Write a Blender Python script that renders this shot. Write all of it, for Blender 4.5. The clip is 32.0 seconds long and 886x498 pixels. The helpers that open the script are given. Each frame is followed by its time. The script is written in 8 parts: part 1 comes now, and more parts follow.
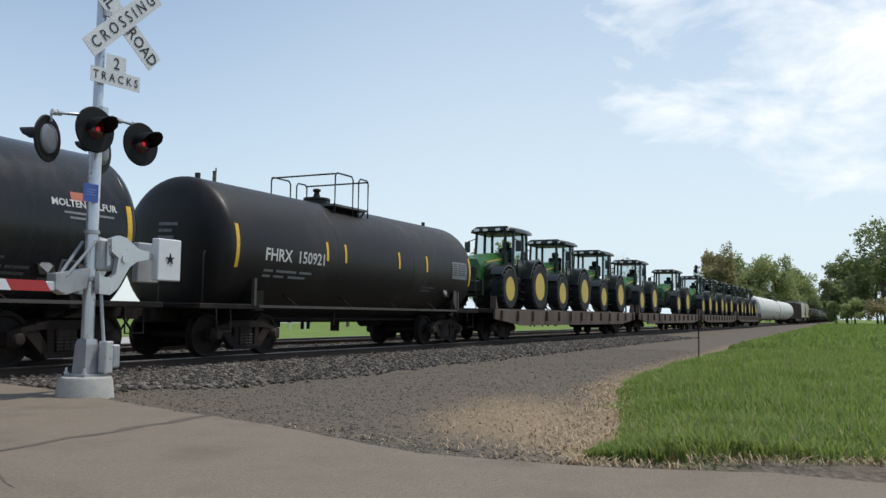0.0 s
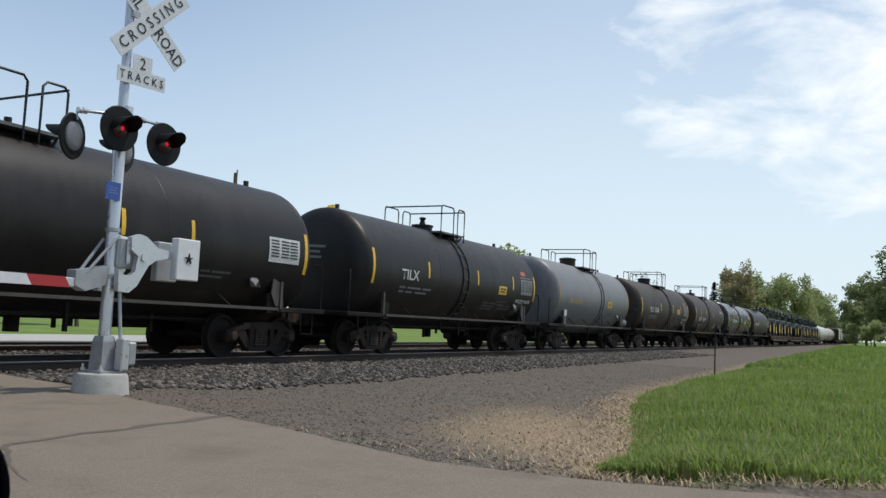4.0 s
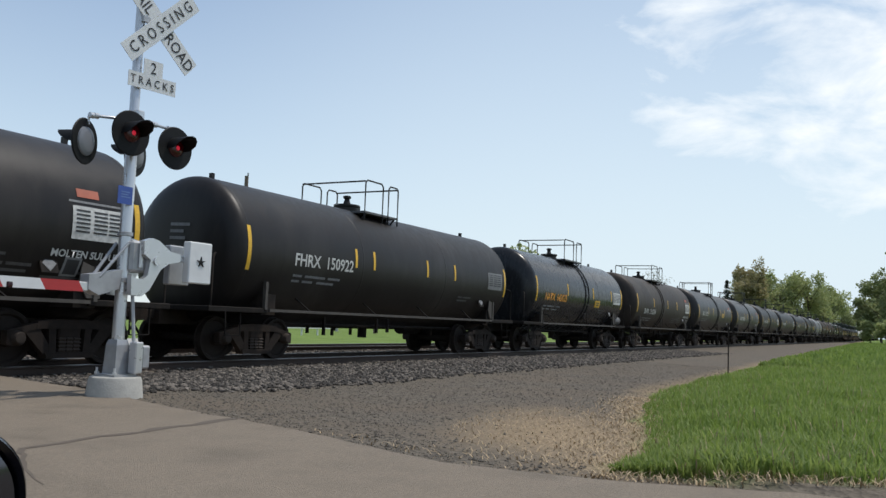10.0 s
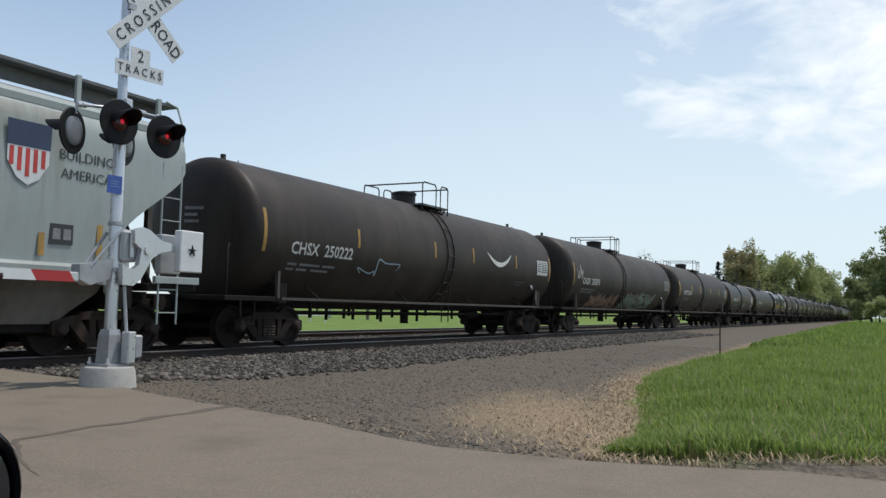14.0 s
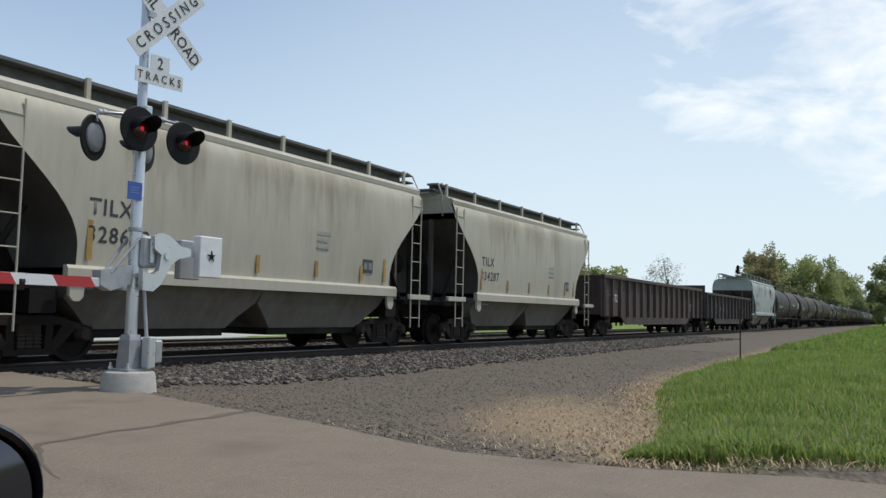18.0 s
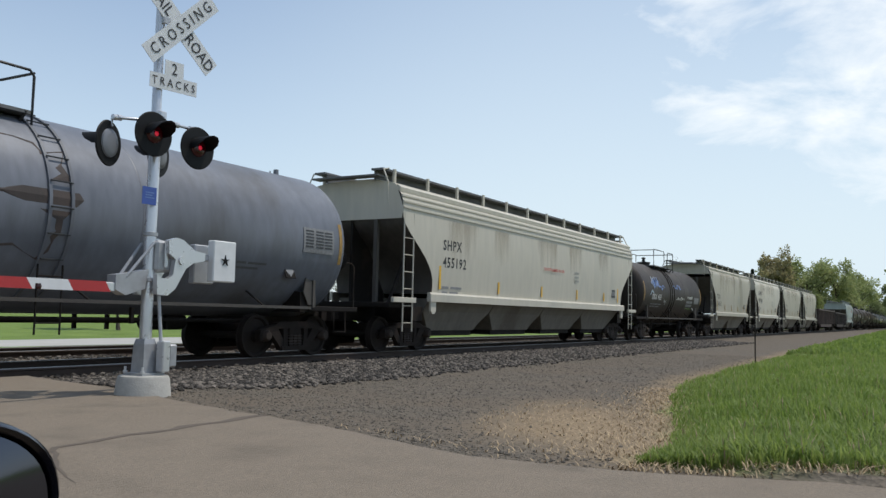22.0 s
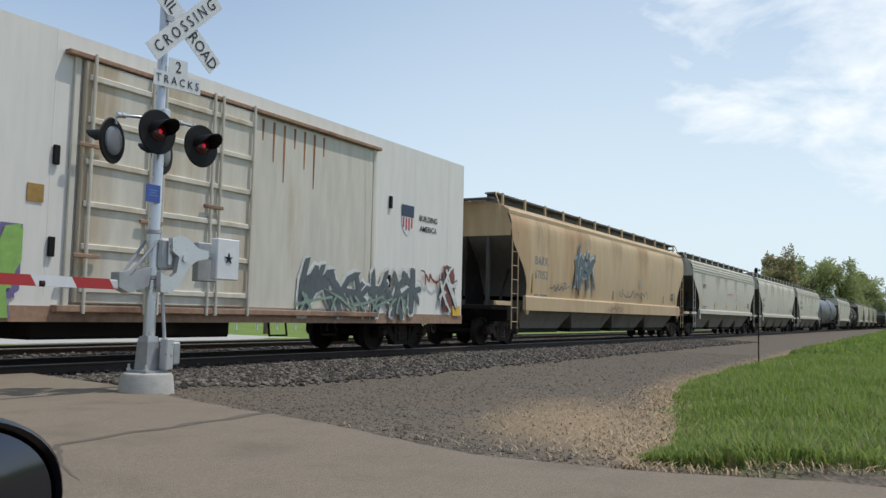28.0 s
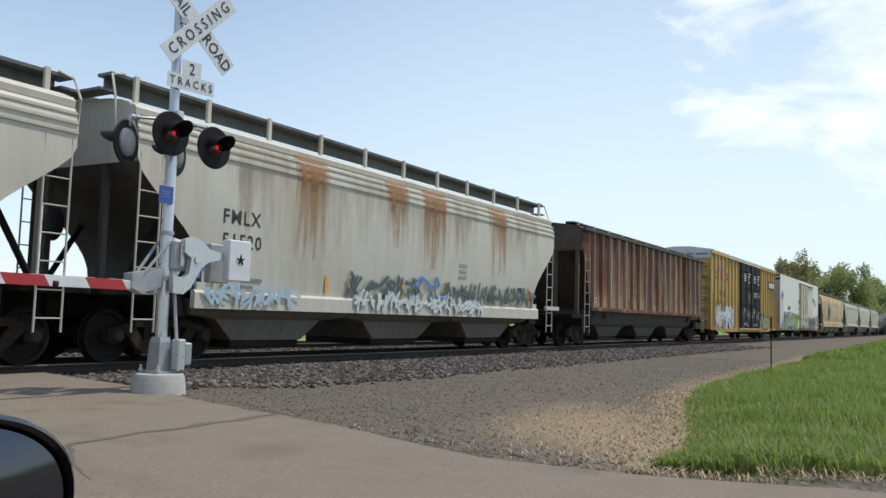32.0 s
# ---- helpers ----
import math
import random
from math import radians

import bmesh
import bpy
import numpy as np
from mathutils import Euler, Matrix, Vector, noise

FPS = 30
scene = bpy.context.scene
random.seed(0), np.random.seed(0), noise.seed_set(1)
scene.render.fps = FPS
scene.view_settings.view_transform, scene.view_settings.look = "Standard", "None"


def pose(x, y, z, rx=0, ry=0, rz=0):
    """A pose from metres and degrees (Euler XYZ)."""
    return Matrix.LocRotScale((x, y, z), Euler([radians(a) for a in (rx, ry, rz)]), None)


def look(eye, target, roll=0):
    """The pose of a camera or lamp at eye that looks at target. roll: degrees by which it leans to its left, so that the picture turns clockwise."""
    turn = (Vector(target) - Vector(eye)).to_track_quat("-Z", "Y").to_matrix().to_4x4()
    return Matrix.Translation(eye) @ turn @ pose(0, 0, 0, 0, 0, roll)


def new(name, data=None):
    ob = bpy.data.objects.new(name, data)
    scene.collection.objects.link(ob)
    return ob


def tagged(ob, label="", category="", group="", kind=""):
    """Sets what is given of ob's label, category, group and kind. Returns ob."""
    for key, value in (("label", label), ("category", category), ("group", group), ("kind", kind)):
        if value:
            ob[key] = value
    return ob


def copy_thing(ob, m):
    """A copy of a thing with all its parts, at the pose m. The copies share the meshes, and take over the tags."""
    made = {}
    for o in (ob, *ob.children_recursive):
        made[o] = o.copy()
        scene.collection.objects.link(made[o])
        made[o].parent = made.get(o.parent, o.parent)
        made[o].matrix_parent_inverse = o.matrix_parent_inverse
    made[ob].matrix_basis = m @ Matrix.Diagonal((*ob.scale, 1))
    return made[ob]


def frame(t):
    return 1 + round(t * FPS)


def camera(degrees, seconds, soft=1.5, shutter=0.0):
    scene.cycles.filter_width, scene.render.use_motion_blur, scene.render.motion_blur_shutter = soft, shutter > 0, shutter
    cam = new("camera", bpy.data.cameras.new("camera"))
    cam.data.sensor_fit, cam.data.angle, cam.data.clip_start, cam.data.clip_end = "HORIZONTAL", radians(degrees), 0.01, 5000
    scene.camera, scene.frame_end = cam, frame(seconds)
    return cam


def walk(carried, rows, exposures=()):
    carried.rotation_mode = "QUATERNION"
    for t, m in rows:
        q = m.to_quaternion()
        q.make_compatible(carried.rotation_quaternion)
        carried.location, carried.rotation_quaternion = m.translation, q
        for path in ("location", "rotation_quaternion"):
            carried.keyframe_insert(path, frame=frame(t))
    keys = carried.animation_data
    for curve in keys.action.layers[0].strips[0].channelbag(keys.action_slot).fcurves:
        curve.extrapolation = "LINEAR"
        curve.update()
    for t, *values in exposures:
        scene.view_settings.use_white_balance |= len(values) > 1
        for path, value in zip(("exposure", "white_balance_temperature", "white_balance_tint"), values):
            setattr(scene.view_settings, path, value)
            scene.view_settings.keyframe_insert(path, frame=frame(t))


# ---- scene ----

# the camera is held in a parked car; it only turns
EYE = (0.0, 0.0, 0.89)
TURNS = [  # seconds, pitch, roll, yaw
    (0, 4.38, -0.78, -63.59), (0.5, 4.69, -0.48, -63.75), (1, 4.98, -0.62, -63.97), (1.5, 4.65, -0.64, -63.67),
    (2, 4.51, -1.40, -63.83), (2.5, 4.65, -1.08, -63.98), (3, 4.92, -1.89, -63.76), (3.5, 4.95, -2.62, -62.99),
    (5.5, 4.82, -2.34, -61.71), (6, 4.70, -2.57, -61.55), (6.5, 4.62, -2.62, -61.40), (7, 4.64, -2.34, -61.31),
    (7.5, 4.75, -2.40, -61.39), (8, 4.90, -2.43, -61.40), (8.5, 5.12, -2.28, -61.53), (9, 5.12, -2.44, -61.63),
    (9.5, 5.05, -2.31, -61.74), (10, 4.94, -2.18, -61.77), (10.5, 4.82, -1.98, -61.81), (11, 4.81, -2.11, -61.82),
    (11.5, 4.89, -1.90, -61.77), (12, 4.84, -1.24, -62.19), (12.5, 4.53, -1.45, -62.67), (13, 4.35, -1.82, -62.49),
    (13.5, 3.99, -1.57, -62.35), (14, 3.96, -1.37, -62.26), (14.5, 3.85, -0.82, -61.65), (15, 3.93, -0.72, -61.61),
    (15.5, 4.10, -1.55, -61.31), (17.5, 4.15, -0.94, -61.29), (18, 4.25, -1.26, -61.05), (18.5, 4.38, -1.39, -60.83),
    (19, 4.48, -1.07, -60.54), (19.5, 4.48, -0.92, -60.31), (20, 4.45, -1.01, -60.03), (20.5, 4.41, -1.27, -59.98),
    (21, 4.44, -1.18, -60.08), (21.5, 4.41, -1.32, -60.15), (22, 4.50, -1.21, -60.17), (22.5, 4.47, -1.43, -60.19),
    (23, 4.51, -1.32, -60.26), (23.5, 4.49, -1.32, -60.47), (24, 4.49, -1.27, -60.57), (24.5, 4.55, -1.49, -60.55),
    (25, 4.50, -1.44, -60.36), (25.5, 4.38, -1.56, -60.17), (27.5, 4.43, -1.47, -59.96), (28, 4.38, -1.35, -59.96),
    (28.5, 4.37, -1.14, -59.97), (29, 4.53, -1.08, -59.97), (29.5, 4.61, -1.21, -60.09), (30, 4.54, -1.48, -59.85),
    (30.5, 4.60, -1.47, -59.60), (31, 4.59, -1.50, -59.37), (31.5, 4.58, -1.65, -59.25), (32, 4.55, -1.77, -59.22)]
cam = camera(55.2, 32.0, soft=1.45)
BRIGHT = [(0, 0.0), (28, 0.0), (30.3, 0.0), (30.9, 0.18), (32, 0.18)]  # the camera opens up a little near the end
walk(cam, [(t, pose(*EYE, 90 + p, r, y)) for t, p, r, y in TURNS], BRIGHT)

# ---- light: high spring sun over the grass beside the camera, hazy sky with a few clouds ----
SUN = Vector((0.29, -0.28, 0.915)).normalized()
sun = new("sun", bpy.data.lights.new("sun", "SUN"))
sun.data.energy, sun.data.angle, sun.data.color = 2.95, radians(0.6), (1.0, 0.95, 0.87)
sun.matrix_world = look((0, 0, 60), Vector((0, 0, 60)) - SUN)

world = bpy.data.worlds.new("sky")
scene.world = world
world.use_nodes = True
wn, wl = world.node_tree.nodes, world.node_tree.links
wn.clear()
w_out = wn.new("ShaderNodeOutputWorld")
w_bg = wn.new("ShaderNodeBackground")
w_sky = wn.new("ShaderNodeTexSky")
w_sky.sky_type, w_sky.sun_disc = "NISHITA", False
w_sky.sun_elevation, w_sky.sun_rotation = math.asin(SUN.z), math.atan2(SUN.x, SUN.y)
w_sky.air_density, w_sky.dust_density, w_sky.ozone_density = 1.0, 0.35, 0.9
w_co = wn.new("ShaderNodeTexCoord")
w_map = wn.new("ShaderNodeMapping")
w_map.inputs["Scale"].default_value = (2.2, 2.2, 5.0)
w_no = wn.new("ShaderNodeTexNoise")
w_no.inputs["Scale"].default_value, w_no.inputs["Detail"].default_value = 2.6, 8.0
w_no.inputs["Roughness"].default_value, w_no.inputs["Distortion"].default_value = 0.58, 0.3
wl.new(w_co.outputs["Generated"], w_map.inputs["Vector"])
wl.new(w_map.outputs["Vector"], w_no.inputs["Vector"])
w_dot = wn.new("ShaderNodeVectorMath")  # the cloud bank lies low over the far end of the line
w_dot.operation = "DOT_PRODUCT"
w_dot.inputs[1].default_value = Vector((0.954, 0.04, 0.296)).normalized()
wl.new(w_co.outputs["Generated"], w_dot.inputs[0])
w_mask = wn.new("ShaderNodeMapRange")
w_mask.interpolation_type = "SMOOTHSTEP"
for k, v in zip(("From Min", "From Max", "To Min", "To Max"), (0.945, 0.988, -0.4, 0.13)):
    w_mask.inputs[k].default_value = v
wl.new(w_dot.outputs["Value"], w_mask.inputs["Value"])
w_add = wn.new("ShaderNodeMath")
wl.new(w_no.outputs["Fac"], w_add.inputs[0])
wl.new(w_mask.outputs["Result"], w_add.inputs[1])
w_cl = wn.new("ShaderNodeMapRange")
for k, v in zip(("From Min", "From Max", "To Min", "To Max"), (0.505, 0.71, 0.0, 0.95)):
    w_cl.inputs[k].default_value = v
w_sep = wn.new("ShaderNodeSeparateXYZ")
wl.new(w_co.outputs["Generated"], w_sep.inputs[0])
w_low = wn.new("ShaderNodeMapRange")  # and thins out towards the horizon
w_low.interpolation_type = "SMOOTHSTEP"
for k, v in zip(("From Min", "From Max", "To Min", "To Max"), (0.08, 0.24, -0.16, 0.0)):
    w_low.inputs[k].default_value = v
wl.new(w_sep.outputs["Z"], w_low.inputs["Value"])
w_bank = wn.new("ShaderNodeMath")
wl.new(w_add.outputs["Value"], w_bank.inputs[0])
wl.new(w_low.outputs["Result"], w_bank.inputs[1])
wl.new(w_bank.outputs["Value"], w_cl.inputs["Value"])
w_mix = wn.new("ShaderNodeMix")
w_mix.data_type = "RGBA"
w_mix.inputs["B"].default_value = (7.4, 7.7, 7.9, 1)
wl.new(w_cl.outputs["Result"], w_mix.inputs["Factor"])
# thin haze over the whole sky, paler towards the horizon
w_hz = wn.new("ShaderNodeMapRange")
for k, v in zip(("From Min", "From Max", "To Min", "To Max"), (0.0, 0.36, 0.76, 0.2)):
    w_hz.inputs[k].default_value = v
wl.new(w_sep.outputs["Z"], w_hz.inputs["Value"])
w_haze = wn.new("ShaderNodeMix")
w_haze.data_type = "RGBA"
w_haze.inputs["B"].default_value = (5.35, 6.25, 6.85, 1)
w_side = wn.new("ShaderNodeMapRange")  # hazier round the cloud bank
w_side.interpolation_type = "SMOOTHSTEP"
for k, v in zip(("From Min", "From Max", "To Min", "To Max"), (0.70, 0.985, 0.0, 0.28)):
    w_side.inputs[k].default_value = v
wl.new(w_dot.outputs["Value"], w_side.inputs["Value"])
w_hs = wn.new("ShaderNodeMath")
w_hs.use_clamp = True
wl.new(w_hz.outputs["Result"], w_hs.inputs[0])
wl.new(w_side.outputs["Result"], w_hs.inputs[1])
wl.new(w_hs.outputs["Value"], w_haze.inputs["Factor"])
wl.new(w_sky.outputs["Color"], w_haze.inputs["A"])
wl.new(w_haze.outputs["Result"], w_mix.inputs["A"])
wl.new(w_mix.outputs["Result"], w_bg.inputs["Color"])
w_bg.inputs["Strength"].default_value = 0.138
wl.new(w_bg.outputs["Background"], w_out.inputs["Surface"])

# ---- materials ----
def surface(name, base, rough=0.6, metal=0.0, vary=0.25, grain=6.0, stain=0.7, bump=0.15, bump_scale=60.0,
            second=None, amount=0.0, streak=0.0, spec=0.5, glow=None, power=0.0):
    """A painted, rusty or dusty surface. second, amount: another colour in blotches; streak: pulls the blotches down the wall."""
    m = bpy.data.materials.new(name)
    m.use_nodes = True
    n, l = m.node_tree.nodes, m.node_tree.links
    b = n["Principled BSDF"]
    co = n.new("ShaderNodeTexCoord")
    mp = n.new("ShaderNodeMapping")
    mp.inputs["Scale"].default_value = (1, 1, 1.0 / (1 + streak))
    rnd = n.new("ShaderNodeObjectInfo")
    off = n.new("ShaderNodeVectorMath")
    off.operation = "MULTIPLY_ADD"
    off.inputs[1].default_value = (37, 23, 11)
    l.new(rnd.outputs["Random"], off.inputs[0])
    l.new(co.outputs["Object"], off.inputs[2])
    l.new(off.outputs["Vector"], mp.inputs["Vector"])
    big = n.new("ShaderNodeTexNoise")
    big.inputs["Scale"].default_value, big.inputs["Detail"].default_value, big.inputs["Roughness"].default_value = stain, 6, 0.65
    fine = n.new("ShaderNodeTexNoise")
    fine.inputs["Scale"].default_value, fine.inputs["Detail"].default_value = grain, 5
    l.new(mp.outputs["Vector"], big.inputs["Vector"])
    l.new(mp.outputs["Vector"], fine.inputs["Vector"])
    add = n.new("ShaderNodeMath")
    add.operation = "ADD"
    l.new(big.outputs["Fac"], add.inputs[0])
    l.new(fine.outputs["Fac"], add.inputs[1])
    rng = n.new("ShaderNodeMapRange")
    rng.inputs["From Min"].default_value, rng.inputs["From Max"].default_value = 0.65, 1.35
    rng.inputs["To Min"].default_value, rng.inputs["To Max"].default_value = 1 - vary, 1 + vary
    l.new(add.outputs["Value"], rng.inputs["Value"])
    mul = n.new("ShaderNodeMix")
    mul.data_type, mul.blend_type = "RGBA", "MULTIPLY"
    mul.inputs["Factor"].default_value = 1
    mul.inputs["A"].default_value = (*base, 1)
    l.new(rng.outputs["Result"], mul.inputs["B"])
    color = mul.outputs["Result"]
    if second:
        pick = n.new("ShaderNodeMapRange")
        edge = 0.62 - 0.3 * amount
        pick.inputs["From Min"].default_value, pick.inputs["From Max"].default_value = edge, edge + 0.16
        l.new(big.outputs["Fac"], pick.inputs["Value"])
        mix = n.new("ShaderNodeMix")
        mix.data_type = "RGBA"
        mix.inputs["B"].default_value = (*second, 1)
        l.new(pick.outputs["Result"], mix.inputs["Factor"])
        l.new(color, mix.inputs["A"])
        color = mix.outputs["Result"]
    l.new(color, b.inputs["Base Color"])
    rr = n.new("ShaderNodeMapRange")
    rr.inputs["To Min"].default_value, rr.inputs["To Max"].default_value = max(rough - 0.12, 0.02), min(rough + 0.12, 1)
    l.new(fine.outputs["Fac"], rr.inputs["Value"])
    l.new(rr.outputs["Result"], b.inputs["Roughness"])
    b.inputs["Metallic"].default_value = metal
    b.inputs["Specular IOR Level"].default_value = spec
    if bump:
        tex = n.new("ShaderNodeTexNoise")
        tex.inputs["Scale"].default_value, tex.inputs["Detail"].default_value = bump_scale, 4
        l.new(co.outputs["Object"], tex.inputs["Vector"])
        bp = n.new("ShaderNodeBump")
        bp.inputs["Strength"].default_value, bp.inputs["Distance"].default_value = bump, 0.02
        l.new(tex.outputs["Fac"], bp.inputs["Height"])
        l.new(bp.outputs["Normal"], b.inputs["Normal"])
    if glow:
        b.inputs["Emission Color"].default_value = (*glow, 1)
        b.inputs["Emission Strength"].default_value = power
    return m


def clear_glass(name, tint=(0.75, 0.8, 0.8), rough=0.02):
    m = bpy.data.materials.new(name)
    m.use_nodes = True
    b = m.node_tree.nodes["Principled BSDF"]
    b.inputs["Base Color"].default_value = (*tint, 1)
    b.inputs["Transmission Weight"].default_value, b.inputs["Roughness"].default_value, b.inputs["IOR"].default_value = 1.0, rough, 1.05
    return m


M_TANK = surface("black_tank_paint", (0.0165, 0.0138, 0.0125), 0.45, vary=0.35, stain=0.5, second=(0.03, 0.026, 0.023), amount=0.35, streak=2, bump=0.05, spec=0.28)
M_TANK_BROWN = surface("dusty_brown_tank_paint", (0.033, 0.0245, 0.0195), 0.55, vary=0.35, stain=0.5, second=(0.055, 0.042, 0.032), amount=0.45, streak=2, bump=0.05, spec=0.28)
M_TANK_GREY = surface("dark_grey_tank_paint", (0.029, 0.0265, 0.0255), 0.4, vary=0.3, stain=0.4, second=(0.018, 0.017, 0.0165), amount=0.4, streak=2, bump=0.05, spec=0.28)
M_TANK_SHINY = surface("glossy_black_tank_paint", (0.018, 0.019, 0.021), 0.26, vary=0.25, stain=0.4, second=(0.028, 0.026, 0.024), amount=0.3, streak=2, bump=0.03, spec=0.28)
M_TANK_LIGHT = surface("pale_grey_tank_paint", (0.155, 0.155, 0.16), 0.45, vary=0.25, stain=0.4, second=(0.09, 0.083, 0.075), amount=0.4, streak=3, bump=0.05)
M_TANK_BLUE = surface("blue_grey_tank_paint", (0.14, 0.15, 0.175), 0.45, vary=0.25, stain=0.4, second=(0.09, 0.09, 0.095), amount=0.4, streak=3, bump=0.05)
M_TANK_WHITE = surface("white_tank_paint", (0.62, 0.61, 0.58), 0.5, vary=0.15, second=(0.4, 0.36, 0.3), amount=0.3, streak=3, bump=0.05)
M_UNDER = surface("black_underframe_paint", (0.012, 0.0095, 0.008), 0.8, vary=0.4, second=(0.038, 0.027, 0.02), amount=0.35, grain=12, spec=0.22)
M_TRUCK = surface("dusty_cast_steel", (0.02, 0.0145, 0.0115), 0.85, vary=0.45, second=(0.05, 0.033, 0.023), amount=0.35, grain=14, bump=0.3, spec=0.22)
M_WHEEL = surface("worn_wheel_steel", (0.018, 0.0135, 0.011), 0.8, metal=0.0, vary=0.4, grain=10, spec=0.22)
M_SPRING = surface("rusty_spring_steel", (0.04, 0.03, 0.024), 0.75, vary=0.4, spec=0.22)
M_RAILING = surface("black_pipe_paint", (0.02, 0.02, 0.02), 0.5, vary=0.3)
M_YELLOW = surface("yellow_reflective_tape", (0.72, 0.42, 0.03), 0.45, vary=0.2, grain=20, bump=0)
M_TAPE_ORANGE = surface("orange_yellow_tape", (0.62, 0.3, 0.06), 0.5, vary=0.2, bump=0)
M_YELLOW_DIRTY = surface("dirty_yellow_tape", (0.34, 0.2, 0.05), 0.6, vary=0.4, grain=12, bump=0)
M_WHITE_PAINT = surface("white_stencil_paint", (0.56, 0.555, 0.53), 0.55, vary=0.3, grain=16, bump=0)
M_GREY_PAINT = surface("faded_grey_stencil_paint", (0.2, 0.2, 0.2), 0.6, vary=0.35, grain=16, bump=0)
M_DIM = surface("barely_visible_white_print", (0.085, 0.083, 0.08), 0.6, vary=0.4, grain=16, bump=0)
G_REDBAR = surface("faded_red_label", (0.42, 0.12, 0.07), 0.6, vary=0.25, bump=0)
M_FAINT = surface("worn_faint_stencil_paint", (0.33, 0.325, 0.29), 0.6, vary=0.3, grain=16, bump=0)
M_END_WALL = surface("sooty_car_end", (0.4, 0.345, 0.29), 0.7, vary=0.3, second=(0.22, 0.18, 0.145), amount=0.4, streak=3)
M_BLACK_PAINT = surface("black_stencil_paint", (0.035, 0.035, 0.037), 0.55, vary=0.25, grain=16, bump=0)
M_ORANGE = surface("orange_stencil_paint", (0.75, 0.32, 0.04), 0.55, vary=0.2, bump=0)
M_ORANGE_FADED = surface("faded_orange_paint", (0.36, 0.25, 0.12), 0.6, vary=0.3, bump=0)
M_REDPAINT = surface("red_stencil_paint", (0.5, 0.05, 0.04), 0.5, vary=0.25, bump=0)
M_HOP_GREY = surface("pale_grey_hopper_paint", (0.42, 0.388, 0.31), 0.55, vary=0.13, stain=0.35, second=(0.31, 0.285, 0.22), amount=0.35, streak=4, bump=0.04, bump_scale=8)
M_HOP_LIGHT = surface("off_white_hopper_paint", (0.525, 0.485, 0.4), 0.5, vary=0.1, stain=0.35, second=(0.40, 0.385, 0.33), amount=0.3, streak=4, bump=0.04, bump_scale=8)
M_HOP_BLUE = surface("pale_blue_grey_hopper_paint", (0.33, 0.365, 0.35), 0.5, vary=0.12, stain=0.35, second=(0.26, 0.285, 0.265), amount=0.35, streak=4, bump=0.04, bump_scale=8)
M_HOP_TAN = surface("tan_hopper_paint", (0.52, 0.38, 0.22), 0.6, vary=0.13, stain=0.4, second=(0.38, 0.23, 0.11), amount=0.38, streak=5, bump=0.05, bump_scale=8)
M_HOP_RUSTY = surface("white_hopper_paint_with_rust_runs", (0.55, 0.515, 0.435), 0.55, vary=0.12, stain=0.6, second=(0.44, 0.39, 0.30), amount=0.38, streak=7, bump=0.04, bump_scale=8)
M_RUST_RED = surface("rusty_oxide_red_paint", (0.105, 0.03, 0.018), 0.75, vary=0.5, stain=2.2, second=(0.36, 0.185, 0.08), amount=0.24, streak=8, bump=0.12, bump_scale=14)
# rusted posts in pale cream: the sun on their faces is in the colour
M_RUST_POST = surface("chalky_rusted_post_paint", (0.42, 0.33, 0.245), 0.75, vary=0.3, stain=1.1, second=(0.2, 0.08, 0.045), amount=0.5, streak=7, bump=0.1, bump_scale=14)
M_RUST_END = surface("dusty_rust_brown_end", (0.105, 0.078, 0.055), 0.8, vary=0.35, stain=1.5, second=(0.05, 0.03, 0.02), amount=0.4, streak=5, bump=0.1)
M_RUST_RUN = surface("orange_rust_run", (0.27, 0.115, 0.04), 0.8, vary=0.4, grain=10, second=(0.4, 0.25, 0.13), amount=0.4, streak=4, bump=0)
M_GON_DARK = surface("dark_rusty_gondola_steel", (0.042, 0.033, 0.03), 0.75, vary=0.4, stain=0.7, second=(0.08, 0.056, 0.046), amount=0.4, streak=3, bump=0.15)
M_GON_BROWN = surface("brown_gondola_steel", (0.065, 0.044, 0.037), 0.75, vary=0.4, stain=0.7, second=(0.1, 0.068, 0.053), amount=0.4, streak=3, bump=0.15)
# grime, darkened further for the shade on the hopper end slopes
M_GRIME_SHADE = surface("grimy_hopper_slope_steel", (0.07, 0.062, 0.053), 0.75, vary=0.35, second=(0.055, 0.048, 0.042), amount=0.45, streak=2)
# grimy bay paint, lowered to include the shade below the side sill
M_BAY = surface("grimy_pale_hopper_bay", (0.16, 0.145, 0.12), 0.7, vary=0.3, second=(0.1, 0.085, 0.065), amount=0.5, streak=2)
M_GRATE = surface("galvanised_grating", (0.14, 0.14, 0.14), 0.6, metal=0.5, vary=0.3)
M_REEFER = surface("white_reefer_paint", (0.73, 0.70, 0.64), 0.5, vary=0.08, stain=0.4, second=(0.64, 0.58, 0.48), amount=0.3, streak=6, bump=0.03, bump_scale=6)
M_REEFER_DIRTY = surface("dirty_cream_reefer_door", (0.6, 0.56, 0.47), 0.6, vary=0.15, second=(0.42, 0.33, 0.22), amount=0.4, streak=5, bump=0.05, bump_scale=10)
M_SILL_RUST = surface("rusty_reefer_sill", (0.32, 0.2, 0.13), 0.75, vary=0.35, second=(0.16, 0.08, 0.05), amount=0.4, grain=10)
M_BOX_YELLOW = surface("yellow_boxcar_paint", (0.48, 0.30, 0.085), 0.55, vary=0.26, stain=0.9, second=(0.36, 0.215, 0.07), amount=0.35, streak=5, bump=0.04, bump_scale=10)
M_BOX_BLACK = surface("black_boxcar_door_paint", (0.011, 0.0112, 0.012), 0.7, vary=0.4, spec=0.25, bump=0.05)
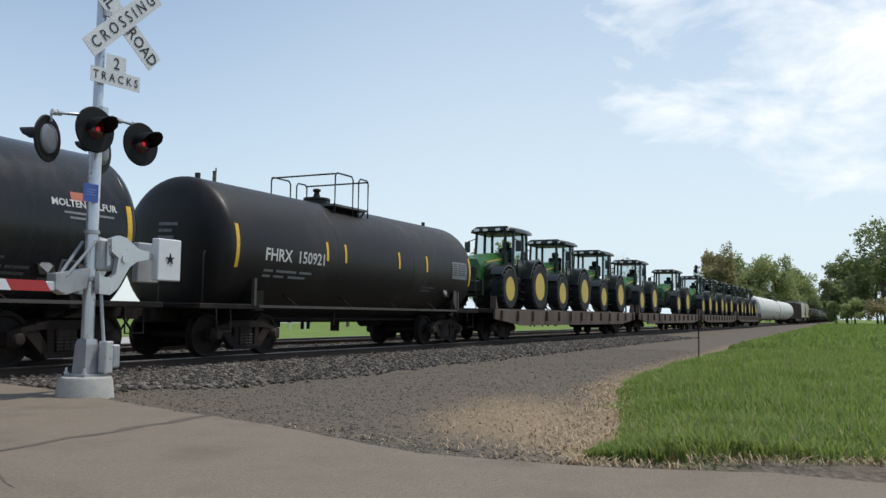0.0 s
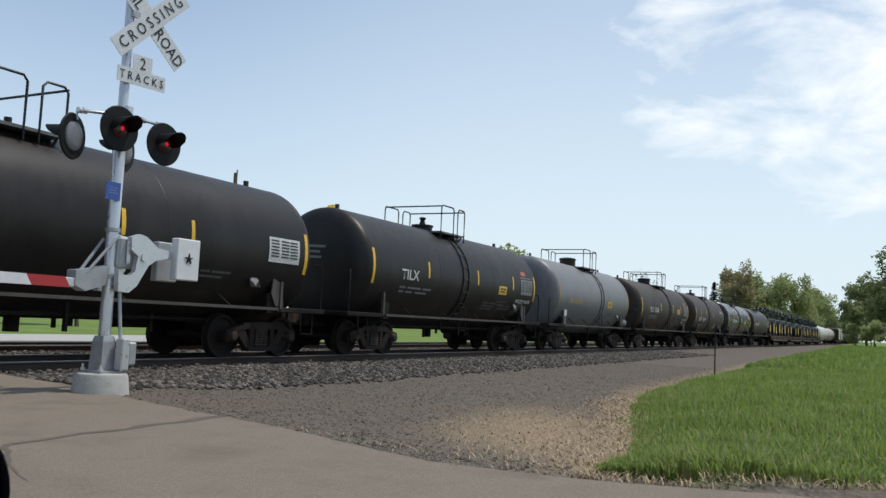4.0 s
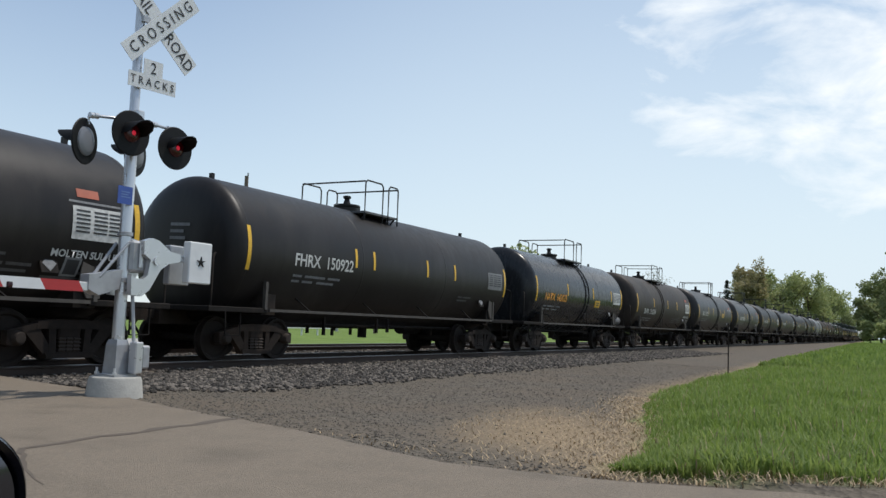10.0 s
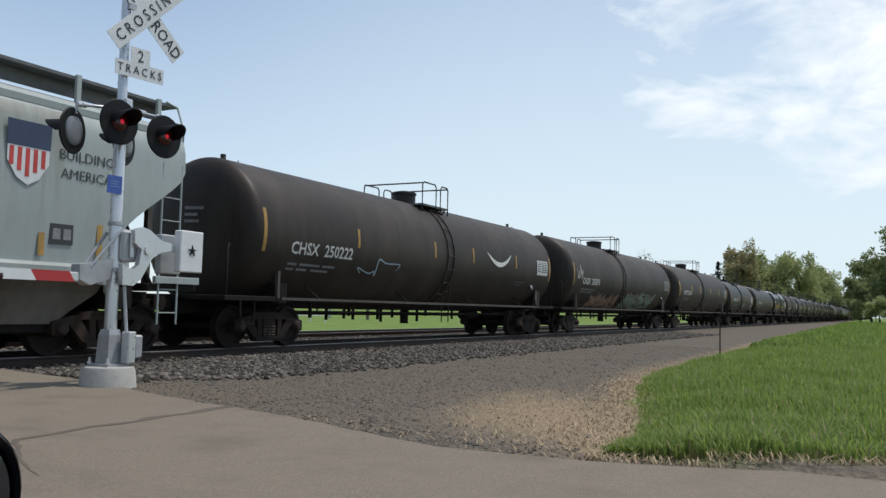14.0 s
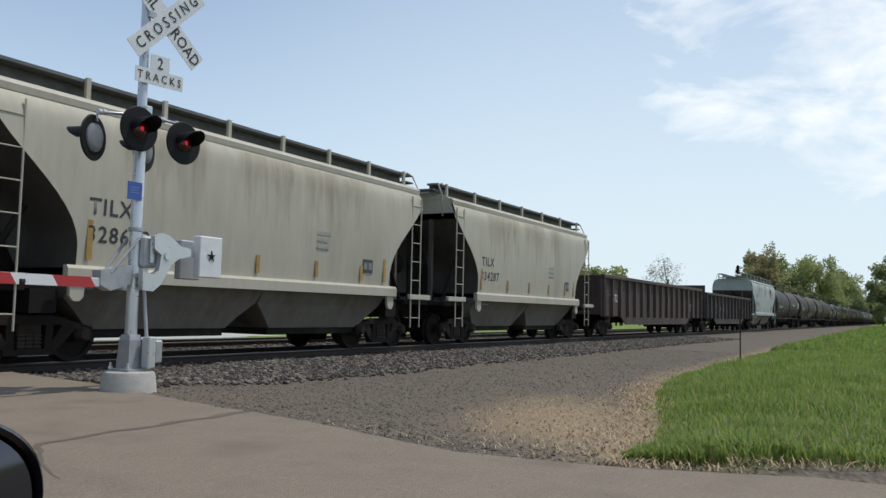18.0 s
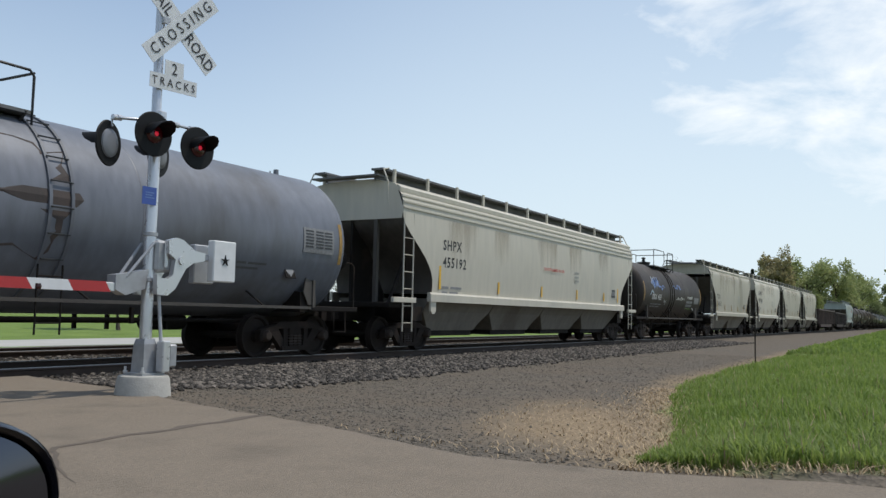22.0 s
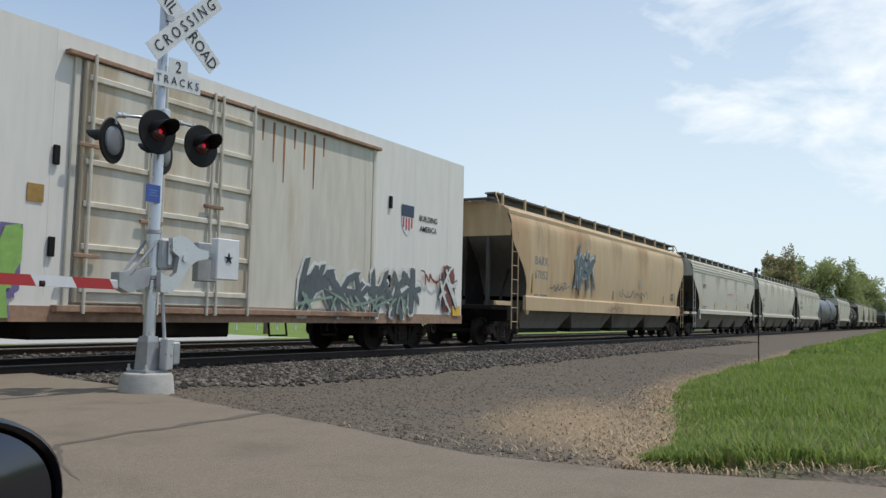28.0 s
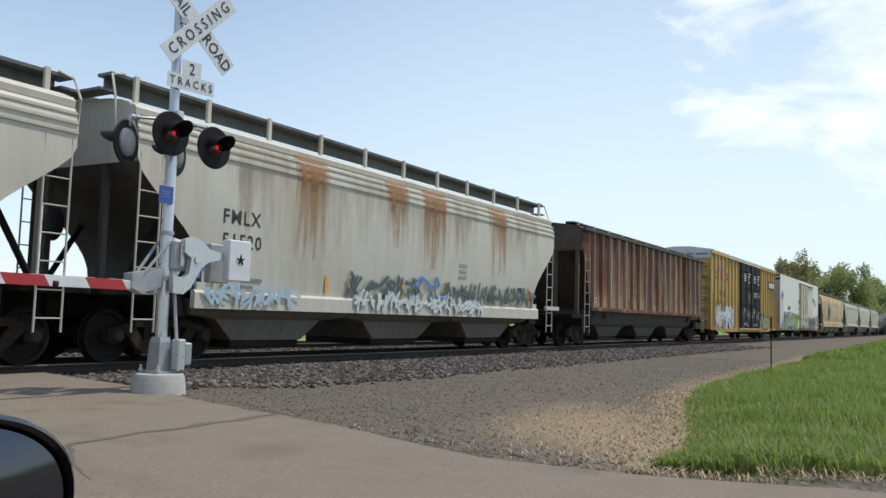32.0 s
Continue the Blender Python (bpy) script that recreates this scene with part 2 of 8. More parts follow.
M_ROOF_WHITE = surface("galvanised_roof_sheet", (0.55, 0.56, 0.56), 0.5, metal=0.2, vary=0.15)
M_ROOF_BLUE = surface("dark_blue_end_panel", (0.03, 0.045, 0.09), 0.5, vary=0.2)
M_GALV = surface("aluminium_signal_paint", (0.58, 0.585, 0.595), 0.3, metal=0.6, vary=0.05, grain=9, bump=0.03)
M_GALV_DULL = surface("weathered_aluminium", (0.37, 0.375, 0.385), 0.45, metal=0.4, vary=0.2, grain=9, bump=0.05)
M_SIGN_WHITE = surface("white_reflective_sheeting", (0.66, 0.67, 0.67), 0.5, vary=0.1, bump=0)
M_SIGN_BLACK = surface("black_sign_lettering", (0.02, 0.02, 0.022), 0.5, vary=0.1, bump=0)
M_SIGN_BLUE = surface("blue_sign_sheeting", (0.04, 0.085, 0.32), 0.45, vary=0.1, bump=0)
M_SIGN_RED = surface("red_reflective_sheeting", (0.40, 0.028, 0.03), 0.4, vary=0.12, bump=0)
M_LAMP_BLACK = surface("matt_black_lamp_paint", (0.006, 0.006, 0.0065), 0.6, vary=0.2, spec=0.25)
M_LENS = surface("dim_red_lens", (0.016, 0.002, 0.003), 0.25, vary=0.1, bump=0, glow=(1.0, 0.015, 0.05), power=0.006)
M_LENS_LIT = surface("lit_red_lens", (0.07, 0.004, 0.008), 0.25, vary=0.1, bump=0, glow=(1.0, 0.03, 0.07), power=0.4)
M_LENS_BACK = surface("clear_grey_lens_rim", (0.17, 0.18, 0.2), 0.4, vary=0.1, bump=0)
M_CONCRETE = surface("pale_concrete", (0.4, 0.385, 0.35), 0.8, vary=0.15, grain=14, bump=0.25, bump_scale=40)
M_RAIL = surface("brown_rail_side", (0.045, 0.03, 0.023), 0.7, vary=0.3, metal=0.3)
M_RAIL_TOP = surface("polished_rail_head", (0.2, 0.185, 0.17), 0.42, metal=0.9, vary=0.25, grain=14, bump=0)
M_TIE = surface("creosoted_timber", (0.04, 0.031, 0.026), 0.85, vary=0.35, streak=0, grain=16, bump=0.3, spec=0.22)
M_FINES = surface("pale_fine_gravel", (0.13, 0.112, 0.09), 0.9, vary=0.45, grain=3, stain=1.5, bump=0.2)
M_STRAW = surface("dry_straw", (0.42, 0.315, 0.19), 0.85, vary=0.3, grain=9, bump=0)
M_ASPHALT = surface("worn_grey_asphalt", (0.208, 0.168, 0.124), 0.88, vary=0.3, stain=0.8, grain=38, second=(0.16, 0.129, 0.095), amount=0.4, bump=0.6, bump_scale=130)
M_TAR = surface("dark_tar_seam", (0.105, 0.083, 0.063), 0.88, vary=0.25, grain=20)
M_PANEL = surface("crossing_panel_rubber", (0.06, 0.055, 0.05), 0.8, vary=0.25, grain=20)
M_BARK = surface("grey_brown_bark", (0.10, 0.08, 0.06), 0.9, vary=0.3, grain=5, bump=0.4, bump_scale=20)
M_WOODPOLE = surface("weathered_pole_timber", (0.13, 0.1, 0.08), 0.85, vary=0.25, grain=10)
M_TYRE = surface("black_tyre_rubber", (0.011, 0.011, 0.012), 0.8, vary=0.25, grain=12)
M_TRACTOR = surface("green_tractor_paint", (0.022, 0.105, 0.018), 0.3, vary=0.25, bump=0)
M_RIM = surface("yellow_wheel_rim", (0.52, 0.36, 0.03), 0.35, vary=0.12, bump=0)
M_CAB = surface("dark_cab_frame", (0.009, 0.014, 0.012), 0.35, vary=0.2, bump=0)
M_DECK = surface("rusty_flatcar_side", (0.12, 0.085, 0.062), 0.8, vary=0.35, second=(0.05, 0.03, 0.023), amount=0.5, streak=2)
M_CARPAINT = surface("dark_blue_car_paint", (0.012, 0.014, 0.028), 0.22, vary=0.1, bump=0)
M_CABGLASS = clear_glass("tinted_cab_glass", (0.42, 0.52, 0.53))
M_MIRROR_RIM = surface("glossy_black_plastic", (0.006, 0.0055, 0.008), 0.16, vary=0.1, bump=0)
# mirror colour lowered to stand in for a dark reflection of the car
M_MIRROR = surface("dark_tinted_mirror_glass", (0.09, 0.095, 0.115), 0.03, metal=1.0, vary=0.0, bump=0)
M_MIRROR.node_tree.nodes["Principled BSDF"].inputs["Roughness"].default_value = 0.02
GRAFFITI = [surface("graffiti_" + n, c, 0.5, vary=0.25, grain=8, bump=0) for n, c in (
    ("green", (0.24, 0.42, 0.1)), ("violet", (0.16, 0.12, 0.26)), ("salmon", (0.33, 0.2, 0.14)), ("grey_green", (0.21, 0.29, 0.225)),
    ("charcoal", (0.09, 0.105, 0.11)), ("white", (0.62, 0.62, 0.58)), ("blue", (0.12, 0.2, 0.42)), ("orange", (0.6, 0.3, 0.08)),
    ("pale_blue", (0.38, 0.48, 0.55)), ("red", (0.17, 0.04, 0.03)), ("olive", (0.27, 0.27, 0.12)), ("tan", (0.3, 0.235, 0.15)))]
G_GREEN, G_VIOLET, G_SALMON, G_MINT, G_COAL, G_WHITE, G_BLUE, G_ORANGE, G_PALE, G_RED, G_OLIVE, G_TAN = GRAFFITI
M_SPRAY_BROWN = surface("dark_brown_spray", (0.07, 0.05, 0.035), 0.6, vary=0.3, grain=8, bump=0)


def foliage(name, a, b):
    """Leaves that let some light through, each clump a little different."""
    m = bpy.data.materials.new(name)
    m.use_nodes = True
    n, l = m.node_tree.nodes, m.node_tree.links
    p = n["Principled BSDF"]
    geo = n.new("ShaderNodeNewGeometry")
    ramp = n.new("ShaderNodeMix")
    ramp.data_type = "RGBA"
    ramp.inputs["A"].default_value, ramp.inputs["B"].default_value = (*a, 1), (*b, 1)
    l.new(geo.outputs["Random Per Island"], ramp.inputs["Factor"])
    l.new(ramp.outputs["Result"], p.inputs["Base Color"])
    p.inputs["Roughness"].default_value = 0.65
    tr = n.new("ShaderNodeBsdfTranslucent")
    l.new(ramp.outputs["Result"], tr.inputs["Color"])
    mx = n.new("ShaderNodeMixShader")
    mx.inputs[0].default_value = 0.5
    l.new(p.outputs[0], mx.inputs[1])
    l.new(tr.outputs[0], mx.inputs[2])
    l.new(mx.outputs[0], n["Material Output"].inputs["Surface"])
    return m


M_GRASS = foliage("lush_grass", (0.15, 0.225, 0.04), (0.28, 0.345, 0.095))
# these three leaf colours are lightened and greyed to carry the distance haze
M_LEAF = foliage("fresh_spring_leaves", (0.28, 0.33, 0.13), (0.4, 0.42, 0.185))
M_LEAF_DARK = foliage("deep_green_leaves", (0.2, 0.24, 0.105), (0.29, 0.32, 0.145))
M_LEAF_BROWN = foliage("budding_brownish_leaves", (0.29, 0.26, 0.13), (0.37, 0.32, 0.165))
M_NEEDLE = foliage("dark_needles", (0.014, 0.03, 0.016), (0.025, 0.045, 0.022))
M_TWIG = foliage("bare_grey_twigs", (0.2, 0.19, 0.15), (0.26, 0.25, 0.19))

# ---- shapes and parts ----
class Shape:
    """Collects faces of one mesh."""

    def __init__(self):
        self.v, self.f = [], []

    def add(self, verts, faces):
        k = len(self.v)
        self.v.extend(tuple(p) for p in verts)
        self.f.extend(tuple(i + k for i in q) for q in faces)
        return self

    def box(self, x0, x1, y0, y1, z0, z1, c=0.0):
        """A block, with its edges cut by c."""
        if c <= 0:
            return self.add([(x, y, z) for x in (x0, x1) for y in (y0, y1) for z in (z0, z1)],
                            [(0, 1, 3, 2), (4, 6, 7, 5), (0, 4, 5, 1), (2, 3, 7, 6), (0, 2, 6, 4), (1, 5, 7, 3)])
        bm = bmesh.new()
        bmesh.ops.create_cube(bm, size=1, matrix=Matrix.Translation(((x0 + x1) / 2, (y0 + y1) / 2, (z0 + z1) / 2)) @ Matrix.Diagonal((x1 - x0, y1 - y0, z1 - z0, 1)))
        bmesh.ops.bevel(bm, geom=bm.edges[:], offset=c, segments=1, affect="EDGES", profile=0.5)
        return self.take(bm)

    def take(self, bm):
        bm.verts.index_update()
        self.add([v.co for v in bm.verts], [[v.index for v in f.verts] for f in bm.faces])
        bm.free()
        return self

    def rings(self, rows, closed=True, caps=True):
        """A skin over rows of points, each row a ring."""
        n = len(rows[0])
        faces = []
        for i in range(len(rows) - 1):
            for j in range(n if closed else n - 1):
                a, b = i * n + j, i * n + (j + 1) % n
                faces.append((a, b, b + n, a + n))
        if caps and closed:
            faces.append(tuple(reversed(range(n))))
            faces.append(tuple((len(rows) - 1) * n + j for j in range(n)))
        return self.add([p for r in rows for p in r], faces)

    def rod(self, a, b, r, n=8, r2=None):
        a, b = Vector(a), Vector(b)
        m = (b - a).to_track_quat("Z", "Y").to_matrix()
        r2 = r if r2 is None else r2
        ring = [Vector((math.cos(2 * math.pi * j / n), math.sin(2 * math.pi * j / n), 0)) for j in range(n)]
        return self.rings([[a + m @ (q * r) for q in ring], [b + m @ (q * r2) for q in ring]])

    def pipe(self, pts, r, n=6):
        """A bent pipe through the points."""
        pts = [Vector(p) for p in pts]
        rows = []
        for i, p in enumerate(pts):
            d = (pts[min(i + 1, len(pts) - 1)] - pts[max(i - 1, 0)]).normalized()
            m = d.to_track_quat("Z", "Y").to_matrix()
            rows.append([p + m @ Vector((r * math.cos(2 * math.pi * j / n), r * math.sin(2 * math.pi * j / n), 0)) for j in range(n)])
        return self.rings(rows)

    def slab(self, outline, axis, a, b):
        """An outline in the other two axes, drawn from a to b along one axis (0, 1 or 2)."""
        def put(p, w):
            q = list(p)
            q.insert(axis, w)
            return q
        return self.rings([[put(p, a) for p in outline], [put(p, b) for p in outline]])

    def lathe(self, profile, axis=0, n=32, center=(0, 0, 0), caps=True):
        """Turns (along, radius) pairs round an axis."""
        rows = []
        for s, r in profile:
            ring = []
            for j in range(n):
                c, d = r * math.cos(2 * math.pi * j / n), r * math.sin(2 * math.pi * j / n)
                p = {0: (s, c, d), 1: (d, s, c), 2: (c, d, s)}[axis]
                ring.append((p[0] + center[0], p[1] + center[1], p[2] + center[2]))
            rows.append(ring)
        return self.rings(rows, caps=caps)

    def moved(self, m):
        self.v = [tuple(m @ Vector(p)) for p in self.v]
        return self

    def mesh(self, name, smooth=None):
        me = bpy.data.meshes.new(name)
        me.from_pydata(self.v, [], self.f)
        me.validate()
        bm = bmesh.new()
        bm.from_mesh(me)
        bmesh.ops.recalc_face_normals(bm, faces=bm.faces)
        if smooth:
            for e in bm.edges:
                e.smooth = len(e.link_faces) == 2 and e.calc_face_angle(0) < radians(smooth)
            for f in bm.faces:
                f.smooth = True
        bm.to_mesh(me)
        bm.free()
        return me


def part(name, shape, material, parent=None, label="", smooth=None, at=None):
    """Links a shape (or a ready mesh) as ONE mesh object under a thing or a part."""
    if isinstance(shape, Shape):
        shape = shape.mesh(name, smooth)
    if material and not shape.materials:
        shape.materials.append(material)
    ob = new(name, shape)
    if parent:
        ob.parent = parent
    if at is not None:
        ob.matrix_basis = at
    if label:
        ob["label"] = label
    return ob


def thing(name, label, category, group="", at=None, kind=""):
    ob = tagged(new(name), label, category, group, kind)
    ob.empty_display_size = 0.2
    if at is not None:
        ob.matrix_basis = at
    return ob


def lettering(text, size, bold=0.0, spacing=1.0):
    """Flat letters as a mesh, in the x-z plane, centred, read from -y."""
    cu = bpy.data.curves.new("lettering", "FONT")
    cu.body, cu.size, cu.align_x, cu.align_y, cu.offset, cu.resolution_u, cu.space_character = text, size, "CENTER", "CENTER", bold, 2, spacing
    ob = bpy.data.objects.new("lettering", cu)
    me = bpy.data.meshes.new_from_object(ob)
    bpy.data.objects.remove(ob)
    bpy.data.curves.remove(cu)
    for v in me.vertices:
        v.co = (v.co.x, 0, v.co.y)
    return me


def wrapped(me, x, z, zc, r, squeeze=1.0):
    """Lays a flat mesh on the near side of a drum of radius r about height zc."""
    for v in me.vertices:
        a = math.asin(max(-0.95, min(0.95, (z - zc) / r))) + v.co.z / r
        v.co = (x + v.co.x * squeeze, -r * math.cos(a) + v.co.y, zc + r * math.sin(a))
    return me


def bars(rows, height, gap=0.5):
    """Unreadable small print: plain bars; rows of (start, length)."""
    s = Shape()
    for i, row in enumerate(rows):
        for a, w in row:
            z = -i * height * (1 + gap)
            s.add([(a, 0, z), (a + w, 0, z), (a + w, 0, z + height), (a, 0, z + height)], [(0, 1, 2, 3)])
    me = bpy.data.meshes.new("small_print")
    me.from_pydata(s.v, [], s.f)
    return me


def shifted(me, x, y, z):
    for v in me.vertices:
        v.co = (v.co.x + x, v.co.y + y, v.co.z + z)
    return me

# ---- ground, road, track ----
TRACK_Y, SECOND_Y = 12.25, 16.7
rng = np.random.default_rng(7)


def smooth01(a, b, x):
    t = min(1.0, max(0.0, (x - a) / (b - a)))
    return t * t * (3 - 2 * t)


def road_edge(y):
    """The right edge of the asphalt: straight beside the crossing, flaring into the side road near the car."""
    return 5.25 + 0.3 * max(0.0, y - 2.8) - 0.012 * max(0.0, y - 6.5) ** 2 + 0.3 * max(0.0, 1.7 - y) ** 1.3 + 0.05 * math.sin(y * 1.7)


def grass_edge(x):
    """How far the grass reaches towards the track at x."""
    if x < 5.7:
        return -50.0
    return 1.55 + 2.2 * smooth01(5.0, 16.5, x) ** 0.9 + 0.034 * max(0.0, x - 16) ** 0.93 + 0.14 * noise.noise((x * 0.8, 3, 0))


def straw_reach(x, y):
    """1 at the rim of the dry patch beside the turf."""
    return math.hypot(((x - 8.35) * 0.93 + (y - 3.1) * 0.37) / 2.45, ((y - 3.1) * 0.93 - (x - 8.35) * 0.37) / 0.95)


def land(x, y):
    """Height of the ground."""
    z = -0.075 - 0.14 * smooth01(0.0, 3.5, x - road_edge(y))
    bed = 1 - smooth01(8.9, 10.3, y) if y < 14 else smooth01(18.9, 20.7, y)
    top = -0.15
    if x > road_edge(y) - 0.3 or y > 14 or y > 10.3:
        z = z * bed + top * (1 - bed)
    if y > 19.5:
        z = -0.15 - 0.35 * smooth01(19.5, 27, y)
    z += 0.02 * noise.noise((x * 0.35, y * 0.35, 1.7)) * smooth01(6.0, 7.5, x)
    if y < grass_edge(x) and x > 5.7:
        z += 0.05 * smooth01(0, 1.0, grass_edge(x) - y) + 0.004 * max(0, grass_edge(x) - y)
    return z


def steps(*spans):
    out = []
    for a, b, d in spans:
        out += list(np.arange(a, b - 1e-6, d))
    return out + [spans[-1][1]]


def ground_sheet():
    xs = steps((-3000, -400, 650), (-400, -40, 60), (-40, -6, 4), (-6, 4, 0.8), (4, 16, 0.2), (16, 40, 0.6), (40, 120, 5), (120, 400, 40), (400, 3000, 650))
    ys = steps((-3000, -400, 650), (-400, -40, 60), (-40, -8, 4), (-8, -2, 0.8), (-2, 11, 0.2), (11, 22, 0.8), (22, 60, 4), (60, 400, 40), (400, 3000, 650))
    nx, ny = len(xs), len(ys)
    verts = [(x, y, land(x, y)) for y in ys for x in xs]
    faces = [(j * nx + i, j * nx + i + 1, (j + 1) * nx + i + 1, (j + 1) * nx + i) for j in range(ny - 1) for i in range(nx - 1)]
    me = bpy.data.meshes.new("ground")
    me.from_pydata(verts, [], faces)
    grassy = me.attributes.new("grassy", "FLOAT", "POINT")
    strawy = me.attributes.new("strawy", "FLOAT", "POINT")
    for k, (x, y, z) in enumerate(verts):
        wob = 0.25 * noise.noise((x * 1.3, y * 1.3, 5))
        g = smooth01(-0.25, 0.15, grass_edge(x) - y + wob) if x > 5.7 else 0.0
        g *= smooth01(0.15, 0.5, x - road_edge(y) + 0.4 * wob) if y < 10 else 1.0
        g = max(g, smooth01(20.5, 22.5, y + 2 * wob))
        if y < -8 and x < road_edge(-8):
            g = 1.0
        near = grass_edge(x) - y
        patch = smooth01(1.6, 0.2, straw_reach(x, y) + wob) * 1.0
        strip = smooth01(0.75, 0.1, abs(near + 0.15) + wob) if x > 5.7 else 0.0
        grassy.data[k].value = g
        strawy.data[k].value = max(patch, 0.85 * strip)
    for p in me.polygons:
        p.use_smooth = True
    m = bpy.data.materials.new("gravel_soil_and_turf")
    m.use_nodes = True
    n, l = m.node_tree.nodes, m.node_tree.links
    b = n["Principled BSDF"]
    b.inputs["Roughness"].default_value = 0.92
    b.inputs["Specular IOR Level"].default_value = 0.25
    co = n.new("ShaderNodeNewGeometry")

    def tex(scale, detail=6, kind="ShaderNodeTexNoise"):
        t = n.new(kind)
        t.inputs["Scale"].default_value = scale
        if kind == "ShaderNodeTexNoise":
            t.inputs["Detail"].default_value = detail
        l.new(co.outputs["Position"], t.inputs["Vector"])
        return t

    def mix(a, c, fac):
        q = n.new("ShaderNodeMix")
        q.data_type = "RGBA"
        for key, val in (("A", a), ("B", c), ("Factor", fac)):
            if hasattr(val, "links"):
                l.new(val, q.inputs[key])
            else:
                q.inputs[key].default_value = val
        return q.outputs["Result"]

    def spread(src, lo, hi):
        r = n.new("ShaderNodeMapRange")
        r.inputs["From Min"].default_value, r.inputs["From Max"].default_value = lo, hi
        l.new(src, r.inputs["Value"])
        return r.outputs["Result"]
    stones = tex(22, 3, "ShaderNodeTexVoronoi")
    fine = tex(30, 6)
    large = tex(0.5, 5)
    grit = mix((0.06, 0.051, 0.041, 1), (0.185, 0.156, 0.12, 1), stones.outputs["Color"])
    grit = mix(grit, (0.135, 0.108, 0.08, 1), spread(large.outputs["Fac"], 0.4, 0.65))
    grit = mix(grit, (0.075, 0.062, 0.048, 1), spread(fine.outputs["Fac"], 0.5, 0.75))
    straw = mix((0.15, 0.11, 0.068, 1), (0.33, 0.245, 0.15, 1), spread(fine.outputs["Fac"], 0.35, 0.65))
    turf = mix((0.11, 0.17, 0.03, 1), (0.175, 0.245, 0.052, 1), spread(large.outputs["Fac"], 0.35, 0.7))
    for name, col in (("strawy", straw), ("grassy", turf)):
        at = n.new("ShaderNodeAttribute")
        at.attribute_name = name
        grit = mix(grit, col, at.outputs["Fac"])
    l.new(grit, b.inputs["Base Color"])
    bp = n.new("ShaderNodeBump")
    bp.inputs["Strength"].default_value, bp.inputs["Distance"].default_value = 0.6, 0.03
    l.new(stones.outputs["Distance"], bp.inputs["Height"])
    l.new(bp.outputs["Normal"], b.inputs["Normal"])
    me.materials.append(m)
    return tagged(new("ground", me), "grey gravel, dry straw and green turf beside the tracks", "ground", kind="structure")


ground_sheet()


def road_slab():
    """Worn asphalt of the road up to the crossing, with the flare on its right."""
    ys = steps((-30, -4, 2), (-4, 10.85, 0.25))
    s = Shape()
    rows = []
    for y in ys:
        e = min(road_edge(y), 60) + 0.05 * noise.noise((y * 3.1, 0, 9)) + 0.03 * noise.noise((y * 9, 4, 9))
        cols = [-7 + (e + 7) * k / 24 for k in range(25)]
        rows.append([(-7.2, y, -0.3)] + [(x, y, -0.058 + 0.001 * noise.noise((x * 0.5, y * 0.5, 2))) for x in cols] + [(e + 0.06, y, -0.3)])
    s.rings(rows, closed=False)
    me = s.mesh("road", 50)
    me.materials.append(M_ASPHALT)
    tagged(new("road", me), "worn grey-brown asphalt road leading up to the crossing", "road", kind="structure")
    far = Shape().box(-7, 6.0, 19.6, 60, -0.45, -0.03)
    tagged(part("road", far, M_ASPHALT), "worn grey-brown asphalt road beyond the tracks", "road", kind="structure")
    # tar-filled seams round an old patch
    path = [(6.05 - 0.2 * k, 5.34 - 0.012 * k + 0.03 * math.sin(k * 1.7) + 0.06 * noise.noise((k * 0.6, 2, 2))) for k in range(11)]
    path += [(3.86 - 0.1 * k + 0.05 * noise.noise((k * 0.7, 1, 7)) - 0.012 * (8 - k), 5.17 - 0.11 * k - 0.004 * k * k) for k in range(9)]
    rows = []
    for k, (x0, y0) in enumerate(path):
        a, b = Vector(path[max(k - 1, 0)]), Vector(path[min(k + 1, len(path) - 1)])
        n = Vector((-(b - a).y, (b - a).x)).normalized() * (0.052 + 0.026 * noise.noise((k * 0.9, 5, 1))) * min(1.0, 0.04 + 0.06 * (len(path) - 1 - k))
        rows.append([(x0 - n.x, y0 - n.y, -0.0555), (x0 + n.x, y0 + n.y, -0.0555)])
    t = Shape().rings(rows, closed=False)
    tagged(part("road_seam", t, M_TAR), "dark tar seam round an old asphalt patch", "road", kind="structure")


road_slab()


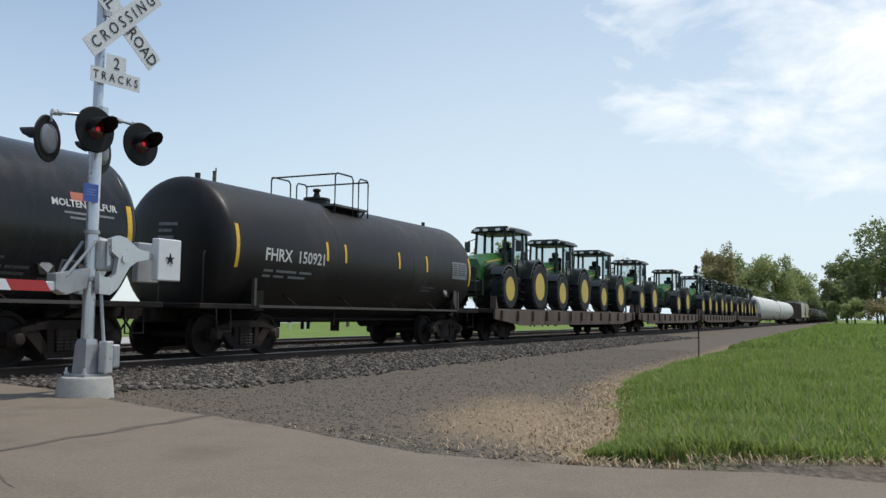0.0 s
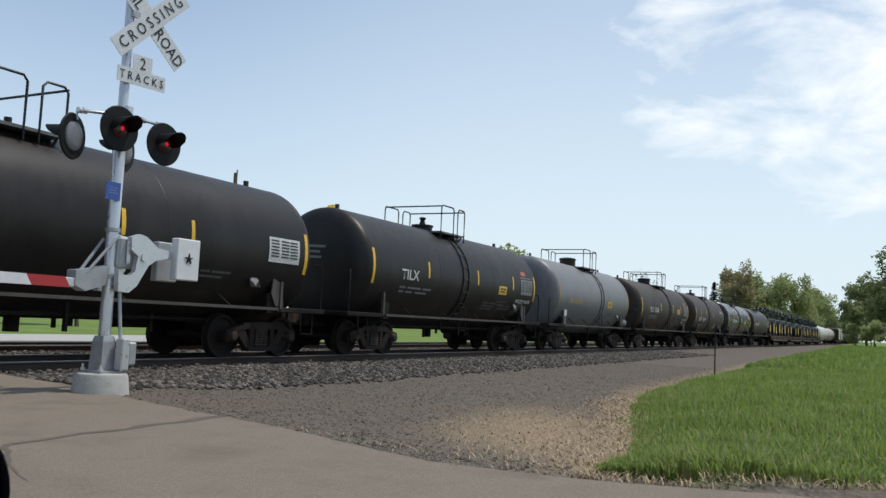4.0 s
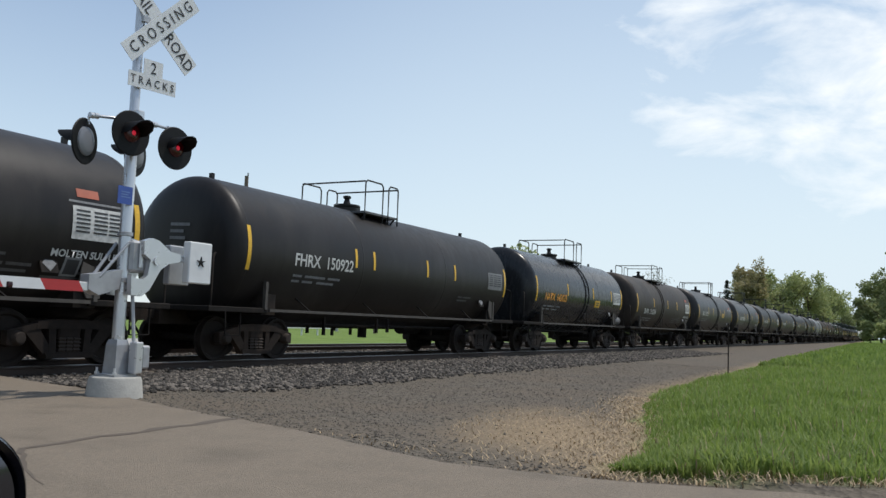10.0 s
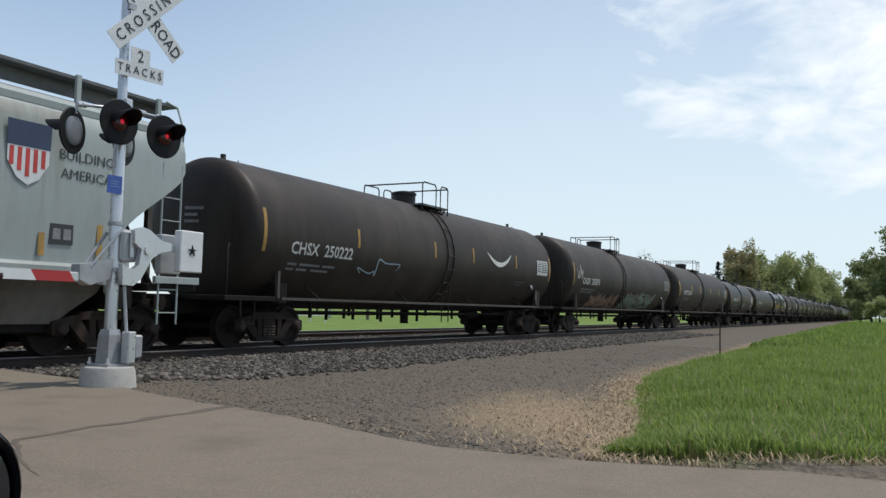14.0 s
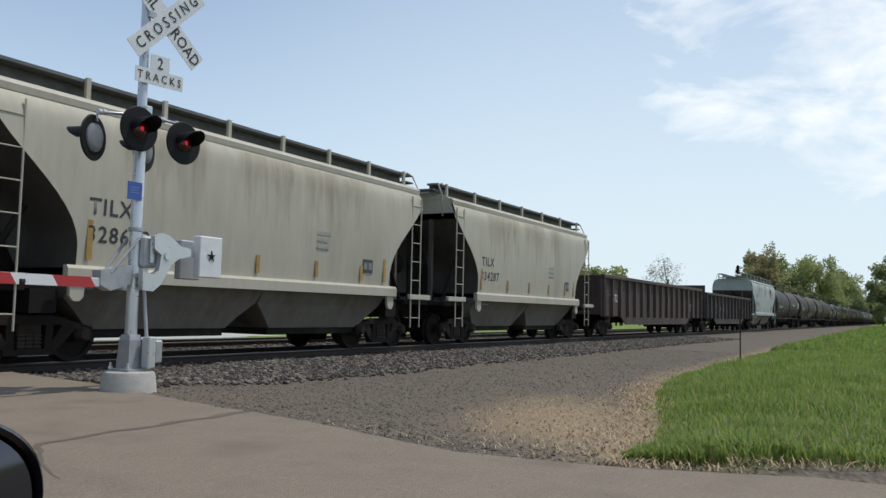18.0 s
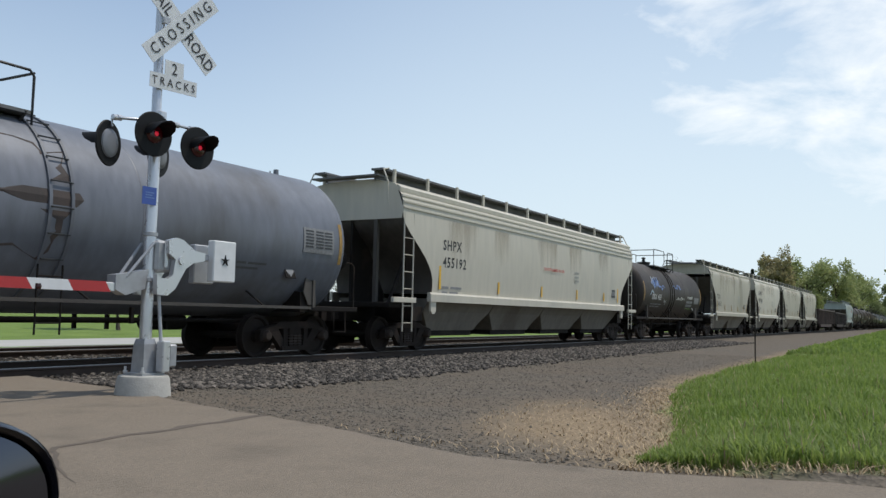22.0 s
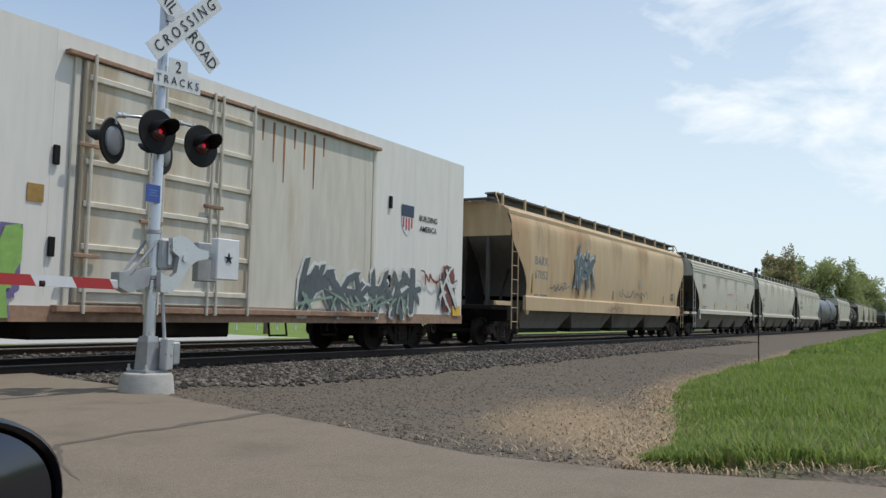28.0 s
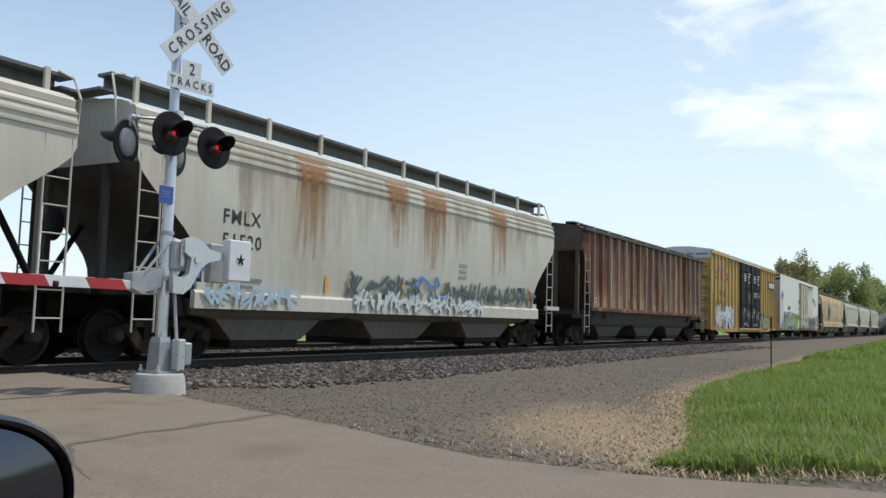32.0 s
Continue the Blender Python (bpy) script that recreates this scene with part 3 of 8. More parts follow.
def track(y, name):
    """Two rails on timber sleepers."""
    base = thing(name, "steel rails with polished tops on timber sleepers in ballast", "track", kind="structure", at=pose(0, y, 0))
    web = [(-0.07, -0.17), (0.07, -0.17), (0.07, -0.155), (0.012, -0.14), (0.012, -0.045), (0.037, -0.035), (0.037, -0.012), (-0.037, -0.012), (-0.037, -0.035), (-0.012, -0.045), (-0.012, -0.14), (-0.07, -0.155)]
    for side in (-0.75, 0.75):
        part("rail", Shape().slab([(side + a, b) for a, b in web], 0, -250, 900), M_RAIL, base)
        part("rail_head", Shape().slab([(side - 0.036, -0.012), (side + 0.036, -0.012), (side + 0.03, 0.0), (side - 0.03, 0.0)], 0, -250, 900), M_RAIL_TOP, base, "polished rail head")
    tie = Shape().box(-0.11, 0.11, -1.3, 1.3, -0.34, -0.165, 0.012).mesh("sleeper")
    tie.materials.append(M_TIE)
    for k in range(120):
        x = 4.4 + 0.53 * k
        o = part("sleeper", tie, None, base)
        o.location = (x, 0.02 * math.sin(k * 3.3), 0)
    rest = Shape()
    for k in range(500):
        x = 68 + 0.53 * k
        rest.box(x - 0.11, x + 0.11, -1.3, 1.3, -0.34, -0.165)
    for k in range(60):
        x = -36 + 0.53 * k
        rest.box(x - 0.11, x + 0.11, -1.3, 1.3, -0.34, -0.165)
    tagged(part("sleeper_rows", rest, M_TIE, base), kind="stuff")
    return base


track(TRACK_Y, "track_1")
track(SECOND_Y, "track_2")
for yy in (10.84, 13.04, 15.35, 17.5):
    p = Shape()
    for k in range(5):
        p.box(-7 + 2.4 * k, -7 + 2.4 * k + 2.38, yy, yy + (0.6 if yy < 11 else 2.25 if yy == 13.04 else 0.55 if yy == 15.35 else 1.9), -0.16, 0.008, 0.01)
    tagged(part("crossing_panel", p, M_PANEL), "dark rubber crossing panels laid between the rails", "crossing panel", kind="structure")
for yy in (TRACK_Y, SECOND_Y):
    p = Shape()
    for k in range(5):
        p.box(-7 + 2.4 * k, -7 + 2.4 * k + 2.38, yy - 0.66, yy + 0.66, -0.16, 0.008, 0.01)
    tagged(part("crossing_panel", p, M_PANEL), "dark rubber crossing panels laid between the rails", "crossing panel", kind="structure")


def scatter(name, points, sizes, material, label, category, flat=0.7, coarse=False):
    """Many small stones in one mesh."""
    k = len(points)
    t = (1 + 5 ** 0.5) / 2
    ico = np.array([(-1, t, 0), (1, t, 0), (-1, -t, 0), (1, -t, 0), (0, -1, t), (0, 1, t), (0, -1, -t), (0, 1, -t), (t, 0, -1), (t, 0, 1), (-t, 0, -1), (-t, 0, 1)]) / 1.9
    tri = np.array([(0, 11, 5), (0, 5, 1), (0, 1, 7), (0, 7, 10), (0, 10, 11), (1, 5, 9), (5, 11, 4), (11, 10, 2), (10, 7, 6), (7, 1, 8), (3, 9, 4), (3, 4, 2), (3, 2, 6), (3, 6, 8), (3, 8, 9), (4, 9, 5), (2, 4, 11), (6, 2, 10), (8, 6, 7), (9, 8, 1)])
    if coarse:
        ico = np.array([(1, 0, 0), (-1, 0, 0), (0, 1, 0), (0, -1, 0), (0, 0, 1), (0, 0, -1.0)])
        tri = np.array([(0, 2, 4), (2, 1, 4), (1, 3, 4), (3, 0, 4), (2, 0, 5), (1, 2, 5), (3, 1, 5), (0, 3, 5)])
    nv = len(ico)
    jit = rng.uniform(0.65, 1.25, (k, nv, 1))
    ang = rng.uniform(0, 6.283, k)
    c, s = np.cos(ang), np.sin(ang)
    shp = ico[None] * jit * rng.uniform(0.7, 1.3, (k, 1, 3)) * np.array((1, 1, flat))
    rot = np.stack([shp[..., 0] * c[:, None] - shp[..., 1] * s[:, None], shp[..., 0] * s[:, None] + shp[..., 1] * c[:, None], shp[..., 2]], -1)
    verts = (rot * sizes[:, None, None] + points[:, None]).reshape(-1, 3)
    faces = (tri[None] + nv * np.arange(k)[:, None, None]).reshape(-1, 3)
    me = bpy.data.meshes.new(name)
    me.from_pydata(verts.tolist(), [], faces.tolist())
    me.materials.append(material)
    return tagged(new(name, me), label, category, kind="stuff")


def ballast():
    m = bpy.data.materials.new("ballast_stones")
    m.use_nodes = True
    n, l = m.node_tree.nodes, m.node_tree.links
    geo = n.new("ShaderNodeNewGeometry")
    ramp = n.new("ShaderNodeValToRGB")
    ramp.color_ramp.elements[0].color, ramp.color_ramp.elements[1].color = (0.018, 0.015, 0.0125, 1), (0.2, 0.17, 0.14, 1)
    ramp.color_ramp.elements.new(0.5).color = (0.052, 0.044, 0.036, 1)
    l.new(geo.outputs["Random Per Island"], ramp.inputs["Fac"])
    l.new(ramp.outputs["Color"], n["Principled BSDF"].inputs["Base Color"])
    n["Principled BSDF"].inputs["Roughness"].default_value = 0.85
    pts, siz, low, lsiz = [], [], [], []
    for k in range(62000):
        u = rng.random()
        x = 5.6 + 42 * u ** 1.7
        if k % 4 == 0:
            y = rng.uniform(10.6, 19.1)
        else:
            y = 10.8 - 3.2 * rng.random() ** 1.2
        if x < road_edge(y) + 0.15 or straw_reach(x, y) < 1.1:
            continue
        size = rng.uniform(0.02, 0.05)
        if y < 9.3 and rng.random() < 0.7 * (9.3 - y):
            continue
        pts.append((x, y, land(x, y) + size * 0.35))
        siz.append(size)
    for k in range(34000):  # smaller gravel, thinning out over the dry patch
        x = 5.0 + 24 * rng.random() ** 1.6
        y = 9.3 - 7.4 * rng.random()
        if x < road_edge(y) - 0.1 * rng.random() or (x > 5.7 and y < grass_edge(x) - 0.1):
            continue
        if straw_reach(x, y) < 1.0 + 0.3 * rng.random() and rng.random() < 0.93:
            continue
        size = rng.uniform(0.004, 0.013) * (1.9 if rng.random() < 0.08 else 1.0)
        low.append((x, y, land(x, y) + size * 0.3))
        lsiz.append(size)
    scatter("ballast", np.array(pts), np.array(siz), m, "loose grey crushed-stone ballast along the track", "ballast")
    scatter("gravel", np.array(low), np.array(lsiz), M_FINES, "fine grey gravel between the road and the track", "gravel", coarse=True)


ballast()


def blades(name, pts, heights, material, label, width=0.012, lean=0.5):
    """Grass: bent two-piece blades in one mesh."""
    k = len(pts)
    a = rng.uniform(0, 6.283, k)
    d = np.stack([np.cos(a), np.sin(a), np.zeros(k)], -1)
    side = np.stack([-np.sin(a), np.cos(a), np.zeros(k)], -1) * (width * rng.uniform(0.7, 1.4, k))[:, None]
    up = np.array((0, 0, 1.0))
    h = heights[:, None]
    bend = rng.uniform(0.1, lean, k)[:, None] * h
    mid = pts + up * h * 0.6 + d * bend * 0.35
    tip = pts + up * h * rng.uniform(0.85, 1.0, k)[:, None] + d * bend
    v = np.stack([pts - side, pts + side, mid + side * 0.7, mid - side * 0.7, tip], 1).reshape(-1, 3)
    base = 5 * np.arange(k)
    f = [(b, b + 1, b + 2, b + 3) for b in base.tolist()] + [(b + 3, b + 2, b + 4) for b in base.tolist()]
    me = bpy.data.meshes.new(name)
    me.from_pydata(v.tolist(), [], f)
    me.materials.append(material)
    return tagged(new(name, me), label, "grass", kind="stuff")


def meadow():
    pts, h, far, fh = [], [], [], []
    for k in range(165000):
        x = 5.7 + 35 * rng.random() ** 1.8
        y = grass_edge(x) + 0.1 - (12 + x * 0.3) * rng.random() ** 1.15
        if x < road_edge(y) + 0.3:
            continue
        edge = min(1.0, 0.45 + 0.9 * (grass_edge(x) + 0.1 - y))
        pts.append((x, y, land(x, y) - 0.01))
        h.append(rng.uniform(0.08, 0.2) * edge * (1 + 0.75 * noise.noise((x * 0.7, y * 0.7, 3))))
    for k in range(26000):
        x = 30 + 170 * rng.random() ** 1.7
        y = grass_edge(x) - 60 * rng.random() ** 1.6
        far.append((x, y, land(x, y) - 0.02))
        fh.append(rng.uniform(0.15, 0.3))
    blades("grass", np.array(pts), np.array(h), M_GRASS, "lush green uncut grass beside the road", width=0.008, lean=0.8)
    pale = rng.random(len(pts)) < 0.035
    blades("grass_tips", np.array(pts)[pale] + rng.normal(0, 0.03, (int(pale.sum()), 3)) * np.array((1, 1, 0)), np.array(h)[pale] * 1.12, M_STRAW, "pale dry blades among the green grass", width=0.006)
    blades("grass", np.array(far), np.array(fh), M_GRASS, "lush green grass strip along the line", width=0.06, lean=0.4)
    tuft, th = [], []
    for k in range(9000):
        x = 5.3 + 8.5 * rng.random()
        y = grass_edge(x) + rng.normal(0.2, 0.3) if x > 6.0 and k % 2 else rng.uniform(1.4, 5.6)
        near = straw_reach(x, y)
        if x < road_edge(y) + 0.1 or (near > 1.15 and k % 2 == 0):
            continue
        tuft.append((x, y, land(x, y) - 0.005))
        th.append(rng.uniform(0.012, 0.05))
    blades("dry_grass", np.array(tuft), np.array(th), M_STRAW, "dead straw-coloured grass at the edge of the turf", width=0.005, lean=3.2)
    fringe, gh = [], []
    for k in range(2600):
        y = 1.8 - 5.5 * rng.random()
        x = road_edge(y) + 0.1 + 0.3 * abs(rng.normal())
        fringe.append((x, y, land(x, y) - 0.005))
        gh.append(rng.uniform(0.02, 0.07))
    blades("dry_grass", np.array(fringe), np.array(gh), M_STRAW, "dry straw fringe along the asphalt edge", width=0.005, lean=2.6)


meadow()

# ---- crossing signal ----
def flasher(parent, at, axis, lit):
    """One lamp: black background disc, housing, lens and hood, facing along axis."""
    d = Vector(axis).normalized()
    m = Matrix.Translation(at) @ d.to_track_quat("Y", "Z").to_matrix().to_4x4()
    disc = part("lamp_background", Shape().lathe([(-0.012, 0.02), (-0.012, 0.245), (0.0, 0.255), (0.012, 0.245), (0.012, 0.02)], 1, 36), M_LAMP_BLACK, parent, "round black lamp background", 40, m)
    part("lamp_housing", Shape().lathe([(-0.055, 0.02), (-0.052, 0.1), (-0.045, 0.125), (-0.03, 0.155), (-0.012, 0.16)] if axis[1] > 0 else [(-0.16, 0.02), (-0.155, 0.07), (-0.11, 0.115), (-0.02, 0.13), (-0.012, 0.13)], 1, 24), M_LENS_BACK if axis[1] > 0 else M_LAMP_BLACK, disc, "rounded lamp housing", 40)
    part("lens", Shape().lathe([(0.014, 0.105), (0.03, 0.1), (0.045, 0.06), (0.05, 0.005)], 1, 24), M_LENS, disc, "red signal lens", 60)
    part("lens_core", Shape().lathe([(0.052, 0.028), (0.056, 0.02), (0.058, 0.003)], 1, 12), M_LENS_LIT if lit else M_LENS, disc, "glowing red lamp core", 60)
    hood = Shape()
    rows = []
    for k in range(9):
        a = radians(-10 + 200 * k / 8)
        reach = 0.12 + 0.17 * math.sin(radians(180 * k / 8)) ** 0.7
        c, s = math.cos(a), math.sin(a)
        rows.append([(0.13 * c, 0.012, 0.13 * s), (0.135 * c, reach, 0.12 * s + 0.004), (0.128 * c, reach, 0.113 * s), (0.124 * c, 0.012, 0.124 * s)])
    hood.rings(rows)
    part("hood", hood, M_LAMP_BLACK, disc, "black lamp hood", 40)
    return disc


def crossing_signal():
    sig = thing("crossing_signal", "silver railroad crossing signal with crossbuck, red flashers and gate mechanism", "crossing signal", at=pose(6.68, 7.7, -0.18))
    part("foundation", Shape().lathe([(0.03, 0.315), (0.29, 0.285), (0.325, 0.27), (0.335, 0.25)], 2, 28), M_CONCRETE, sig, "round pale concrete foundation", 35)
    b = Shape()
    b.rings([[(sx * w, sy * w, z) for sx, sy in ((-1, -1), (1, -1), (1, 1), (-1, 1))] for z, w in ((0.335, 0.155), (0.36, 0.155), (0.365, 0.1), (0.68, 0.086), (0.74, 0.07))])
    part("base_casting", b, M_GALV_DULL, sig, "square cast mast base")
    for sx in (-0.14, 0.14):
        for sy in (-0.14, 0.14):
            part("anchor_bolt", Shape().rod((sx, sy, 0.335), (sx, sy, 0.43), 0.014, 6).lathe([(0.36, 0.026), (0.385, 0.026)], 2, 6, (sx, sy, 0)), M_GALV, sig, "steel anchor bolt")
    part("junction_box", Shape().box(0.05, 0.16, -0.24, -0.12, 0.37, 0.72, 0.012), M_GALV, sig, "narrow silver cable box")
    part("junction_box", Shape().box(0.16, 0.28, -0.22, -0.06, 0.42, 0.68, 0.018), M_GALV_DULL, sig, "pale grey junction box")
    part("conduit", Shape().pipe([(0.12, -0.12, 0.7), (0.115, -0.09, 0.95), (0.10, -0.06, 1.3), (0.09, -0.02, 1.45)], 0.02), M_GALV_DULL, sig, "grey cable conduit", 50)
    mast = part("mast", Shape().lathe([(0.7, 0.068), (3.3, 0.066), (3.34, 0.055), (5.1, 0.053)], 2, 20), M_GALV, sig, "round silver mast", 40)
    part("mast_cap", Shape().lathe([(5.1, 0.06), (5.13, 0.056), (5.17, 0.025), (5.18, 0.002)], 2, 16), M_GALV, sig)
    for z in (1.38, 1.9, 3.18):
        part("mast_band", Shape().lathe([(z, 0.07), (z + 0.005, 0.084), (z + 0.045, 0.084), (z + 0.05, 0.07)], 2, 20), M_GALV_DULL, mast, "clamp band round the mast", 40)
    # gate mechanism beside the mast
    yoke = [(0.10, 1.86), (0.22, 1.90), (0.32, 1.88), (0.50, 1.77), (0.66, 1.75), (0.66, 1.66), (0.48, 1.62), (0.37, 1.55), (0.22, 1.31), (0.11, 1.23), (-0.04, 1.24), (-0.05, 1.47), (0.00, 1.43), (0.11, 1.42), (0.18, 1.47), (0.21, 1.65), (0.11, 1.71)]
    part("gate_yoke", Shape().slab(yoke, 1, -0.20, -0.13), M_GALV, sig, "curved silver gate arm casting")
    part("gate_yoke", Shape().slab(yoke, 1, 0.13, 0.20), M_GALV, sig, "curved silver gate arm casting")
    part("gate_shaft", Shape().rod((0.30, -0.22, 1.64), (0.30, 0.22, 1.64), 0.05, 14), M_GALV, sig, "gate pivot shaft", 40)
    part("gate_housing", Shape().box(0.0, 0.24, -0.12, 0.12, 1.5, 1.86, 0.03), M_GALV_DULL, sig, "silver gate motor housing")
    part("gate_housing_rib", Shape().box(0.10, 0.15, -0.15, -0.12, 1.55, 1.84, 0.01), M_GALV, sig)
    part("support_arm", Shape().box(0.28, 0.80, -0.16, -0.10, 1.66, 1.74, 0.012), M_GALV, sig, "counterweight arm")
    part("support_arm", Shape().box(0.28, 0.80, 0.10, 0.16, 1.66, 1.74, 0.012), M_GALV, sig, "counterweight arm")
    cw = part("counterweight", Shape().box(0.76, 1.14, -0.24, -0.13, 1.42, 1.92, 0.012), M_SIGN_WHITE, sig, "white counterweight plate with a star-shaped bolt")
    part("star_bolt", Shape().slab([(0.95 + r * math.cos(a), 1.68 + r * math.sin(a)) for a, r in ((radians(90 + 36 * k), 0.07 if k % 2 == 0 else 0.02) for k in range(10))], 1, -0.255, -0.238), M_LAMP_BLACK, cw, "black star-shaped bolt")
    part("counterweight", Shape().box(0.78, 1.12, 0.10, 0.2, 1.40, 1.88, 0.012), M_GALV_DULL, sig, "grey counterweight plate")
    part("strut", Shape().rod((-0.03, -0.1, 1.82), (-0.36, -0.06, 1.42), 0.018), M_GALV_DULL, sig, "thin brace rod")
    part("strut", Shape().rod((-0.03, 0.1, 1.82), (-0.36, 0.06, 1.42), 0.018), M_GALV_DULL, sig, "thin brace rod")
    part("arm_adapter", Shape().slab([(-0.06, 1.52), (-0.3, 1.47), (-0.5, 1.44), (-0.5, 1.28), (-0.36, 1.22), (-0.1, 1.3)], 1, -0.07, 0.07), M_GALV_DULL, sig, "grey gate arm adapter")
    # flashers
    part("crossarm", Shape().pipe([(-0.575, 0.03, 3.06), (-0.575, 0.03, 3.14), (-0.55, 0.02, 3.165), (-0.1, -0.08, 3.21), (0.1, -0.1, 3.225), (0.45, -0.1, 3.225), (0.485, -0.1, 3.21), (0.49, -0.11, 3.12)], 0.018, 8), M_GALV, sig, "silver pipe crossarm", 50)
    for cx, cy, cz2 in ((-0.55, 0.02, 3.165), (-0.5, 0.01, 3.17), (0.16, -0.1, 3.225), (0.22, -0.1, 3.225), (0.44, -0.1, 3.225), (0.485, -0.1, 3.2)):
        part("pipe_fitting", Shape().lathe([(-0.028, 0.02), (-0.026, 0.032), (0.026, 0.032), (0.028, 0.02)], 0, 10, (cx, cy, cz2)), M_GALV, sig, "galvanised pipe fitting", 40)
    part("lamp_bracket", Shape().box(-0.05, 0.05, -0.13, 0.1, 3.2, 3.34, 0.012), M_GALV, sig)
    flasher(sig, (-0.17, -0.17, 3.035), (-0.05, -1.0, 0), True)
    flasher(sig, (0.49, -0.17, 2.995), (-0.05, -1.0, 0), True)
    flasher(sig, (-0.57, 0.08, 2.88), (-0.36, 0.93, 0), False)
    flasher(sig, (0.2, 0.16, 2.88), (-0.36, 0.93, 0), False)
    # signs, turned a little towards the road
    turn = pose(0, 0, 0, 0, 0, -8)
    def board(name, outline, label, at, text=(), spread=0.0):
        sg = part(name, Shape().slab(outline, 1, -0.004, 0.004), M_SIGN_WHITE, sig, label, at=turn @ at)
        for body, size, x, z in text:
            me = lettering(body, size, 0.001)
            for v in me.vertices:
                v.co.x *= 0.86
            part("sign_lettering", shifted(me, x, -0.0085, z), M_SIGN_BLACK, sg, "black lettering " + body)
        return sg
    half = [(-0.61, -0.115), (0.61, -0.115), (0.61, 0.115), (-0.61, 0.115)]
    cz = 4.39
    board("crossbuck_blade", half, "white crossbuck blade reading RAILROAD", pose(0.22, -0.078, cz, 0, 42, 0), (("RAIL", 0.2, -0.36, -0.005), ("ROAD", 0.2, 0.36, -0.005)))
    board("crossbuck_blade", half, "white crossbuck blade reading CROSSING", pose(0.22, -0.095, cz, 0, -45, 0), (("C R O S S I N G", 0.185, 0.0, -0.005),))
    plate = [(-0.315, -0.155), (0.315, -0.155), (0.315, 0.02), (0.125, 0.02), (0.125, 0.20), (-0.125, 0.20), (-0.125, 0.02), (-0.315, 0.02)]
    board("track_count_sign", plate, "white sign reading 2 TRACKS", pose(0.16, -0.078, 3.76), (("T R A C K S", 0.132, 0.0, -0.07), ("2", 0.19, 0.0, 0.1)))
    bl = part("notice_plate", Shape().box(-0.21, -0.01, -0.082, -0.076, 2.25, 2.45), M_SIGN_BLUE, sig, "small blue notice plate with faint print")
    part("small_print", shifted(bars([[(0, 0.12)], [(0, 0.1)], [(0, 0.13)]], 0.012, 1.4), -0.17, -0.0845, 2.38), G_BLUE, bl)
    part("sign_bracket", Shape().box(-0.03, 0.3, -0.092, -0.06, 4.38, 4.45), M_GALV_DULL, sig, "sign bracket on the mast")
    return sig


crossing_signal()


def gate_arm():
    g = thing("gate_arm", "lowered red and white striped crossing gate arm", "gate arm", at=pose(6.62, 7.66, 1.125))
    x, red = -0.49, True
    while x > -7.4:
        w = 0.46
        a, b = x, x - w
        s = Shape().slab([(a, -0.055), (a - 0.07, 0.055), (b - 0.07, 0.055), (b, -0.055)], 1, -0.022, 0.022)
        part("gate_stripe", s, M_SIGN_RED if red else M_SIGN_WHITE, g, "red stripe" if red else "white stripe")
        x, red = b, not red
    part("arm_tip", Shape().box(-0.56, -0.43, -0.02, 0.02, -0.05, 0.05, 0.01), M_GALV, g, "silver arm end plate")
    for k in (-1.35, -3.4, -5.4):
        lamp = part("gate_lamp", Shape().lathe([(-0.05, 0.012), (-0.045, 0.024), (-0.03, 0.028), (-0.023, 0.028)], 1, 12, (k, 0, -0.03)), M_LENS, g, "small red gate lamp", 50)
        part("lamp_foot", Shape().box(k - 0.03, k + 0.03, -0.026, -0.0225, -0.06, 0.0), M_LAMP_BLACK, lamp)
    return g


gate_arm()


def marker_post():
    p = thing("marker_post", "thin dark steel marker post in the grass", "post", at=pose(21.8, 3.72, land(21.8, 3.72)))
    part("rod", Shape().rod((0, 0, -0.1), (0.01, 0, 1.34), 0.016, 6), M_TRUCK, p)
    part("flange", Shape().box(-0.03, 0.03, -0.006, 0.006, 0.2, 1.32), M_TRUCK, p)


marker_post()


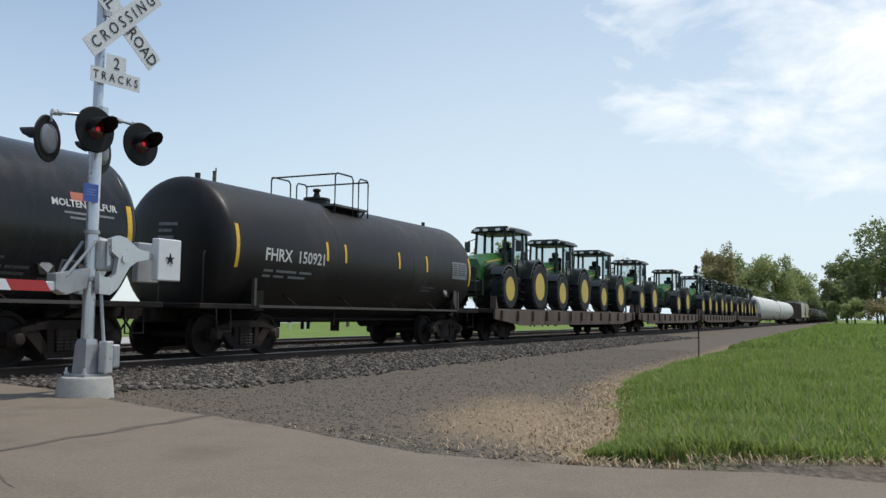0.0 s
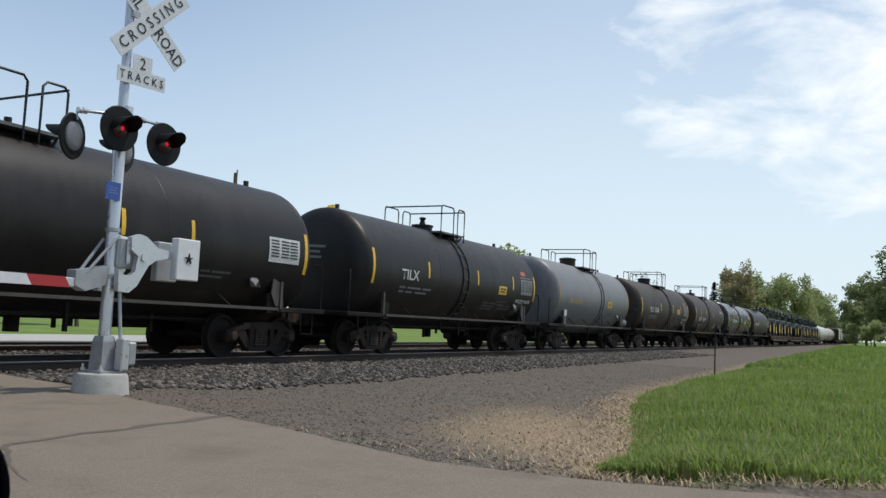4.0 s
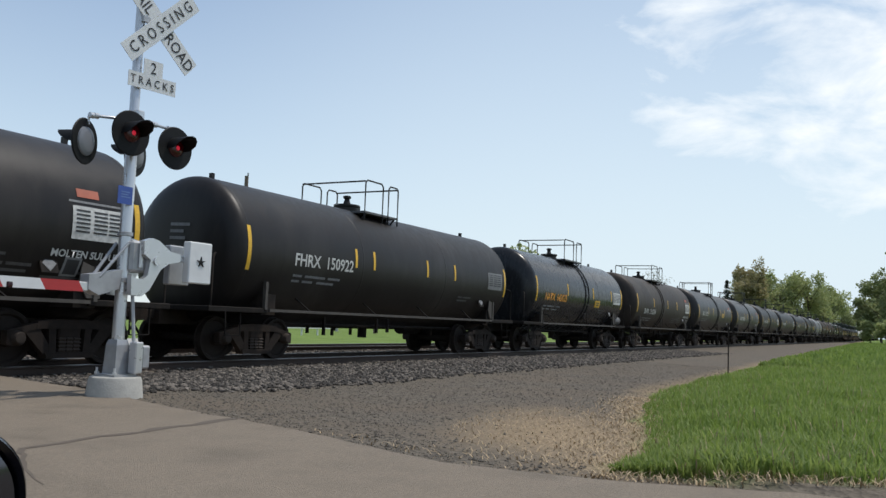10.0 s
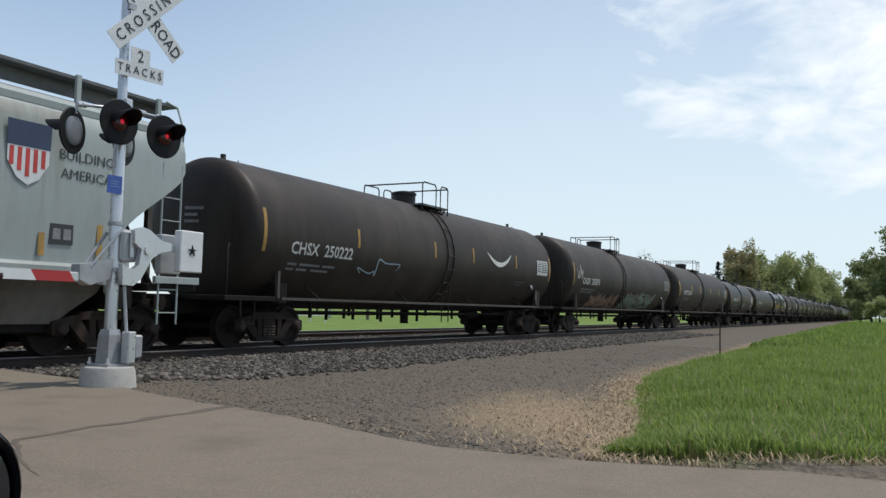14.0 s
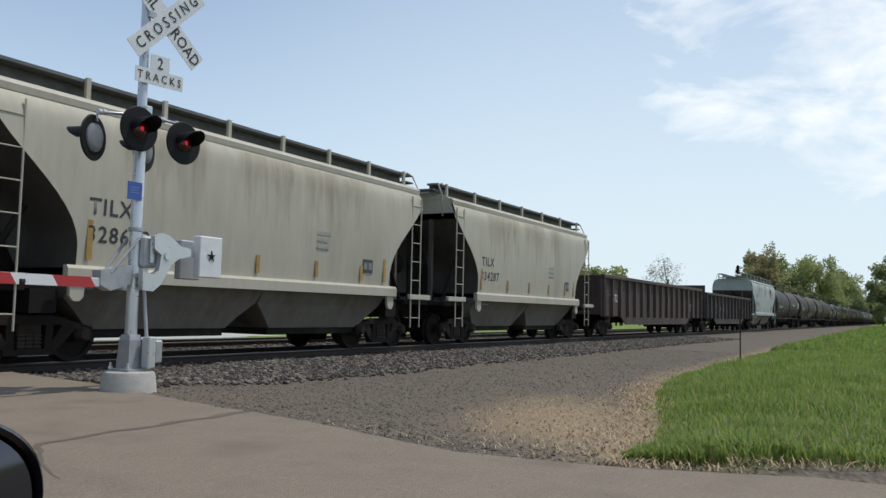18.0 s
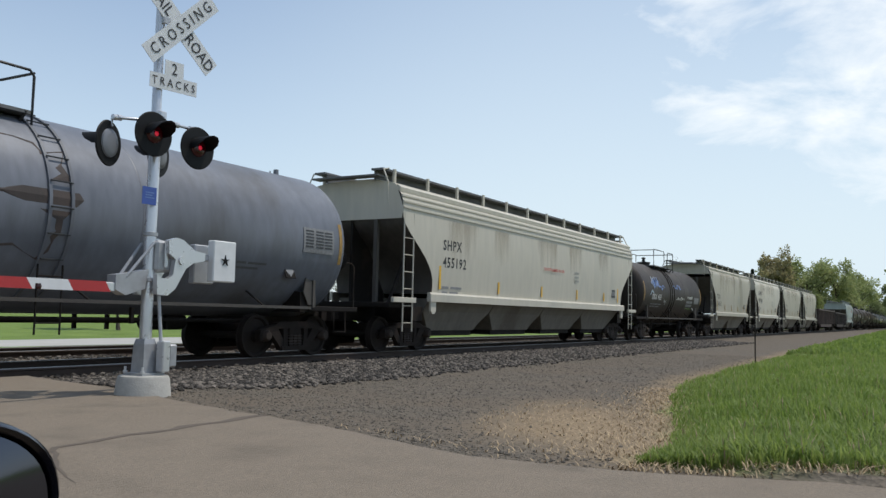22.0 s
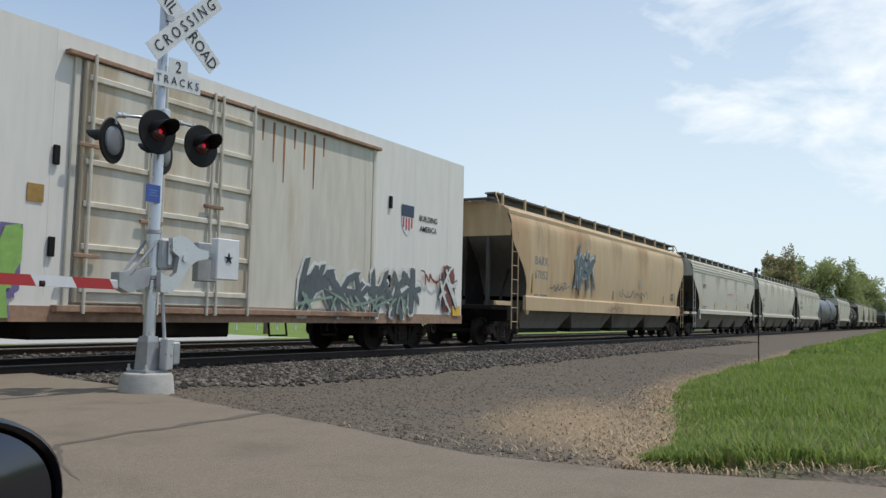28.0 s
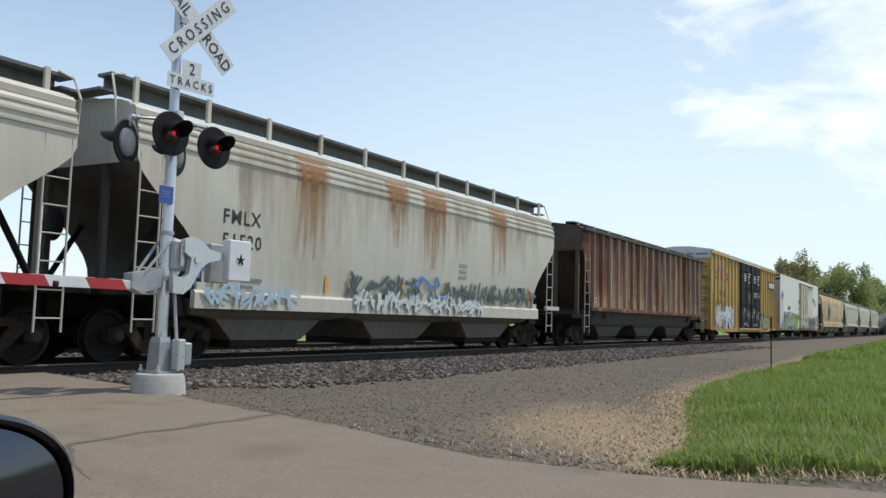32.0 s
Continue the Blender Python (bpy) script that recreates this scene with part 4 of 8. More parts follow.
def parked_car():
    """The car from which the clip is taken: only its side mirror comes into view."""
    c = thing("car", "dark blue parked car with a black door mirror", "car", at=pose(0, 0, -0.06))
    flank = [(-2.45, 0.28), (-2.5, 0.5), (-2.42, 0.72), (-1.75, 0.76), (-0.9, 0.72), (0.95, 0.7), (1.7, 0.64), (2.2, 0.52), (2.3, 0.4), (2.26, 0.24)]
    body = Shape()
    body.rings([[(x, y * (1 - 0.02 * abs(q)), 0.28 + (z - 0.28) * (1 - 0.06 * abs(q) ** 3)) for y, z in flank] for x, q in ((-1.63, -1.0), (-1.5, -0.5), (-0.75, 0.0), (0.0, 0.5), (0.12, 1.0))])
    shell = part("body", body, M_CARPAINT, c, "glossy dark blue car body", 35)
    part("roof", Shape().rings([[(x, y, z - 0.09 * abs(x + 0.755) ** 2) for y, z in ((0.35, 1.27), (0.1, 1.32), (-0.7, 1.34), (-1.3, 1.28), (-1.32, 1.25), (-0.7, 1.3), (0.1, 1.28), (0.34, 1.24))] for x in (-1.45, -1.2, -0.75, -0.3, -0.06)]), M_CARPAINT, c, "dark blue car roof", 35)
    for x, lean in ((0.09, -0.17), (-1.6, 0.17)):
        for name, y0, y1, w in (("windscreen_pillar", 1.05, 0.32, 0.04), ("door_pillar", -0.52, -0.55, 0.05), ("rear_pillar", -1.95, -1.3, 0.09)):
            part(name, Shape().rings([[(x + dx, y0 + dy, 0.68) for dx, dy in ((-0.03, -w), (0.02, -w), (0.02, w), (-0.03, w))], [(x + lean + dx, y1 + dy, 1.25) for dx, dy in ((-0.03, -w), (0.02, -w), (0.02, w), (-0.03, w))]]), M_CARPAINT, c, "dark blue pillar")
        part("window", Shape().add([(x, -0.58, 0.72), (x, -1.82, 0.74), (x + lean, -1.25, 1.24), (x + lean, -0.6, 1.26)], [(0, 1, 2, 3)]), M_CABGLASS, c, "rear side window")
    part("windscreen", Shape().rings([[(x, 1.05, 0.69), (x * 0.88 - 0.09, 0.34, 1.25)] for x in (-1.55, -1.1, -0.4, 0.05)], closed=False), M_CABGLASS, c, "sloping windscreen")
    part("rear_window", Shape().rings([[(x, -1.95, 0.74), (x * 0.88 - 0.09, -1.31, 1.26)] for x in (-1.55, -1.1, -0.4, 0.05)], closed=False), M_CABGLASS, c, "sloping rear window")
    part("door_seam", Shape().box(0.108, 0.1235, -0.535, -0.525, 0.34, 0.7), M_LAMP_BLACK, shell)
    part("door_handle", Shape().box(0.115, 0.145, -0.42, -0.22, 0.6, 0.63, 0.008), M_CARPAINT, shell, "body-coloured door handle")
    part("seat", Shape().box(-0.62, -0.12, -0.35, 0.2, 0.42, 0.56, 0.04).box(-0.62, -0.12, -0.55, -0.4, 0.5, 1.05, 0.04), M_CAB, c, "dark seat behind the open window")
    for y in (-1.7, 1.45):
        for x in (-1.54, 0.03):
            w = part("wheel", Shape().lathe([(x - 0.1, 0.2), (x - 0.1, 0.31), (x - 0.07, 0.33), (x + 0.07, 0.33), (x + 0.1, 0.31), (x + 0.1, 0.2)], 0, 24, (0, y, 0.33)), M_TYRE, c, "black tyre", 40)
            part("rim", Shape().lathe([(x + 0.06, 0.2), (x + 0.09, 0.18), (x + 0.09, 0.02)], 0, 16, (0, y, 0.33)), M_GALV, w)
    # door mirror: a rounded shell with the glass facing back towards the driver
    d = Vector((math.cos(radians(60.9)), math.sin(radians(60.9)), 0)) * 0.8
    m = Matrix.Translation((d.x, d.y, 0.89 + 0.06 - 0.172)) @ pose(0, 0, 0, 0, 3, -12)

    def oval(y, sc):
        return [(sc * 0.108 * math.copysign(abs(math.cos(a)) ** 0.75, math.cos(a)), y, sc * 0.083 * math.copysign(abs(math.sin(a)) ** 0.8, math.sin(a))) for a in (2 * math.pi * j / 48 for j in range(48))]
    rim = part("mirror_rim", Shape().rings([oval(0.0, 1.0), oval(-0.012, 0.99), oval(-0.018, 0.96), oval(-0.016, 0.91), oval(-0.004, 0.885), oval(0.012, 0.88)], caps=False), M_MIRROR_RIM, c, "glossy black mirror rim", 60, m)
    part("mirror_shell", Shape().rings([oval(0.0, 1.0), oval(0.03, 0.99), oval(0.07, 0.9), oval(0.1, 0.7), oval(0.115, 0.3), oval(0.118, 0.01)], caps=False), M_MIRROR_RIM, rim, "glossy dark mirror shell", 60)
    rows = []
    for f in (0.02, 0.3, 0.6, 0.87):  # slightly convex glass, tilted in towards the driver
        rows.append([(x, -0.011 + 0.012 * f * f - 0.18 * x, z) for x, y, z in oval(0, f)])
    part("mirror_glass", Shape().rings(rows, caps=False), M_MIRROR, rim, "curved mirror glass", 80)
    part("mirror_foot", Shape().pipe([(d.x - 0.05, d.y + 0.05, 0.74), (d.x - 0.15, d.y + 0.06, 0.70), (0.07, d.y + 0.08, 0.64)], 0.03, 8), M_CARPAINT, c)
    return c


parked_car()

# ---- the freight train ----
# how far the train has gone, second by second
RUN = [(0, -0.01), (1, 17.74), (2, 35.52), (3, 53.33), (4, 71.14), (5, 88.94), (6, 106.72), (7, 124.48), (8, 142.21), (9, 159.9), (10, 177.56),
       (11, 195.18), (12, 212.76), (13, 230.31), (14, 247.82), (15, 265.3), (16, 282.75), (17, 300.18), (18, 317.57), (19, 334.95), (20, 352.31),
       (21, 369.65), (22, 386.97), (23, 404.28), (24, 421.57), (25, 438.83), (26, 456.07), (27, 473.28), (28, 490.56), (29, 507.75), (30, 524.6),
       (31, 541.58), (32, 558.45)]
ROLLING = []  # (thing, x along the train, y, z, turn)
MESHES = {}


def shared(key, make, material, smooth=None):
    """A mesh that alike parts share."""
    if key not in MESHES:
        me = make().mesh(key.split("|")[0], smooth)
        me.materials.append(material)
        MESHES[key] = me
    return MESHES[key]


def rolls(ob, x, y=TRACK_Y, z=0.0, turn=0.0):
    ob.matrix_basis = pose(x, y, z, 0, 0, turn)
    ROLLING.append((ob, x, y, z, turn))
    return ob


def mesh_sideframe():
    s = Shape()
    for d in (-1, 1):
        s.slab([(d * 0.55, 0.66), (d * 0.98, 0.56), (d * 1.06, 0.54), (d * 1.06, 0.34), (d * 0.98, 0.32), (d * 0.86, 0.42), (d * 0.72, 0.54), (d * 0.5, 0.56)], 1, -0.07, 0.07)
        s.slab([(d * 0.56, 0.6), (d * 0.78, 0.52), (d * 0.42, 0.16), (d * 0.24, 0.16)], 1, -0.06, 0.06)
        s.slab([(d * 0.26, 0.58), (d * 0.38, 0.58), (d * 0.36, 0.2), (d * 0.24, 0.2)], 1, -0.065, 0.065)
    s.slab([(-0.6, 0.57), (0.6, 0.57), (0.58, 0.68), (0.3, 0.71), (-0.3, 0.71), (-0.58, 0.68)], 1, -0.075, 0.075)
    s.slab([(-0.42, 0.13), (0.42, 0.13), (0.44, 0.22), (-0.44, 0.22)], 1, -0.09, 0.09)
    return s


def mesh_wheel():
    return Shape().lathe([(-0.065, 0.05), (-0.06, 0.11), (-0.025, 0.13), (-0.015, 0.33), (-0.06, 0.36), (-0.065, 0.415), (0.05, 0.42), (0.055, 0.445), (0.08, 0.44), (0.078, 0.36), (0.03, 0.33), (0.02, 0.13), (0.06, 0.1), (0.06, 0.05)], 1, 28)


def truck(car, x):
    """A two-axle bogie."""
    t = part("truck", shared("bolster", lambda: Shape().box(-0.2, 0.2, -1.05, 1.05, 0.42, 0.66, 0.03), M_TRUCK), None, car, "cast steel bogie", at=pose(x, 0, 0))
    frame_mesh = shared("sideframe", mesh_sideframe, M_TRUCK)
    wheel_mesh = shared("wheel", mesh_wheel, M_WHEEL, 35)
    for y in (-0.99, 0.99):
        part("sideframe", frame_mesh, None, t, at=pose(0, y, 0))
        coil = lambda: Shape().rings([[(sx * (0.2 if k % 2 else 0.175), sy * (0.07 if k % 2 else 0.05), 0.22 + 0.028 * k) for sx, sy in ((-1, -1), (-0.4, -1), (-0.33, -0.7), (-0.26, -1), (0.26, -1), (0.33, -0.7), (0.4, -1), (1, -1), (1, 1), (-1, 1))] for k in range(9)])
        part("bolster_spring", shared("bolster_spring", coil, M_SPRING), None, t, at=pose(0, y, 0))
        for dx in (-0.89, 0.89):
            part("bearing_cap", shared("bearing_cap", lambda: Shape().lathe([(-0.1, 0.02), (-0.095, 0.08), (-0.05, 0.11), (0.05, 0.12)], 1, 14), M_SPRING, 40), None, t, at=pose(dx, y + (-0.05 if y < 0 else 0.05), 0.43, 0, 0, 0 if y < 0 else 180))
            part("wheel", wheel_mesh, None, t, at=pose(dx, 0.75 * (1 if y > 0 else -1), 0.42, 0, 0, 0 if y < 0 else 180))
    for dx in (-0.89, 0.89):
        part("axle", shared("axle", lambda: Shape().rod((0, -1.0, 0.42), (0, 1.0, 0.42), 0.075, 10), M_WHEEL, 40), None, t, at=pose(dx, 0, 0))
    part("brake_beam", shared("brake_beam", lambda: Shape().box(-0.36, -0.3, -0.7, 0.7, 0.3, 0.36).box(0.3, 0.36, -0.7, 0.7, 0.3, 0.36), M_UNDER), None, t)
    return t


def mesh_coupler():
    s = Shape().box(-0.42, -0.02, -0.07, 0.07, 0.76, 0.92, 0.015)
    s.slab([(-0.06, -0.14), (0.1, -0.16), (0.16, -0.05), (0.1, 0.0), (0.17, 0.06), (0.12, 0.16), (-0.06, 0.14)], 2, 0.72, 0.99)
    return s


def couplers(car, h):
    for d in (-1, 1):
        part("coupler", shared("coupler", mesh_coupler, M_TRUCK), None, car, "rusty cast coupler", at=pose(d * (h - 0.1), 0, 0, 0, 0, 0 if d > 0 else 180))
        hose = shared("brake_hose", lambda: Shape().pipe([(-0.35, -0.4, 0.75), (-0.1, -0.36, 0.5), (0.06, -0.25, 0.36), (0.12, -0.12, 0.42)], 0.022), M_LAMP_BLACK, 60)
        part("brake_hose", hose, None, car, "black air hose", at=pose(d * (h - 0.1), 0, 0, 0, 0, 0 if d > 0 else 180))


def ladder(parent, x, y, z0, z1, w=0.42, n=5, material=None, r=0.016, along=True):
    """Rails and rungs, each rung a part."""
    material = material or M_UNDER
    dx, dy = (w / 2, 0) if along else (0, w / 2)
    rail = Shape().rod((x - dx, y - dy, z0), (x - dx, y - dy, z1), r, 6).rod((x + dx, y + dy, z0), (x + dx, y + dy, z1), r, 6)
    lad = part("ladder", rail, material, parent, "steel ladder")
    rung = shared("rung|%.2f%s%d" % (w, material.name, along), lambda: Shape().rod((-dx, -dy, 0), (dx, dy, 0), 0.012, 5), material)
    for k in range(n):
        part("rung", rung, None, lad, at=pose(x, y, z0 + (z1 - z0) * (k + 0.5) / n))
    return lad


def drum_strip(x, z0, z1, zc, r, w=0.09):
    """A strip of tape that follows the drum's side."""
    s = Shape()
    a0, a1 = math.asin(max(-1, (z0 - zc) / r)), math.asin(min(1, (z1 - zc) / r))
    rows = []
    for k in range(7):
        a = a0 + (a1 - a0) * k / 6
        rows.append([(x, -r * math.cos(a), zc + r * math.sin(a)), (x + w, -r * math.cos(a), zc + r * math.sin(a))])
    return s.rings(rows, closed=False)


def tank_car(front, length, paint, label, mark="", number="", radius=1.44, zc=2.14, letters=M_WHITE_PAINT, strips=(), ends_tape=True, tape=M_YELLOW,
             placard=None, placard_x=2.3, placard_z=-0.3, dome="valve", bands=2, warning="", group="freight train", rail=(-0.6, 0.9), notice=None, span=(-4.3, -2.2), mark_z=-0.1, side_rail=True, strap=0.3, drum_end=False):
    """front: where the car's front coupler stands along the train. strips, span (of the lettering), rail (of the top platform) and strap are places along the shell."""
    h = length / 2
    car = thing("tank_car", label, "tank car", group)
    rolls(car, front - h)
    e = h - 0.73  # the dome's tip
    prof = [(-e + 0.2, 0.02)] + [(-e + 0.56 - 0.36 * math.sin(a), radius * math.cos(a) ** 0.52) for a in (radians(d) for d in (80, 66, 52, 40, 28, 18, 9, 2))]
    prof = prof + [(-e + 0.57, radius)]
    n = 8
    prof += [(-e + 0.57 + (2 * e - 1.14) * k / n, radius) for k in range(1, n)]
    prof += [(-s, r) for s, r in reversed(prof[:10])]
    sh = Shape().lathe(prof, 0, 56, (0, 0, zc))
    shell = part("tank_shell", sh, paint, car, "welded tank shell", 35)
    for k in (-0.5, -0.17, 0.17, 0.5):
        x = k * 2 * (e - 0.6)
        part("weld_seam", Shape().lathe([(x - 0.02, radius - 0.004), (x - 0.012, radius + 0.003), (x + 0.012, radius + 0.003), (x + 0.02, radius - 0.004)], 0, 56, (0, 0, zc), caps=False), paint, shell, smooth=50)
    # underframe
    part("end_deck", Shape().box(-h + 0.45, -h + 2.1, -1.35, 1.35, 0.93, 1.03, 0.012), M_UNDER, car, "end platform")
    part("end_deck", Shape().box(h - 2.1, h - 0.45, -1.35, 1.35, 0.93, 1.03, 0.012), M_UNDER, car, "end platform")
    part("draft_sill", Shape().box(-h + 0.4, -h + 3.4, -0.2, 0.2, 0.66, 1.0), M_UNDER, car)
    part("draft_sill", Shape().box(h - 3.4, h - 0.4, -0.2, 0.2, 0.66, 1.0), M_UNDER, car)
    tc = h - 2.15
    for d in (-1, 1):
        part("saddle", Shape().slab([(-1.3, 0.9), (1.3, 0.9), (1.3, 1.3), (0.9, 1.35), (0.5, 1.0), (-0.5, 1.0), (-0.9, 1.35), (-1.3, 1.3)], 0, d * tc - 0.2, d * tc + 0.2), M_UNDER, car, "tank saddle")
        truck(car, d * tc)
        # end handrails and corner posts
        x = d * (h - 0.55)
        for y in (-1, 1):
            part("end_handrail", Shape().pipe([(x, y * 1.3, 1.02), (x, y * 1.3, 1.9), (x - d * 0.05, y * 1.27, 1.98), (x - d * 0.15, y * 1.2, 2.0)], 0.018), M_UNDER, car, "bent end handrail", 50)
        x = d * (h - 2.0)
        for y in (-1.335, 1.335):
            part("corner_post", Shape().box(x - 0.035, x + 0.035, y - 0.035, y + 0.035, 1.0, 1.55), M_GRIME_SHADE, car, "grimy upright post")
        part("sill_step", Shape().pipe([(d * (h - 0.9), -1.34, 0.95), (d * (h - 0.9), -1.36, 0.5), (d * (h - 1.3), -1.36, 0.5), (d * (h - 1.3), -1.34, 0.95)], 0.016), M_UNDER, car, "bent step iron", 50)
    if side_rail:
        for y in (-1.36, 1.36):
            part("side_rail", Shape().box(-h + 2.1, h - 2.1, y - 0.025, y + 0.025, 0.965, 1.02), M_GRIME_SHADE, car, "thin running rail along the side")
        for k in range(4):
            x = -tc + 1.3 + (2 * tc - 2.6) * k / 3
            part("rail_brace", Shape().rod((x, -1.34, 1.0), (x - 0.28, -1.13, 1.28), 0.018, 5), M_UNDER, car)
    # pipes and brackets hanging below
    rg = random.Random(int(front * 10))
    under = Shape()
    for k in range(int(h * 1.3)):
        x = rg.uniform(-tc + 1.4, tc - 1.4)
        y = rg.uniform(-0.9, 0.9)
        under.box(x - 0.03, x + 0.03, y - 0.03, y + 0.03, rg.uniform(0.42, 0.66), 0.92)
    under.rod((-tc + 1, -0.6, 0.72), (tc - 1, -0.6, 0.72), 0.035, 6).rod((-tc + 1, 0.5, 0.66), (tc - 1, 0.5, 0.66), 0.03, 6)
    part("brake_rigging", under, M_UNDER, car, "black pipes and hangers under the tank")
    part("air_tank", Shape().rod((tc - 2.9, 0.1, 0.68), (tc - 2.0, 0.1, 0.68), 0.16, 12), M_UNDER, car, "black air reservoir", 40)
    part("bottom_outlet", Shape().rod((0.2, 0, 0.42), (0.2, 0, 0.85), 0.12, 10), M_UNDER, car, smooth=40)
    if drum_end:
        part("air_drum", Shape().lathe([(h - 1.5, 0.02), (h - 1.48, 0.15), (h - 1.42, 0.2), (h - 0.68, 0.2), (h - 0.62, 0.15), (h - 0.6, 0.02)], 0, 20, (0, -1.0, 1.24)), M_TANK_LIGHT, car, "grey air drum on the end platform", 40)
    part("bracket_plate", Shape().slab([(h - 2.25, 1.6), (h - 1.95, 1.5), (h - 1.9, 1.05), (h - 2.15, 1.05), (h - 2.3, 1.3)], 1, -1.345, -1.32), M_GRIME_SHADE, car, "dusty bracket plate below the tank")
    couplers(car, h)
    # top fittings with their railed platform
    tz = zc + radius
    lx, ly = (rail[1] - rail[0]) / 2, 0.95
    cx = (rail[0] + rail[1]) / 2
    plat = part("top_platform", Shape().box(cx - lx, cx + lx, -ly, -0.34, tz - 0.14, tz - 0.09).box(cx - lx, cx + lx, 0.34, ly, tz - 0.14, tz - 0.09), M_GRATE, car, "grated top platform")
    rl = Shape()
    z1 = tz + (0.66 if radius < 1.5 else 0.5)
    for y in (-ly, ly):
        for a, b in ((cx - lx, cx + 0.05 * lx), (cx + 0.4 * lx, cx + lx)):
            rl.pipe([(a, y, tz - 0.3), (a, y, z1 - 0.08), (a + 0.07, y, z1), (b - 0.07, y, z1), (b, y, z1 - 0.08), (b, y, tz - 0.3)], 0.021)
    for x in (cx - lx, cx + lx):
        rl.pipe([(x, -ly, z1 - 0.03), (x, ly, z1 - 0.03)], 0.021)
    part("railing", rl, M_RAILING, plat, "black pipe safety railing", 50)
    for x in (cx - lx + 0.1, cx + lx - 0.1):
        for y in (-1, 1):
            part("platform_bracket", Shape().rod((x, y * ly, tz - 0.1), (x, y * 0.75, tz - 0.34), 0.025, 5), M_RAILING, plat)
    if dome == "hatch":
        part("manway", Shape().lathe([(tz - 0.1, 0.34), (tz + 0.22, 0.34), (tz + 0.24, 0.37), (tz + 0.3, 0.36), (tz + 0.34, 0.2), (tz + 0.35, 0.02)], 2, 20, (cx - 0.15, 0, 0)), M_TANK, car, "round black manway hatch", 40)
    else:
        part("manway", Shape().lathe([(tz - 0.1, 0.3), (tz + 0.08, 0.3), (tz + 0.1, 0.33), (tz + 0.15, 0.33), (tz + 0.17, 0.1), (tz + 0.3, 0.06), (tz + 0.33, 0.1), (tz + 0.38, 0.1), (tz + 0.4, 0.02)], 2, 18, (cx - 0.15, 0, 0)), M_TANK, car, "black valve and manway cover", 40)
        part("vent_valve", Shape().rod((cx + 0.5, 0.1, tz - 0.05), (cx + 0.5, 0.1, tz + 0.22), 0.06, 10), M_TANK, car, smooth=40)
    # side ladder and strapping bands
    for k in range(bands):
        x = strap + 0.36 * k - 0.2
        rows = []
        for j in range(21):
            a = radians(-62 + 152 * j / 20)
            r1 = radius + 0.03
            rows.append([(x, -r1 * math.cos(a), zc + r1 * math.sin(a)), (x + 0.05, -r1 * math.cos(a), zc + r1 * math.sin(a)), (x + 0.05, -(radius - 0.01) * math.cos(a), zc + (radius - 0.01) * math.sin(a)), (x, -(radius - 0.01) * math.cos(a), zc + (radius - 0.01) * math.sin(a))])
        part("ladder_strap", Shape().rings(rows), paint, shell, "curved steel strap over the tank", 40)
    if bands:
        for j in range(9):
            a = radians(-42 + 14 * j)
            r1 = radius + 0.045
            part("rung", shared("tank_rung", lambda: Shape().rod((0, 0, 0), (0.36, 0, 0), 0.013, 5), M_RAILING), None, shell, at=pose(strap - 0.18, -r1 * math.cos(a), zc + r1 * math.sin(a)))
        ladder(car, strap, -1.36, 0.5, 1.5, 0.4, 3)
    for d in (-1, 1):
        part("lifting_lug", Shape().box(d * (e - 1.0) - 0.04, d * (e - 1.0) + 0.04, -0.04, 0.04, tz - 0.03, tz + 0.14), paint, shell)
    # tape, marks and small print
    ro = radius + 0.006
    if ends_tape:
        for x in (-e + 0.57, e - 0.67):
            part("reflective_tape", drum_strip(x, zc - 0.4, zc + 0.45, zc, ro, 0.1), tape, shell, "yellow reflective tape")
    for x in strips:
        part("reflective_tape", drum_strip(x, zc - 0.1, zc + 0.33, zc, ro, 0.085), tape, shell, "yellow reflective tape")
    mx = span[0] + 0.5
    if mark or number:
        me = lettering((mark + "  " + number).strip(), 0.36, 0.006)
        lo, hi = min(v.co.x for v in me.vertices), max(v.co.x for v in me.vertices)
        for v in me.vertices:
            v.co.x = (v.co.x - lo) * (span[1] - span[0]) / (hi - lo)
        part("reporting_mark", wrapped(me, span[0], zc + mark_z, zc, ro), letters, shell, "stencilled lettering " + (mark + " " + number).strip())
    part("small_print", wrapped(bars([[(0, 0.3), (0.4, 0.7), (1.2, 0.45)], [(0, 0.25), (0.35, 0.35), (0.85, 0.6)]], 0.05, 1.3), mx - 0.5, zc + mark_z - 0.34, zc, ro), M_GREY_PAINT, shell, "faded small print")
    part("small_print", wrapped(bars([[(0, 0.25), (0.3, 0.5)], [(0, 0.6)]], 0.045, 1.2), e - 3.6, zc - 0.55, zc, ro), M_DIM, shell, "rows of faint unreadable print")
    if warning:
        part("warning_lettering", wrapped(lettering(warning, 0.16, 0.004), e - 1.5, zc + 0.36 if not notice else zc - 0.45, zc, ro), M_WHITE_PAINT, shell, "small white lettering " + warning)
        part("warning_bar", drum_strip(e - 1.75, zc + 0.42, zc + 0.55, zc, ro, 0.4), G_REDBAR, shell, "small faded red bar")
        part("small_print", wrapped(bars([[(0, 0.95)], [(0.1, 0.4)]], 0.035, 1.2), e - 1.9, zc + 0.33 if notice else zc + 0.2, zc, ro), M_GREY_PAINT, shell)
        for k, x in enumerate((e - 4.6, e - 3.3, e - 2.15)):
            part("small_print", wrapped(bars([[(0, 0.5), (0.55, 0.4)], [(0, 0.9)], [(0, 0.3), (0.35, 0.5)]][:3 - k % 2], 0.05, 1.1), x, zc - 0.62 - 0.06 * k, zc, ro), M_DIM, shell, "rows of faint unreadable print")
